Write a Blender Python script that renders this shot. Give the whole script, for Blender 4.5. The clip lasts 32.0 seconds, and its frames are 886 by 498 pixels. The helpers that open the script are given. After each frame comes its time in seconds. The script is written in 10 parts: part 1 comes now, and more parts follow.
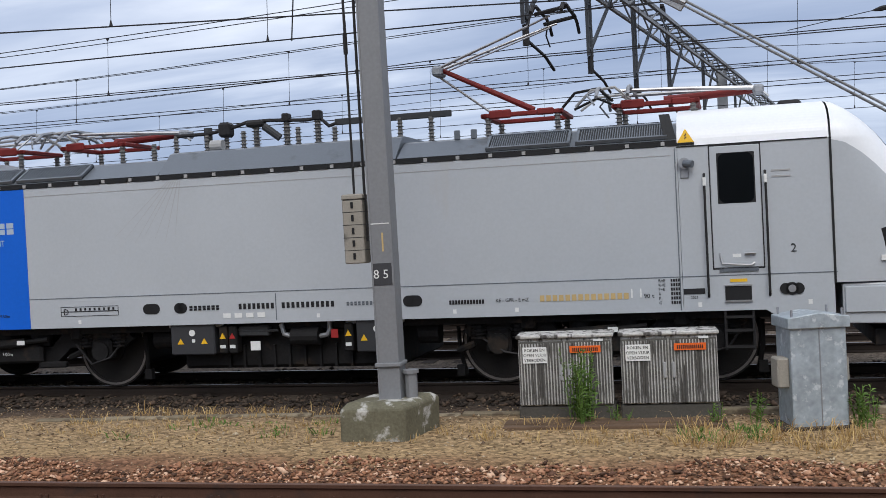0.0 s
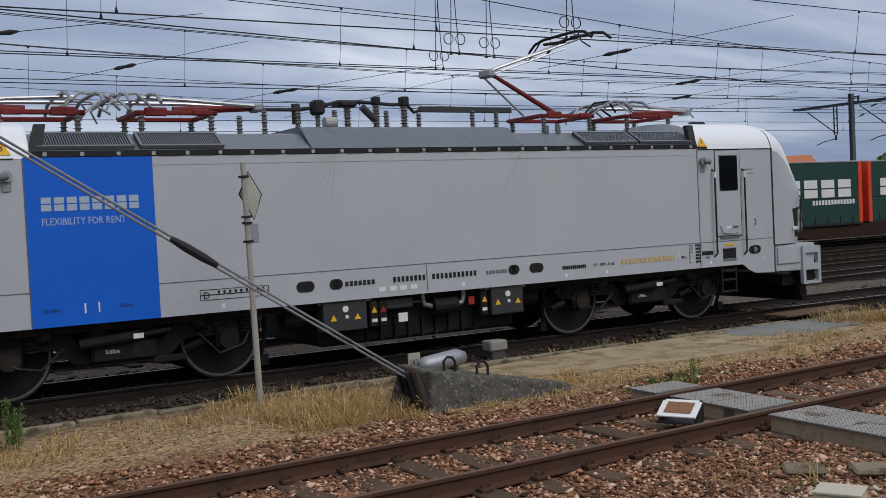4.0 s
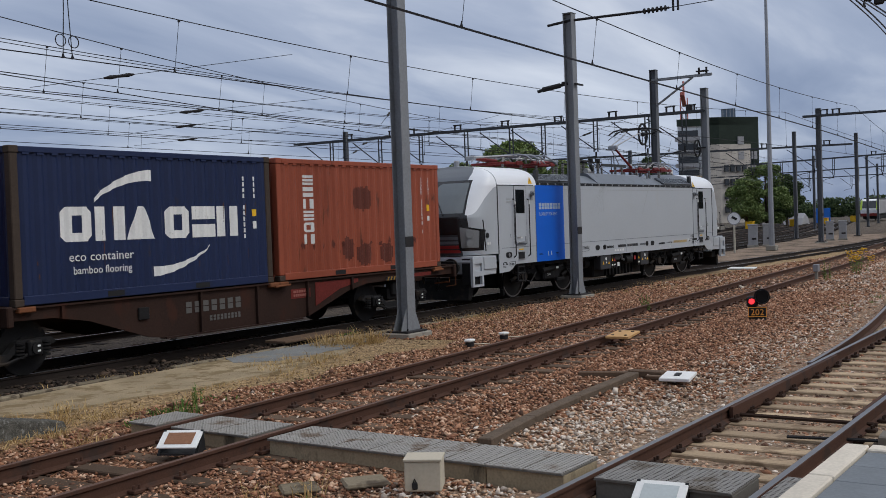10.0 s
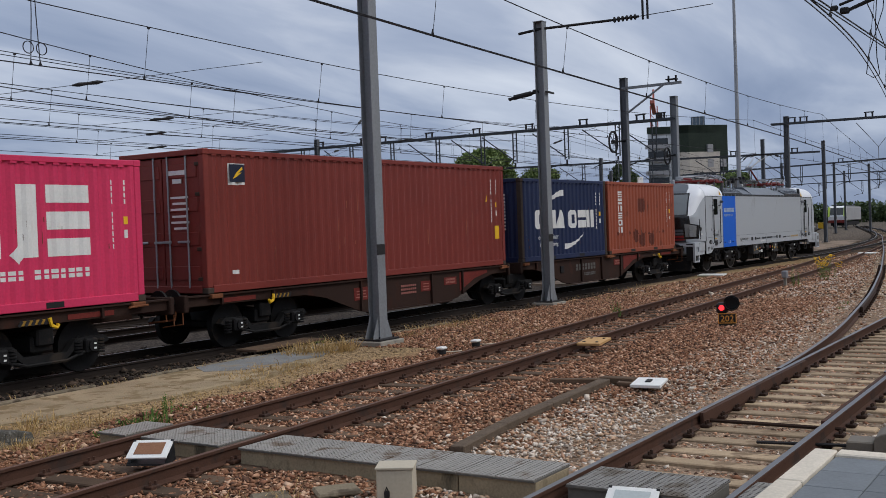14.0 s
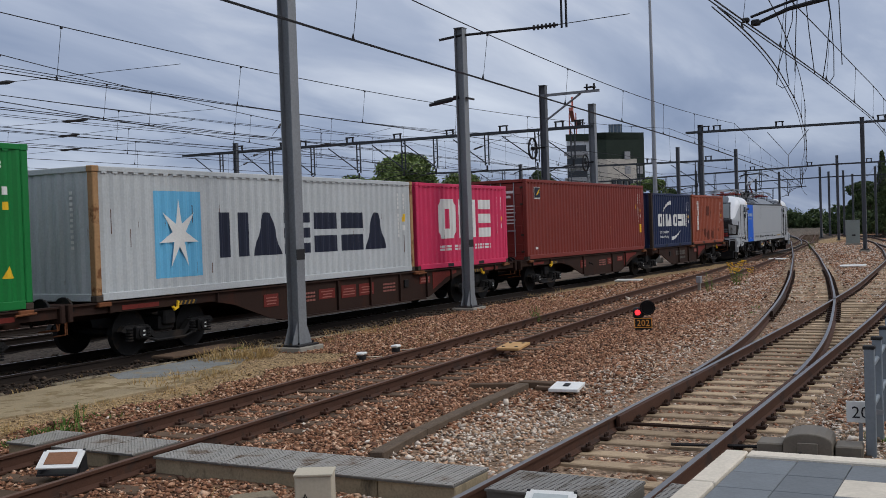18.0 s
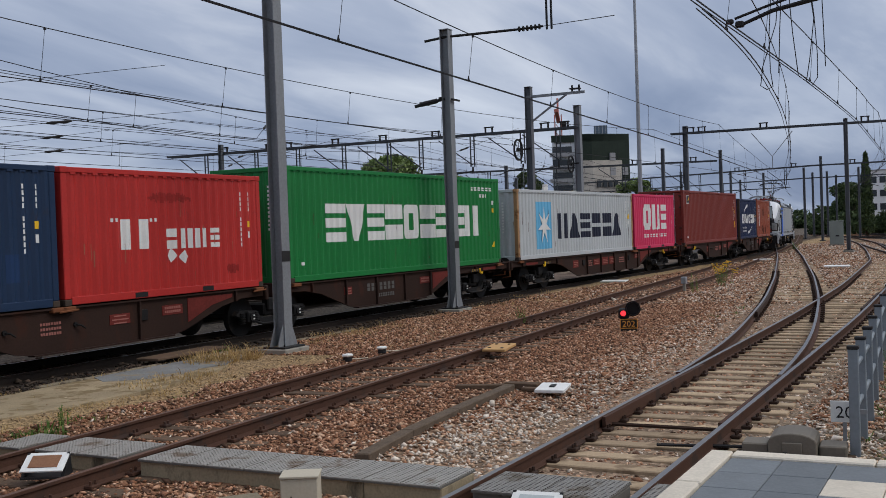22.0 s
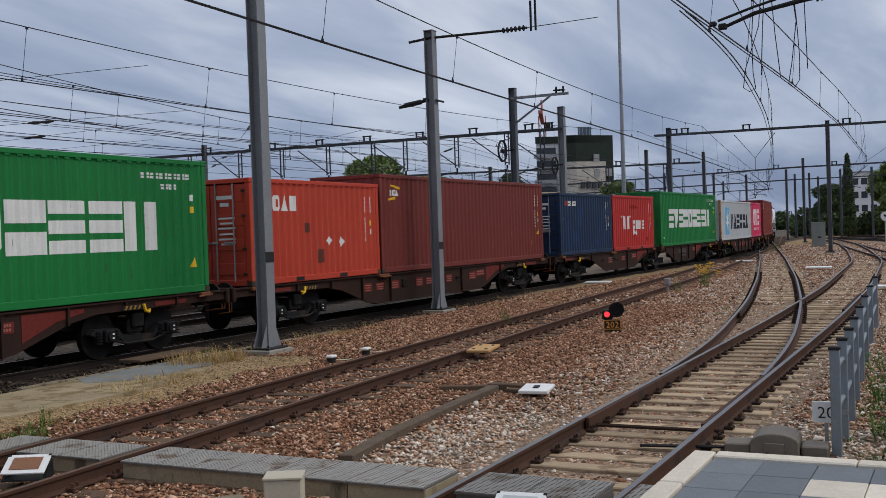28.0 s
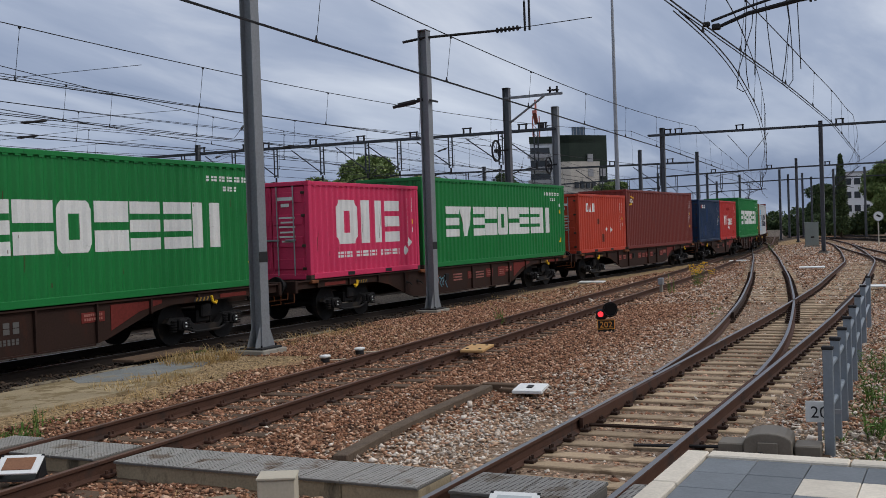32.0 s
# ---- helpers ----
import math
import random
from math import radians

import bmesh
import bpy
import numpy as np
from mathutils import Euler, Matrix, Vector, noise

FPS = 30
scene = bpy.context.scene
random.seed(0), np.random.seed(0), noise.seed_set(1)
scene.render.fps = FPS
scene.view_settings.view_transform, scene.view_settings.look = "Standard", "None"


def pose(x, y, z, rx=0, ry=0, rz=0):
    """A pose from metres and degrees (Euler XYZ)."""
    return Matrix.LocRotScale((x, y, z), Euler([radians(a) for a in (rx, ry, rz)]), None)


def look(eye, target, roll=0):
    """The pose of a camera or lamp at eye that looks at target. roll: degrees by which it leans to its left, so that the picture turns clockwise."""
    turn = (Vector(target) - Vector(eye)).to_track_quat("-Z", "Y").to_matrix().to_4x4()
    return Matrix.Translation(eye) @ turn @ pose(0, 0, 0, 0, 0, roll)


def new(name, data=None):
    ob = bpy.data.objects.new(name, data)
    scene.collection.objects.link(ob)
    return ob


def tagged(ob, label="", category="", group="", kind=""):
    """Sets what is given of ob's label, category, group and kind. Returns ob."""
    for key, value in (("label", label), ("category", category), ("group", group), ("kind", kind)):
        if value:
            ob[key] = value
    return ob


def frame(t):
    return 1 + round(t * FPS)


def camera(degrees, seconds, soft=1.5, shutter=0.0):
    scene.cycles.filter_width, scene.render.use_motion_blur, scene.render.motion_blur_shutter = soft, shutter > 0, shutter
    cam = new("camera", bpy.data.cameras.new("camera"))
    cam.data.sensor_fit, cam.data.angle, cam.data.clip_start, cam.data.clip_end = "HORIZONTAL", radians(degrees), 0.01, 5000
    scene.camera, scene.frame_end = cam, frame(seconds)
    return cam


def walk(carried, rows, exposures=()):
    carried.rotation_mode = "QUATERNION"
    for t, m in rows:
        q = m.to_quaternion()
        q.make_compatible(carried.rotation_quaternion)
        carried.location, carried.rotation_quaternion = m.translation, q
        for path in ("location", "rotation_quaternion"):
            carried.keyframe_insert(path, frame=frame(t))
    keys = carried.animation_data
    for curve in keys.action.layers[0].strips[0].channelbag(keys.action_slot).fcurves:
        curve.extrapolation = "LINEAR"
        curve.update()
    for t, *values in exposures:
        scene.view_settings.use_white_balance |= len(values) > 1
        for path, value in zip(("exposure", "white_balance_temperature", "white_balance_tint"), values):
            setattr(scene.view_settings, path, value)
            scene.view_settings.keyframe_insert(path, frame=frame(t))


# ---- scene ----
cam = camera(45.74, 32.0, 0.62)
PATH = [
    (0, pose(-0.140, 0.060, 2.283, 88.983, 2.814, 16.292)),
    (0.5, pose(-0.131, 0.063, 2.283, 88.957, 2.900, 11.727)),
    (1, pose(-0.116, 0.065, 2.283, 88.723, 3.026, 4.644)),
    (1.5, pose(-0.104, 0.065, 2.283, 88.596, 2.910, -1.220)),
    (2, pose(-0.092, 0.064, 2.283, 88.493, 2.609, -6.717)),
    (2.5, pose(-0.080, 0.062, 2.283, 88.377, 2.662, -12.955)),
    (3, pose(-0.067, 0.059, 2.283, 88.254, 2.684, -19.146)),
    (3.5, pose(-0.057, 0.054, 2.283, 88.110, 2.715, -24.678)),
    (5.5, pose(-0.031, 0.038, 2.283, 88.205, 2.525, -39.116)),
    (6, pose(-0.028, 0.035, 2.283, 88.226, 2.316, -41.272)),
    (6.5, pose(-0.025, 0.033, 2.283, 88.279, 2.114, -43.198)),
    (7, pose(-0.022, 0.031, 2.283, 88.388, 2.149, -44.725)),
    (7.5, pose(-0.020, 0.028, 2.283, 88.453, 2.141, -46.160)),
    (8, pose(-0.017, 0.025, 2.283, 88.462, 2.085, -48.425)),
    (8.5, pose(-0.014, 0.021, 2.283, 88.468, 2.002, -50.786)),
    (9, pose(-0.012, 0.018, 2.283, 88.496, 1.977, -52.501)),
    (9.5, pose(-0.009, 0.015, 2.283, 88.511, 2.033, -54.527)),
    (10, pose(-0.008, 0.013, 2.283, 88.523, 1.953, -55.849)),
    (10.5, pose(-0.007, 0.013, 2.283, 88.589, 1.886, -55.926)),
    (11, pose(-0.007, 0.012, 2.283, 88.660, 1.932, -56.039)),
    (11.5, pose(-0.007, 0.012, 2.283, 88.709, 1.971, -56.153)),
    (12, pose(-0.007, 0.012, 2.283, 88.752, 1.987, -56.246)),
    (12.5, pose(-0.007, 0.012, 2.283, 88.788, 2.056, -56.357)),
    (13, pose(-0.007, 0.012, 2.283, 88.816, 2.106, -56.448)),
    (13.5, pose(-0.007, 0.012, 2.283, 88.860, 2.100, -56.571)),
    (14, pose(-0.006, 0.010, 2.283, 88.884, 2.075, -57.384)),
    (14.5, pose(-0.004, 0.008, 2.283, 88.905, 2.056, -58.576)),
    (15, pose(-0.003, 0.006, 2.283, 88.900, 2.004, -59.788)),
    (15.5, pose(-0.002, 0.004, 2.283, 88.912, 1.941, -60.615)),
    (17.5, pose(-0.001, 0.003, 2.283, 89.008, 1.859, -61.606)),
    (18, pose(-0.001, 0.002, 2.283, 89.020, 1.890, -61.706)),
    (18.5, pose(-0.001, 0.002, 2.283, 89.033, 1.951, -61.814)),
    (19, pose(-0.001, 0.002, 2.283, 89.046, 1.945, -61.907)),
    (19.5, pose(-0.001, 0.002, 2.283, 89.045, 1.944, -62.000)),
    (20, pose(-0.001, 0.002, 2.283, 89.067, 1.979, -62.101)),
    (20.5, pose(-0.001, 0.001, 2.283, 89.071, 1.985, -62.198)),
    (21, pose(-0.001, 0.001, 2.283, 89.073, 2.001, -62.301)),
    (21.5, pose(-0.001, 0.001, 2.283, 89.069, 1.994, -62.394)),
    (22, pose(-0.000, 0.001, 2.283, 89.068, 1.992, -62.478)),
    (22.5, pose(-0.000, 0.001, 2.283, 89.096, 2.034, -62.578)),
    (23, pose(-0.000, 0.001, 2.283, 89.097, 2.007, -62.674)),
    (23.5, pose(-0.000, 0.000, 2.283, 89.095, 1.969, -62.749)),
    (24, pose(-0.000, 0.000, 2.283, 89.091, 1.963, -62.838)),
    (24.5, pose(-0.000, 0.000, 2.283, 89.087, 1.954, -62.925)),
    (25, pose(0.000, 0.000, 2.283, 89.089, 1.963, -62.970)),
    (25.5, pose(0.000, -0.000, 2.283, 89.085, 1.959, -63.056)),
    (27.5, pose(0.000, -0.001, 2.283, 89.091, 1.905, -63.297)),
    (28, pose(0.000, -0.001, 2.283, 89.095, 1.933, -63.342)),
    (28.5, pose(0.000, -0.001, 2.283, 89.079, 1.898, -63.387)),
    (29, pose(0.000, -0.001, 2.283, 89.087, 1.908, -63.429)),
    (29.5, pose(0.000, -0.001, 2.283, 89.084, 1.930, -63.479)),
    (30, pose(0.001, -0.001, 2.283, 89.086, 1.922, -63.522)),
    (30.5, pose(0.001, -0.001, 2.283, 89.077, 1.895, -63.558)),
    (31, pose(0.001, -0.001, 2.283, 89.068, 1.888, -63.605)),
    (31.5, pose(0.001, -0.001, 2.283, 89.074, 1.901, -63.632)),
    (32, pose(0.001, -0.001, 2.283, 89.076, 1.920, -63.676)),
]
EXPOSURES = [(0, 0.48), (1, 0.45), (2, 0.35), (3, 0.17), (4.5, 0.02), (6, 0.0), (10, 0.04), (32, 0.0)]
walk(cam, PATH, EXPOSURES)

# ---- sky and sun: overcast noon, brighter low in the east ----
SUN_EL, SUN_ROT = radians(48), radians(163)
world = bpy.data.worlds.new("world")
scene.world = world
world.use_nodes = True
wn, wl = world.node_tree.nodes, world.node_tree.links
wn.clear()
w_out = wn.new("ShaderNodeOutputWorld")
w_bg = wn.new("ShaderNodeBackground")
w_sky = wn.new("ShaderNodeTexSky")
w_sky.sky_type, w_sky.sun_disc = "NISHITA", False
w_sky.sun_elevation, w_sky.sun_rotation = SUN_EL, SUN_ROT
w_sky.air_density, w_sky.dust_density = 1.0, 2.0
w_tc = wn.new("ShaderNodeTexCoord")
w_sep = wn.new("ShaderNodeSeparateXYZ")
w_add = wn.new("ShaderNodeMath")
w_add.operation, w_add.inputs[1].default_value = "ADD", 0.16
w_max = wn.new("ShaderNodeMath")
w_max.operation, w_max.inputs[1].default_value = "MAXIMUM", 0.05
w_div = wn.new("ShaderNodeVectorMath")
w_div.operation = "DIVIDE"
w_map = wn.new("ShaderNodeMapping")
w_map.inputs["Scale"].default_value = (0.55, 1.5, 1.0)
w_map.inputs["Rotation"].default_value = (0, 0, radians(12))
w_n1 = wn.new("ShaderNodeTexNoise")
w_n1.inputs["Scale"].default_value, w_n1.inputs["Detail"].default_value = 1.1, 7
w_n1.inputs["Roughness"].default_value, w_n1.inputs["Distortion"].default_value = 0.52, 0.35
w_r1 = wn.new("ShaderNodeValToRGB")
e = w_r1.color_ramp.elements
e[0].position, e[0].color = 0.30, (0.38, 0.45, 0.60, 1)
e[1].position, e[1].color = 0.70, (1.06, 1.07, 1.10, 1)
m_ = e.new(0.48)
m_.color = (0.56, 0.62, 0.75, 1)
w_hz = wn.new("ShaderNodeValToRGB")
h_ = w_hz.color_ramp.elements
h_[0].position, h_[0].color = 0.0, (0.455, 0.515, 0.62, 1)
h_[1].position, h_[1].color = 0.34, (1.0, 1.0, 1.0, 1)
h_m = h_.new(0.10)
h_m.color = (0.57, 0.63, 0.735, 1)
w_mul = wn.new("ShaderNodeMixRGB")
w_mul.blend_type, w_mul.inputs[0].default_value = "MULTIPLY", 1.0
w_mix = wn.new("ShaderNodeMixRGB")
w_mix.inputs[0].default_value = 0.93
w_gain = wn.new("ShaderNodeVectorMath")
w_gain.operation = "SCALE"
w_gain.inputs["Scale"].default_value = 9.5
w_bg.inputs["Strength"].default_value = 0.1
wl.new(w_tc.outputs["Generated"], w_sep.inputs[0])
wl.new(w_sep.outputs["Z"], w_add.inputs[0])
wl.new(w_add.outputs[0], w_max.inputs[0])
wl.new(w_tc.outputs["Generated"], w_div.inputs[0])
wl.new(w_max.outputs[0], w_div.inputs[1])
wl.new(w_div.outputs[0], w_map.inputs[0])
wl.new(w_map.outputs[0], w_n1.inputs["Vector"])
wl.new(w_n1.outputs["Fac"], w_r1.inputs[0])
wl.new(w_sep.outputs["Z"], w_hz.inputs[0])
wl.new(w_r1.outputs[0], w_mul.inputs[1])
wl.new(w_hz.outputs[0], w_mul.inputs[2])
wl.new(w_mul.outputs[0], w_gain.inputs[0])
wl.new(w_sky.outputs[0], w_mix.inputs[1])
wl.new(w_gain.outputs[0], w_mix.inputs[2])
wl.new(w_mix.outputs[0], w_bg.inputs["Color"])
wl.new(w_bg.outputs[0], w_out.inputs["Surface"])
sun_data = bpy.data.lights.new("sun", "SUN")
sun_data.energy, sun_data.angle, sun_data.color = 1.35, radians(35), (1.0, 0.97, 0.92)
sun = new("sun", sun_data)
sun_way = Vector((math.sin(SUN_ROT) * math.cos(SUN_EL), math.cos(SUN_ROT) * math.cos(SUN_EL), math.sin(SUN_EL)))
sun.matrix_world = look(tuple(sun_way * 60), (0, 0, 0))


# ---- mesh tools ----
class Mesh:
    """Collects vertices and faces; made() turns them into one mesh."""

    def __init__(self):
        self.v, self.f, self.m = [], [], []

    def add(self, verts, faces, mi=0):
        k = len(self.v)
        self.v.extend(tuple(p) for p in verts)
        self.f.extend(tuple(i + k for i in f) for f in faces)
        self.m.extend([mi] * len(faces))

    def box(self, c, s, b=0.0, mi=0, turn=None):
        """A box at centre c with sides s; b chamfers its edges; turn: a rotation matrix."""
        hx, hy, hz = s[0] / 2, s[1] / 2, s[2] / 2
        if b <= 0:
            vs = [(x, y, z) for x in (-hx, hx) for y in (-hy, hy) for z in (-hz, hz)]
            fs = [(0, 1, 3, 2), (4, 6, 7, 5), (0, 4, 5, 1), (2, 3, 7, 6), (0, 2, 6, 4), (1, 5, 7, 3)]
        else:
            b = min(b, hx * 0.9, hy * 0.9, hz * 0.9)
            vs, idx = [], {}
            for sx in (-1, 1):
                for sy in (-1, 1):
                    for sz in (-1, 1):
                        for ax in range(3):
                            p = [sx * (hx - b), sy * (hy - b), sz * (hz - b)]
                            p[ax] = (sx * hx, sy * hy, sz * hz)[ax]
                            idx[sx, sy, sz, ax] = len(vs)
                            vs.append(tuple(p))
            fs = []
            for ax in range(3):
                o1, o2 = [(1, 2), (2, 0), (0, 1)][ax]
                for s_ in (-1, 1):
                    q = []
                    for a, d in ((-1, -1), (1, -1), (1, 1), (-1, 1)):
                        k = [0, 0, 0]
                        k[ax], k[o1], k[o2] = s_, a, d
                        q.append(idx[(*k, ax)])
                    fs.append(tuple(q if s_ > 0 else q[::-1]))
                for a in (-1, 1):
                    for d in (-1, 1):
                        k1, k2 = [0, 0, 0], [0, 0, 0]
                        k1[ax], k1[o1], k1[o2] = -1, a, d
                        k2[ax], k2[o1], k2[o2] = 1, a, d
                        q = (idx[(*k1, o1)], idx[(*k2, o1)], idx[(*k2, o2)], idx[(*k1, o2)])
                        fs.append(q if a * d > 0 else q[::-1])
            for sx in (-1, 1):
                for sy in (-1, 1):
                    for sz in (-1, 1):
                        q = tuple(idx[sx, sy, sz, ax] for ax in range(3))
                        fs.append(q if sx * sy * sz > 0 else q[::-1])
        if turn is not None:
            vs = [turn @ Vector(p) for p in vs]
        self.add([(p[0] + c[0], p[1] + c[1], p[2] + c[2]) for p in vs], fs, mi)
        return self

    def tube(self, pts, r, n=6, mi=0, caps=True):
        """A round bar along points; r one radius or one for each point."""
        pts = [Vector(p) for p in pts]
        rs = r if isinstance(r, (list, tuple)) else [r] * len(pts)
        rings, up = [], None
        for i, p in enumerate(pts):
            d = (pts[min(i + 1, len(pts) - 1)] - pts[max(i - 1, 0)]).normalized()
            if up is None:
                up = d.orthogonal().normalized()
            a = (up - d * up.dot(d)).normalized()
            up, w = a, d.cross(a)
            rings.append([p + (a * math.cos(2 * math.pi * k / n) + w * math.sin(2 * math.pi * k / n)) * rs[i] for k in range(n)])
        fs = [(i * n + k, i * n + (k + 1) % n, (i + 1) * n + (k + 1) % n, (i + 1) * n + k) for i in range(len(pts) - 1) for k in range(n)]
        if caps:
            fs += [tuple(range(n))[::-1], tuple((len(pts) - 1) * n + k for k in range(n))]
        self.add([v for g in rings for v in g], fs, mi)
        return self

    def prism(self, outline, a, b, axis="y", mi=0):
        """An outline (two coordinates) drawn out from a to b along an axis."""
        n = len(outline)
        put = {"x": lambda u, w, t: (t, u, w), "y": lambda u, w, t: (u, t, w), "z": lambda u, w, t: (u, w, t)}[axis]
        vs = [put(u, w, a) for u, w in outline] + [put(u, w, b) for u, w in outline]
        fs = [(k, (k + 1) % n, n + (k + 1) % n, n + k) for k in range(n)] + [tuple(range(n))[::-1], tuple(range(n, 2 * n))]
        self.add(vs, fs, mi)
        return self

    def disc(self, c, r, t, axis="y", n=24, mi=0, hole=0.0):
        """A wheel-like disc of thickness t about an axis, with a hole if asked."""
        put = {"x": lambda u, w, q: (c[0] + q, c[1] + u, c[2] + w), "y": lambda u, w, q: (c[0] + u, c[1] + q, c[2] + w), "z": lambda u, w, q: (c[0] + u, c[1] + w, c[2] + q)}[axis]
        ang = [2 * math.pi * k / n for k in range(n)]
        if hole <= 0:
            vs = [put(r * math.cos(a), r * math.sin(a), q) for q in (-t / 2, t / 2) for a in ang]
            fs = [(k, (k + 1) % n, n + (k + 1) % n, n + k) for k in range(n)] + [tuple(range(n))[::-1], tuple(range(n, 2 * n))]
        else:
            vs = [put(rr * math.cos(a), rr * math.sin(a), q) for q in (-t / 2, t / 2) for rr in (r, hole) for a in ang]
            fs = []
            for k in range(n):
                j = (k + 1) % n
                fs += [(k, j, 2 * n + j, 2 * n + k), (n + k, 3 * n + k, 3 * n + j, n + j), (k, n + k, n + j, j), (2 * n + k, 2 * n + j, 3 * n + j, 3 * n + k)]
        self.add(vs, fs, mi)
        return self

    def sweep(self, outline, path, closed=True, mi=0):
        """An outline (across, up) carried along a path of (x, y, z) with level turning."""
        n, P = len(outline), [Vector(p) for p in path]
        vs = []
        for i, p in enumerate(P):
            d = P[min(i + 1, len(P) - 1)] - P[max(i - 1, 0)]
            d.z = 0
            d.normalize()
            s = Vector((-d.y, d.x, 0))
            vs += [p + s * u + Vector((0, 0, w)) for u, w in outline]
        m = n if closed else n - 1
        fs = [(i * n + k, (i + 1) * n + k, (i + 1) * n + (k + 1) % n, i * n + (k + 1) % n) for i in range(len(P) - 1) for k in range(m)]
        if closed:
            fs += [tuple(range(n)), tuple((len(P) - 1) * n + k for k in range(n))[::-1]]
        self.add(vs, fs, mi)
        return self

    def made(self, name, smooth=False):
        me = bpy.data.meshes.new(name)
        me.from_pydata(self.v, [], self.f)
        if any(self.m):
            me.polygons.foreach_set("material_index", self.m)
        if smooth:
            me.polygons.foreach_set("use_smooth", [True] * len(me.polygons))
        me.update()
        return me


def fix_normals(me):
    bm = bmesh.new()
    bm.from_mesh(me)
    bmesh.ops.recalc_face_normals(bm, faces=bm.faces)
    bm.to_mesh(me)
    bm.free()
    return me


def part(name, mesh, material, parent=None, label="", smooth=False, bevel=0.0, at=None):
    """One mesh object under a thing or a part."""
    me = mesh.made(name, smooth) if isinstance(mesh, Mesh) else mesh
    if isinstance(mesh, Mesh):
        fix_normals(me)
    if not me.materials:
        for m in material if isinstance(material, (list, tuple)) else (material,):
            me.materials.append(m)
    ob = new(name, me)
    if at is not None:
        ob.matrix_basis = at
    if parent is not None:
        ob.parent = parent
    if label:
        ob["label"] = label
    if bevel > 0:
        md = ob.modifiers.new("edge", "BEVEL")
        md.width, md.segments, md.limit_method, md.angle_limit = bevel, 2, "ANGLE", radians(40)
    return ob


def thing(name, at, label, category, group="", kind=""):
    ob = new(name)
    ob.empty_display_size = 0.2
    ob.matrix_basis = at
    return tagged(ob, label, category, group, kind)


def pieces(mesh):
    """The separate pieces of a mesh under construction."""
    up = list(range(len(mesh.v)))

    def root(i):
        while up[i] != i:
            up[i] = up[up[i]]
            i = up[i]
        return i

    for f in mesh.f:
        for i in f[1:]:
            up[root(i)] = root(f[0])
    got = {}
    for f in mesh.f:
        got.setdefault(root(f[0]), []).append(f)
    out = []
    for fs in got.values():
        use = sorted({i for f in fs for i in f})
        back = {i: k for k, i in enumerate(use)}
        m = Mesh()
        m.add([mesh.v[i] for i in use], [tuple(back[i] for i in f) for f in fs])
        out.append(m)
    return out


def parts_of(name, mesh, material, parent, label="", at=None, least=0.0):
    """Each piece of a mesh as a part of its own; pieces below a size stay joined."""
    rest = Mesh()
    for m in pieces(mesh):
        v = np.array(m.v)
        if float((v.max(0) - v.min(0)).max()) >= least:
            part(name, m, material, parent, label, at=at)
        else:
            rest.add(m.v, m.f)
    if rest.v:
        tagged(part("small_" + name, rest, material, parent, at=at), kind="stuff")


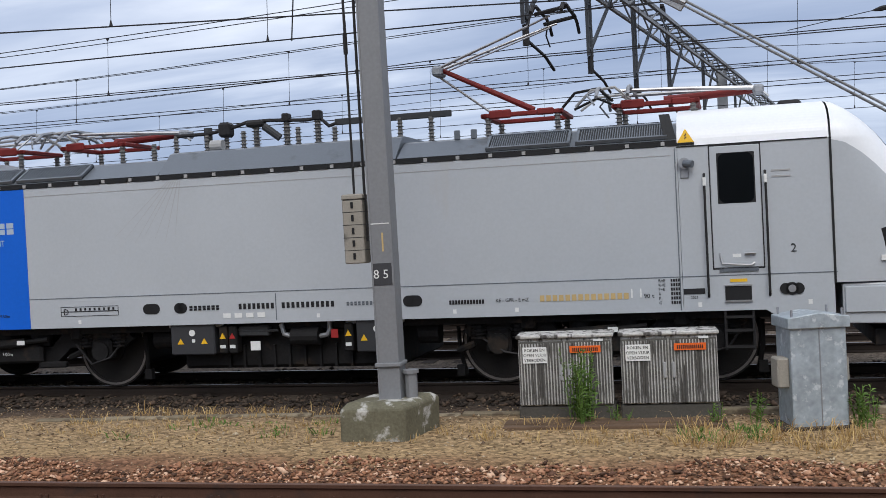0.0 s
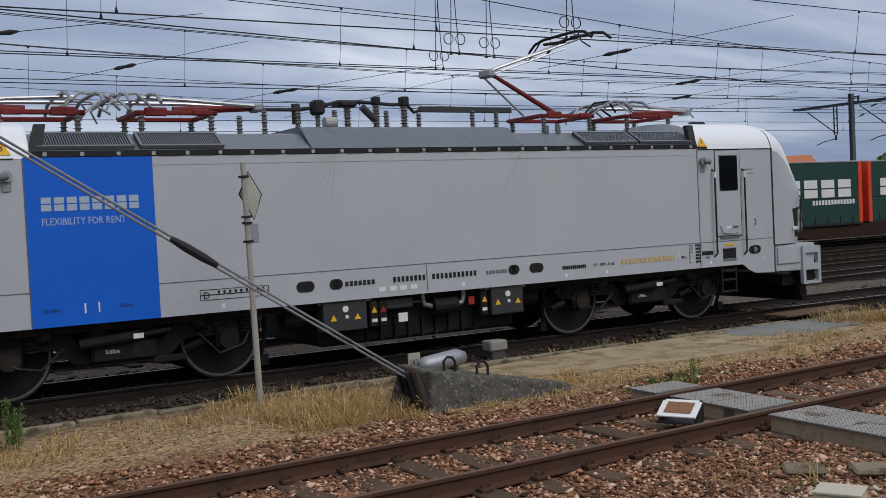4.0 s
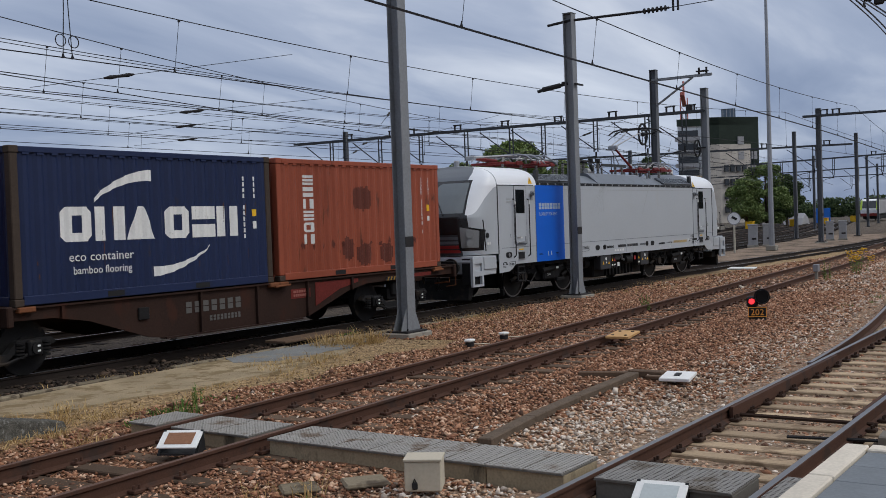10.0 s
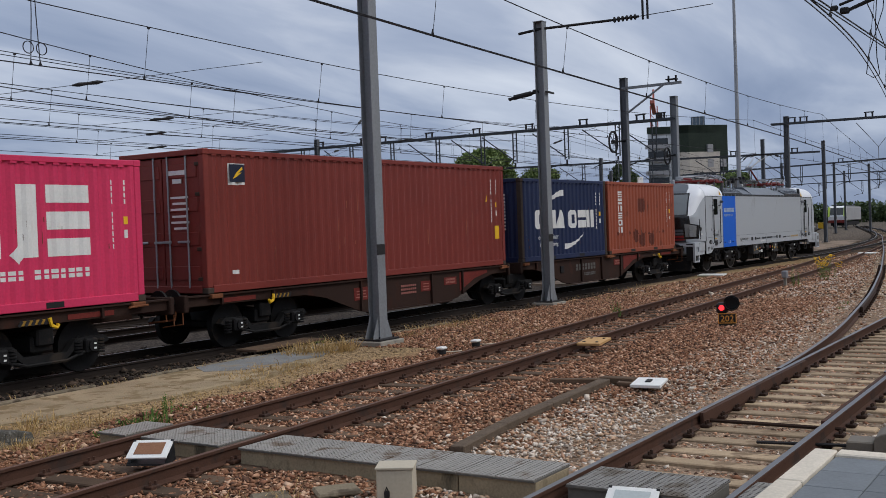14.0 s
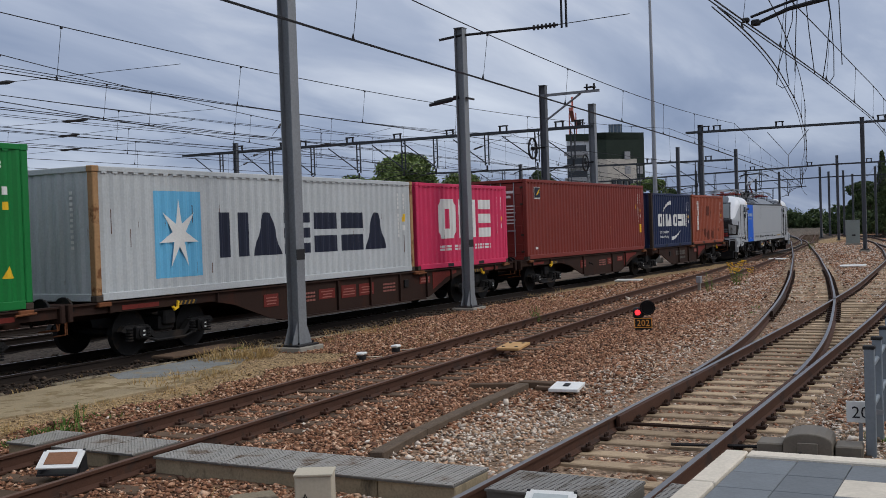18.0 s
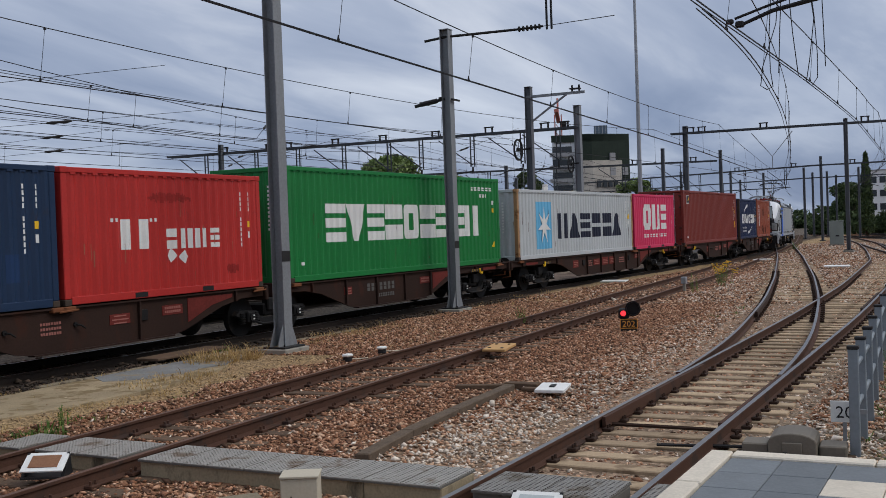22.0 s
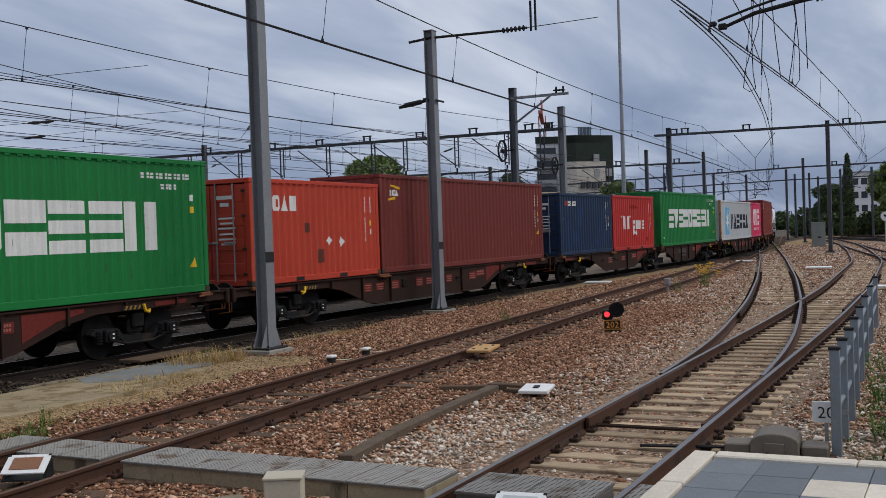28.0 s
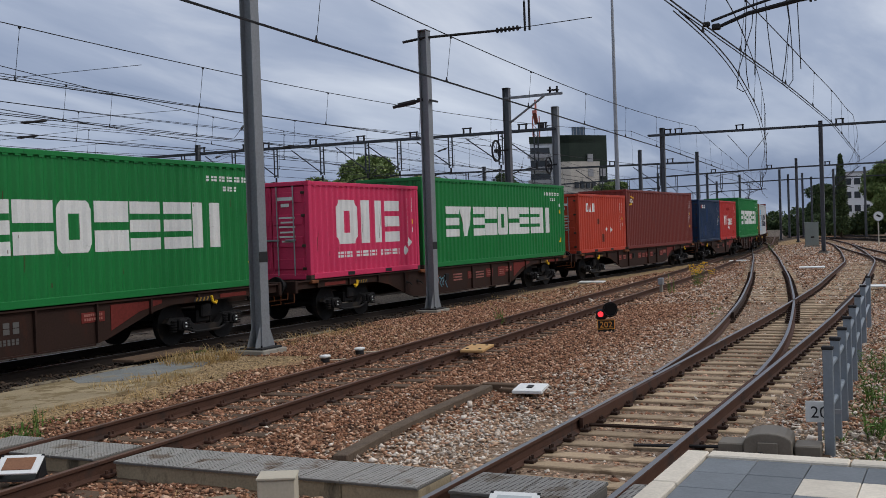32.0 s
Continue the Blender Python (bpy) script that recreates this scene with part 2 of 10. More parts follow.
# ---- materials ----
def mat(name, col, rough=0.6, metal=0.0, var=0.12, scale=2.0, fine=40.0, bump=0.0, spots=None, spot_at=0.62, spot_scale=1.2, rand=0.0, streak=0.0, island=0.0, gen=False):
    """A surface with broad and fine variation. spots: a second colour in stains or rust; streak: how far the stains run down; rand, island: change from object to object or piece to piece."""
    m = bpy.data.materials.new(name)
    m.use_nodes = True
    n, l = m.node_tree.nodes, m.node_tree.links
    b = n["Principled BSDF"]
    tc = n.new("ShaderNodeTexCoord")
    src = tc.outputs["Object"]
    na = n.new("ShaderNodeTexNoise")
    na.inputs["Scale"].default_value, na.inputs["Detail"].default_value = scale, 6
    nb = n.new("ShaderNodeTexNoise")
    nb.inputs["Scale"].default_value, nb.inputs["Detail"].default_value = fine, 4
    l.new(src, na.inputs["Vector"])
    l.new(src, nb.inputs["Vector"])
    add = n.new("ShaderNodeMath")
    add.operation = "ADD"
    l.new(na.outputs["Fac"], add.inputs[0])
    l.new(nb.outputs["Fac"], add.inputs[1])
    mr = n.new("ShaderNodeMapRange")
    mr.inputs["From Min"].default_value, mr.inputs["From Max"].default_value = 0.6, 1.4
    mr.inputs["To Min"].default_value, mr.inputs["To Max"].default_value = 1 - var, 1 + var
    l.new(add.outputs[0], mr.inputs["Value"])
    base = n.new("ShaderNodeVectorMath")
    base.operation = "SCALE"
    base.inputs[0].default_value = col
    val = mr.outputs[0]
    if rand > 0 or island > 0:
        inf = n.new("ShaderNodeObjectInfo") if rand > 0 else n.new("ShaderNodeNewGeometry")
        r2 = n.new("ShaderNodeMapRange")
        k = rand if rand > 0 else island
        r2.inputs["To Min"].default_value, r2.inputs["To Max"].default_value = 1 - k, 1 + k
        l.new(inf.outputs["Random" if rand > 0 else "Random Per Island"], r2.inputs["Value"])
        mu = n.new("ShaderNodeMath")
        mu.operation = "MULTIPLY"
        l.new(val, mu.inputs[0])
        l.new(r2.outputs[0], mu.inputs[1])
        val = mu.outputs[0]
    l.new(val, base.inputs["Scale"])
    out = base.outputs[0]
    rgh = None
    if spots is not None:
        mp = n.new("ShaderNodeMapping")
        mp.inputs["Scale"].default_value = (1, 1, 1 - streak)
        l.new(src, mp.inputs[0])
        ns = n.new("ShaderNodeTexNoise")
        ns.inputs["Scale"].default_value, ns.inputs["Detail"].default_value, ns.inputs["Roughness"].default_value = spot_scale, 9, 0.62
        l.new(mp.outputs[0], ns.inputs["Vector"])
        rp = n.new("ShaderNodeMapRange")
        rp.inputs["From Min"].default_value, rp.inputs["From Max"].default_value = spot_at, spot_at + 0.08
        l.new(ns.outputs["Fac"], rp.inputs["Value"])
        mx = n.new("ShaderNodeMixRGB")
        mx.inputs[2].default_value = (*spots, 1)
        l.new(rp.outputs[0], mx.inputs[0])
        l.new(out, mx.inputs[1])
        out = mx.outputs[0]
        rgh = rp.outputs[0]
    l.new(out, b.inputs["Base Color"])
    b.inputs["Metallic"].default_value = metal
    b.inputs["Specular IOR Level"].default_value = 0.5 if rough < 0.45 else (0.3 if rough < 0.6 else 0.15)
    rr = n.new("ShaderNodeMapRange")
    rr.inputs["To Min"].default_value, rr.inputs["To Max"].default_value = max(0.05, rough - 0.1), min(1, rough + 0.12)
    l.new(na.outputs["Fac"], rr.inputs["Value"])
    l.new(rr.outputs[0], b.inputs["Roughness"])
    if bump > 0:
        bp = n.new("ShaderNodeBump")
        bp.inputs["Strength"].default_value, bp.inputs["Distance"].default_value = 0.6, bump
        l.new(add.outputs[0], bp.inputs["Height"])
        l.new(bp.outputs[0], b.inputs["Normal"])
    return m


def glow(name, col, strength):
    m = bpy.data.materials.new(name)
    m.use_nodes = True
    b = m.node_tree.nodes["Principled BSDF"]
    b.inputs["Base Color"].default_value = (*col, 1)
    b.inputs["Emission Color"].default_value = (*col, 1)
    b.inputs["Emission Strength"].default_value = strength
    return m


STEEL = mat("galvanised steel", (0.30, 0.31, 0.33), 0.5, 0.6, 0.14, 1.5, 30, 0.0, (0.22, 0.20, 0.19), 0.60, 0.9, streak=0.8)
MAST = mat("mast paint", (0.205, 0.215, 0.23), 0.55, 0.1, 0.2, 0.8, 20, 0.0, (0.07, 0.065, 0.06), 0.58, 0.7, streak=0.85)
BEAM = mat("dark beam paint", (0.055, 0.06, 0.068), 0.6, 0.1, 0.2, 0.8, 20)
MAST_D = mat("dark mast paint", (0.11, 0.116, 0.128), 0.6, 0.1, 0.2, 0.8, 20)
DARK = mat("dark iron", (0.03, 0.029, 0.03), 0.6, 0.3, 0.25, 3, 40)
WIRE = mat("wire", (0.025, 0.025, 0.028), 0.6, 0.4, 0.1)
BLACK = mat("black rubber", (0.012, 0.012, 0.013), 0.5, 0, 0.1)
WHITE = mat("white paint", (0.72, 0.72, 0.70), 0.5, 0, 0.08, 2, 30)
RUSTRAIL = mat("rusty rail", (0.075, 0.038, 0.026), 0.8, 0.1, 0.25, 4, 60, 0.001, (0.05, 0.032, 0.026), 0.55, 2)
SHINE = mat("worn rail head", (0.19, 0.19, 0.20), 0.45, 0.9, 0.12, 6, 60)
RUSTHEAD = mat("rusty rail head", (0.13, 0.075, 0.055), 0.6, 0.3, 0.2, 5, 60)
SLEEPER = mat("old oak sleeper", (0.10, 0.066, 0.044), 0.9, 0, 0.3, 3, 50, 0.004, rand=0.3)
SLEEPER_NEW = mat("pale hardwood sleeper", (0.37, 0.275, 0.18), 0.85, 0, 0.25, 2, 40, 0.003, (0.20, 0.14, 0.09), 0.52, 2.5, rand=0.32)
CONCRETE = mat("weathered concrete", (0.27, 0.25, 0.215), 0.9, 0, 0.2, 2, 50, 0.004, (0.12, 0.115, 0.10), 0.58, 1.6)


# ---- plan: the lines of the tracks (centre lines at rail height) ----
def lerp_line(pts, x):
    return float(np.interp(x, [p[0] for p in pts], [p[1] for p in pts]))


def smooth_line(pts, step=1.0, x0=None, x1=None):
    """A gently smoothed line through plan points (x, y)."""
    xs = np.arange(pts[0][0] if x0 is None else x0, (pts[-1][0] if x1 is None else x1) + 1e-6, step)
    px, py = np.array([p[0] for p in pts], float), np.array([p[1] for p in pts], float)
    g = np.arange(px[0] - 12, px[-1] + 12, 0.5)
    yy = np.interp(g, px, py)
    yy[g < px[0]] = py[0] + (g[g < px[0]] - px[0]) * (py[1] - py[0]) / (px[1] - px[0])
    yy[g > px[-1]] = py[-1] + (g[g > px[-1]] - px[-1]) * (py[-1] - py[-2]) / (px[-1] - px[-2])
    k = np.hanning(25)
    k /= k.sum()
    sm = np.convolve(np.pad(yy, 12, mode="edge"), k, "valid")
    sm[:10], sm[-10:] = yy[:10], yy[-10:]
    return [(float(x), float(np.interp(x, g, sm))) for x in xs]


T_HEAD = ((-140, 1.6), (-40, 1.59), (15, 1.13), (30, -1.0), (45, -2.69), (60, -0.99), (80, 2.8), (105, 8.92), (140, 12.4), (220, 13.0))
T_S = np.arange(-140, 221, 0.5)
_th = np.radians(np.interp(T_S, [a for a, _ in T_HEAD], [b for _, b in T_HEAD]))
_tm = (_th[1:] + _th[:-1]) / 2
T_X = np.concatenate([[0], np.cumsum(np.cos(_tm) * 0.5)])
T_Y = np.concatenate([[0], np.cumsum(np.sin(_tm) * 0.5)])
T_X -= T_X[280]
T_Y += 16.03 - T_Y[280]


def on_t(s):
    """The train's track: the place at s metres along it."""
    return float(np.interp(s, T_S, T_X)), float(np.interp(s, T_S, T_Y))


LINE_T = [on_t(s) for s in range(-130, 215, 2)]
LINE_N = smooth_line([(-120, 1.44), (0, 8.46), (16, 9.40), (30, 10.35), (47, 11.5), (70, 13.65), (110, 18.1), (170, 27)], 1.0)
LINE_D = smooth_line([(-60, 3.35), (8, 3.46), (26, 3.53), (38, 3.80), (61, 5.0), (80, 7.1), (102, 9.9), (127, 14.1), (147, 18.4), (170, 24)], 1.0)
LINE_V = smooth_line([(14, 3.50), (18, 3.62), (22, 3.95), (31.6, 5.15), (44, 7.05), (68, 11.1), (113, 19.1), (170, 31)], 1.0, 16)
LINE_R = smooth_line([(44, 0.3), (56, 2.2), (66, 3.9), (85, 7.2), (100, 9.6)], 1.0)
BEYOND = [smooth_line([(-120, 16.9 + k * 3.9), (0, 20.1 + k * 3.9), (30, 20.6 + k * 3.9 + d * 0.3), (60, 20.6 + k * 4.1 + d), (85, 22.0 + k * 4.3 + d * 1.5), (110, 25.0 + k * 4.4 + d * 1.5), (200, 43 + k * 4.6 + d * 1.5)], 2.0) for k, d in enumerate((2.4, 1.5, 0.6, 0, 0))]
CROSSING = [smooth_line([(88, -2), (100, 1.4), (110, 4.5), (130, 11), (147, 17.6)], 2.0), smooth_line([(96, -5), (110, -1), (130, 5.5), (145, 11), (160, 15.6)], 2.0)]

RAIL = [(-0.075, -0.172), (0.075, -0.172), (0.075, -0.16), (0.012, -0.135), (0.010, -0.045), (0.036, -0.032), (0.036, -0.004), (0.030, 0.0), (-0.030, 0.0), (-0.036, -0.004), (-0.036, -0.032), (-0.010, -0.045), (-0.012, -0.135), (-0.075, -0.16)]


def offset(line, d):
    out = []
    for i, p in enumerate(line):
        a, b = Vector(line[max(i - 1, 0)]), Vector(line[min(i + 1, len(line) - 1)])
        t = (b - a).normalized()
        out.append((p[0] - t.y * d, p[1] + t.x * d, 0.0))
    return out


def along(line, step, start=0.0):
    """Evenly spaced places and headings along a line."""
    out, need = [], start
    run = 0.0
    for a, b in zip(line[:-1], line[1:]):
        a, b = Vector(a[:2]), Vector(b[:2])
        d = (b - a).length
        while need <= run + d:
            p = a + (b - a) * ((need - run) / d)
            out.append((p.x, p.y, math.atan2(b.y - a.y, b.x - a.x)))
            need += step
        run += d
    return out


SLEEPER_ME = {}


def sleeper_mesh(L, wd, h, bev, material):
    key = (L, wd, h, material.name)
    if key not in SLEEPER_ME:
        me = Mesh().box((0, 0, -h / 2), (wd, L, h), bev).made("sleeper")
        me.materials.append(material)
        SLEEPER_ME[key] = me
    return SLEEPER_ME[key]


def rail_head(name, line, d, material, head, parent, zt=0.0):
    m = Mesh().sweep([(u, w + zt) for u, w in RAIL], offset(line, d))
    top = [i for i in range(14) if i in (7,)]
    n, k = 14, len(line) - 1
    for i in range(k):
        for t in top:
            m.m[i * n + t] = 1
    part(name, m, [material, head], parent)


def track(name, line, label, head, near=None, sleeper=SLEEPER, step=0.6, z=-0.165, size=(2.6, 0.25, 0.16), steel=RUSTRAIL, first=-999):
    """A track: two rails and sleepers; those inside near (x0, x1) are separate, the rest one mesh."""
    tr = thing(name, pose(0, 0, 0), label, "railway track", "", "structure")
    rail_head("rail", line, 0.7535, steel, head, tr)
    rail_head("rail", line, -0.7535, steel, head, tr)
    rest = Mesh()
    for x, y, a in along(line, step):
        if x < first:
            continue
        zz = z + random.uniform(-0.012, 0.008)
        if near and near[0] < x < near[1]:
            ob = new("sleeper", sleeper_mesh(*size, 0.012, sleeper))
            ob.matrix_basis = pose(x + random.uniform(-0.02, 0.02), y + random.uniform(-0.03, 0.03), zz, 0, 0, math.degrees(a) + random.uniform(-1, 1))
            ob.parent = tr
        else:
            rest.box((x, y, zz - size[2] / 2), (size[1], size[0], size[2]), 0, 0, Matrix.Rotation(a, 3, "Z"))
    if rest.v:
        tagged(part("sleepers", rest, sleeper, tr), kind="stuff")
    return tr


# ---- the ground ----
def ground_material():
    m = bpy.data.materials.new("yard ground")
    m.use_nodes = True
    n, l = m.node_tree.nodes, m.node_tree.links
    b = n["Principled BSDF"]
    b.inputs["Roughness"].default_value = 0.95
    b.inputs["Specular IOR Level"].default_value = 0.1
    tc = n.new("ShaderNodeTexCoord")
    sp = n.new("ShaderNodeSeparateXYZ")
    l.new(tc.outputs["Object"], sp.inputs[0])
    big = n.new("ShaderNodeTexNoise")
    big.inputs["Scale"].default_value, big.inputs["Detail"].default_value = 0.55, 5
    l.new(tc.outputs["Object"], big.inputs["Vector"])
    # distance across the tracks: y - 0.0585 x + wobble
    k = n.new("ShaderNodeMath")
    k.operation, k.inputs[1].default_value = "MULTIPLY_ADD", -0.045
    l.new(sp.outputs["X"], k.inputs[0])
    l.new(sp.outputs["Y"], k.inputs[2])
    wob = n.new("ShaderNodeMath")
    wob.operation, wob.inputs[1].default_value = "MULTIPLY_ADD", 1.6
    l.new(big.outputs["Fac"], wob.inputs[0])
    l.new(k.outputs[0], wob.inputs[2])
    mr = n.new("ShaderNodeMapRange")
    mr.inputs["From Min"].default_value, mr.inputs["From Max"].default_value = 0.8, 40.8
    l.new(wob.outputs[0], mr.inputs["Value"])
    rp = n.new("ShaderNodeValToRGB")
    el = rp.color_ramp.elements
    # the ramp is darkest in the band along the train's track
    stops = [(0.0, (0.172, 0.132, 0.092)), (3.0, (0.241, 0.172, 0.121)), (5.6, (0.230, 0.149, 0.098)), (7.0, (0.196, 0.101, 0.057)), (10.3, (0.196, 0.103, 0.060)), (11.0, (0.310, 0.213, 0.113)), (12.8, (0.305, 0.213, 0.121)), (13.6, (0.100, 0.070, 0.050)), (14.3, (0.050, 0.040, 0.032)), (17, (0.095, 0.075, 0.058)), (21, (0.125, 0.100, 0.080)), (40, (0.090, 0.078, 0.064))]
    el[0].position, el[0].color = 0.0, (*stops[0][1], 1)
    el[1].position, el[1].color = 1.0, (*stops[-1][1], 1)
    for v, c in stops[1:-1]:
        q = el.new(v / 40)
        q.color = (*c, 1)
    l.new(mr.outputs[0], rp.inputs[0])
    vor = n.new("ShaderNodeTexVoronoi")
    vor.inputs["Scale"].default_value = 22
    l.new(tc.outputs["Object"], vor.inputs["Vector"])
    fine = n.new("ShaderNodeTexNoise")
    fine.inputs["Scale"].default_value, fine.inputs["Detail"].default_value = 9, 6
    l.new(tc.outputs["Object"], fine.inputs["Vector"])
    sx = n.new("ShaderNodeSeparateXYZ")
    l.new(vor.outputs["Color"], sx.inputs[0])
    v1 = n.new("ShaderNodeMapRange")
    v1.inputs["To Min"].default_value, v1.inputs["To Max"].default_value = 0.55, 1.5
    l.new(sx.outputs["X"], v1.inputs["Value"])
    v2 = n.new("ShaderNodeMapRange")
    v2.inputs["From Min"].default_value, v2.inputs["From Max"].default_value = 0.3, 0.7
    v2.inputs["To Min"].default_value, v2.inputs["To Max"].default_value = 0.75, 1.2
    l.new(fine.outputs["Fac"], v2.inputs["Value"])
    mu = n.new("ShaderNodeMath")
    mu.operation = "MULTIPLY"
    l.new(v1.outputs[0], mu.inputs[0])
    l.new(v2.outputs[0], mu.inputs[1])
    sc = n.new("ShaderNodeVectorMath")
    sc.operation = "SCALE"
    l.new(rp.outputs[0], sc.inputs[0])
    l.new(mu.outputs[0], sc.inputs["Scale"])
    l.new(sc.outputs[0], b.inputs["Base Color"])
    bp = n.new("ShaderNodeBump")
    bp.inputs["Strength"].default_value, bp.inputs["Distance"].default_value = 0.9, 0.03
    l.new(vor.outputs["Distance"], bp.inputs["Height"])
    l.new(bp.outputs[0], b.inputs["Normal"])
    return m


GROUND = ground_material()


def ground_z(x, y):
    z = -0.17 + 0.035 * noise.noise(Vector((x * 0.8, y * 0.8, 0))) + 0.02 * noise.noise(Vector((x * 2.3, y * 2.3, 4)))
    v = y - 0.045 * x
    if 10.3 < v < 13.4:
        z += 0.05
    if abs(y - lerp_line(LINE_D, x)) < 1.9 or x > 16 and abs(y - lerp_line(LINE_V, x)) < 1.9:
        z = -0.198 + 0.3 * (z + 0.17)
    elif abs(y - lerp_line(LINE_N, x)) < 1.6:
        z = -0.195 + 0.5 * (z + 0.17)
    return z


gx = sorted(set([-2500, -800, -300, -120, -70, -45] + [round(-30 + 0.6 * i, 2) for i in range(150)] + [65, 75, 90, 110, 140, 180, 250, 400, 900, 2500]))
gy = sorted(set([-2500, -600, -150, -60, -25, -12, -6, -3] + [round(-1 + 0.5 * i, 2) for i in range(48)] + [24, 27, 32, 40, 55, 80, 130, 250, 600, 2500]))
gm = Mesh()
gm.v = [(x, y, ground_z(x, y) if -31 < x < 62 and -2 < y < 24 else -0.19) for y in gy for x in gx]
nx = len(gx)
gm.f = [(j * nx + i, j * nx + i + 1, (j + 1) * nx + i + 1, (j + 1) * nx + i) for j in range(len(gy) - 1) for i in range(nx - 1)]
gm.m = [0] * len(gm.f)
ground = part("ground", gm, GROUND, smooth=True)
tagged(ground, "gravelly railway yard ground with rusty ballast and dry soil", "ground", "", "structure")

# near-black rails and sleepers for the train's track and those beyond
DARKRAIL = mat("near-black rail", (0.024, 0.018, 0.015), 0.7, 0.1, 0.25, 4, 60)
SLEEPER_DARK = mat("near-black sleeper", (0.035, 0.027, 0.022), 0.9, 0, 0.3, 3, 50, 0.004, rand=0.3)
track("track_near", LINE_N, "rusty little-used railway track in brown ballast", RUSTHEAD, (-6, 30))
track("track_train", LINE_T, "dark railway track under the freight train", SHINE, (-12, 40), SLEEPER_DARK, steel=DARKRAIL)
track("track_platform", LINE_D, "polished railway track on pale wooden sleepers beside the platform", SHINE, (4, 60), SLEEPER_NEW, size=(2.25, 0.23, 0.16))
track("track_diverging", LINE_V, "diverging polished railway track curving away over pale sleepers", SHINE, (24, 60), SLEEPER_NEW, size=(2.25, 0.23, 0.16), first=33)
track("track_right", LINE_R, "railway track joining the platform track further on", SHINE)
for k_, ln_ in enumerate(CROSSING):
    track("track_far_%d" % (k_ + 1), ln_, "far railway track slanting across to the platform", SHINE, None, SLEEPER_DARK, steel=DARKRAIL)
for k_, ln_ in enumerate(BEYOND):
    track("track_beyond_%d" % (k_ + 1), ln_, "dark yard track beyond the freight train", RUSTHEAD if k_ else SHINE, None, SLEEPER_DARK, steel=DARKRAIL)


# ---- turnout: check rails, fastenings ----
CHAIR = mat("rust-dark rail chair", (0.045, 0.027, 0.02), 0.8, 0.2, 0.3, 6, 60)


def fastenings(tr, line, x0, x1, material, plate=0.34):
    """Chairs and bolts on each sleeper, joined into one part."""
    m = Mesh()
    for x, y, a in along(line, 0.6):
        if not x0 < x < x1:
            continue
        r = Matrix.Rotation(a, 3, "Z")
        for d in (-0.7535, 0.7535):
            for s in (-1, 1):
                q = r @ Vector((0, d + s * 0.115, 0))
                m.box((x + q.x, y + q.y, -0.145), (0.13, 0.11, 0.04), 0.008, 0, r)
                for e in (-0.035, 0.035):
                    q = r @ Vector((e, d + s * 0.125, 0))
                    m.tube([(x + q.x, y + q.y, -0.13), (x + q.x, y + q.y, -0.085)], 0.016, 5)
    tagged(part("fastenings", m, material, tr), kind="stuff")


tracks = {o.name: o for o in scene.objects if o.name.startswith("track_") and o.parent is None}
fastenings(tracks["track_near"], LINE_N, -8, 34, RUSTRAIL)
fastenings(tracks["track_platform"], LINE_D, 4, 48, CHAIR)
fastenings(tracks["track_diverging"], LINE_V, 26, 52, CHAIR)
for nm_, ln_, d_, x0_, x1_ in (("track_platform", LINE_D, -0.68, 27.5, 34.5), ("track_diverging", LINE_V, 0.68, 27.0, 34.0)):
    sub_ = [p for p in ln_ if x0_ <= p[0] <= x1_]
    o_ = offset(sub_, d_)
    m_ = Mesh().sweep([(-0.03, -0.13), (0.03, -0.13), (0.03, 0.015), (-0.03, 0.015)], o_)
    part("check_rail", m_, CHAIR, tracks[nm_], "dark check rail")
for d_ in (-0.05,):
    part("stretcher_bar", Mesh().tube([(12.3 + d_, 2.6, -0.13), (12.3 + d_, 4.4, -0.13)], 0.025, 6), CHAIR, tracks["track_platform"])
for ln_, d_, sd_ in ((LINE_D, 0.69, 1), (LINE_D, -0.69, -1)):
    sub_ = [p for p in ln_ if 11.5 <= p[0] <= 17]
    part("switch_blade", Mesh().sweep([(-0.022, -0.14), (0.022, -0.14), (0.022, -0.004), (-0.022, -0.004)], [(x, y + sd_ * 0.0 + (x - 17) * 0.0, z) for x, y, z in offset(sub_, d_)]), RUSTRAIL, tracks["track_platform"], "thin dark switch blade")


# ---- the train: where its front container's face stands along the track at each time ----
RUN = [(0, -17.5), (3, -6.5), (3.5, -4.6), (5.5, 3.25), (6.5, 7.25), (8, 13.6), (9, 17.95), (10.5, 24.5), (13, 35.75), (15, 45.15), (19, 64.9), (23, 85.7), (25, 96.35), (28, 113.0), (32, 135.9)]
RUN_FIT = np.polyfit([a for a, _ in RUN], [b for _, b in RUN], 4)
MOVING = []


def run_s(t):
    return float(np.polyval(RUN_FIT, t))


def ride(ob, s_mid, base, z=0.0):
    """ob rides with the train: its middle s_mid behind the first container's face, resting on bogies base metres apart."""
    MOVING.append((ob, s_mid, base, z))


def ride_pose(s, base, z):
    a, b = Vector(on_t(s - base / 2)), Vector(on_t(s + base / 2))
    c = (a + b) / 2
    return pose(c.x, c.y, z, 0, 0, math.degrees(math.atan2(b.y - a.y, b.x - a.x)))


def motions():
    for ob, s_mid, base, z in MOVING:
        rows = []
        for i in range(0, 65):
            t = i * 0.5
            rows.append((t, ride_pose(run_s(t) + s_mid, base, z)))
        walk(ob, rows)


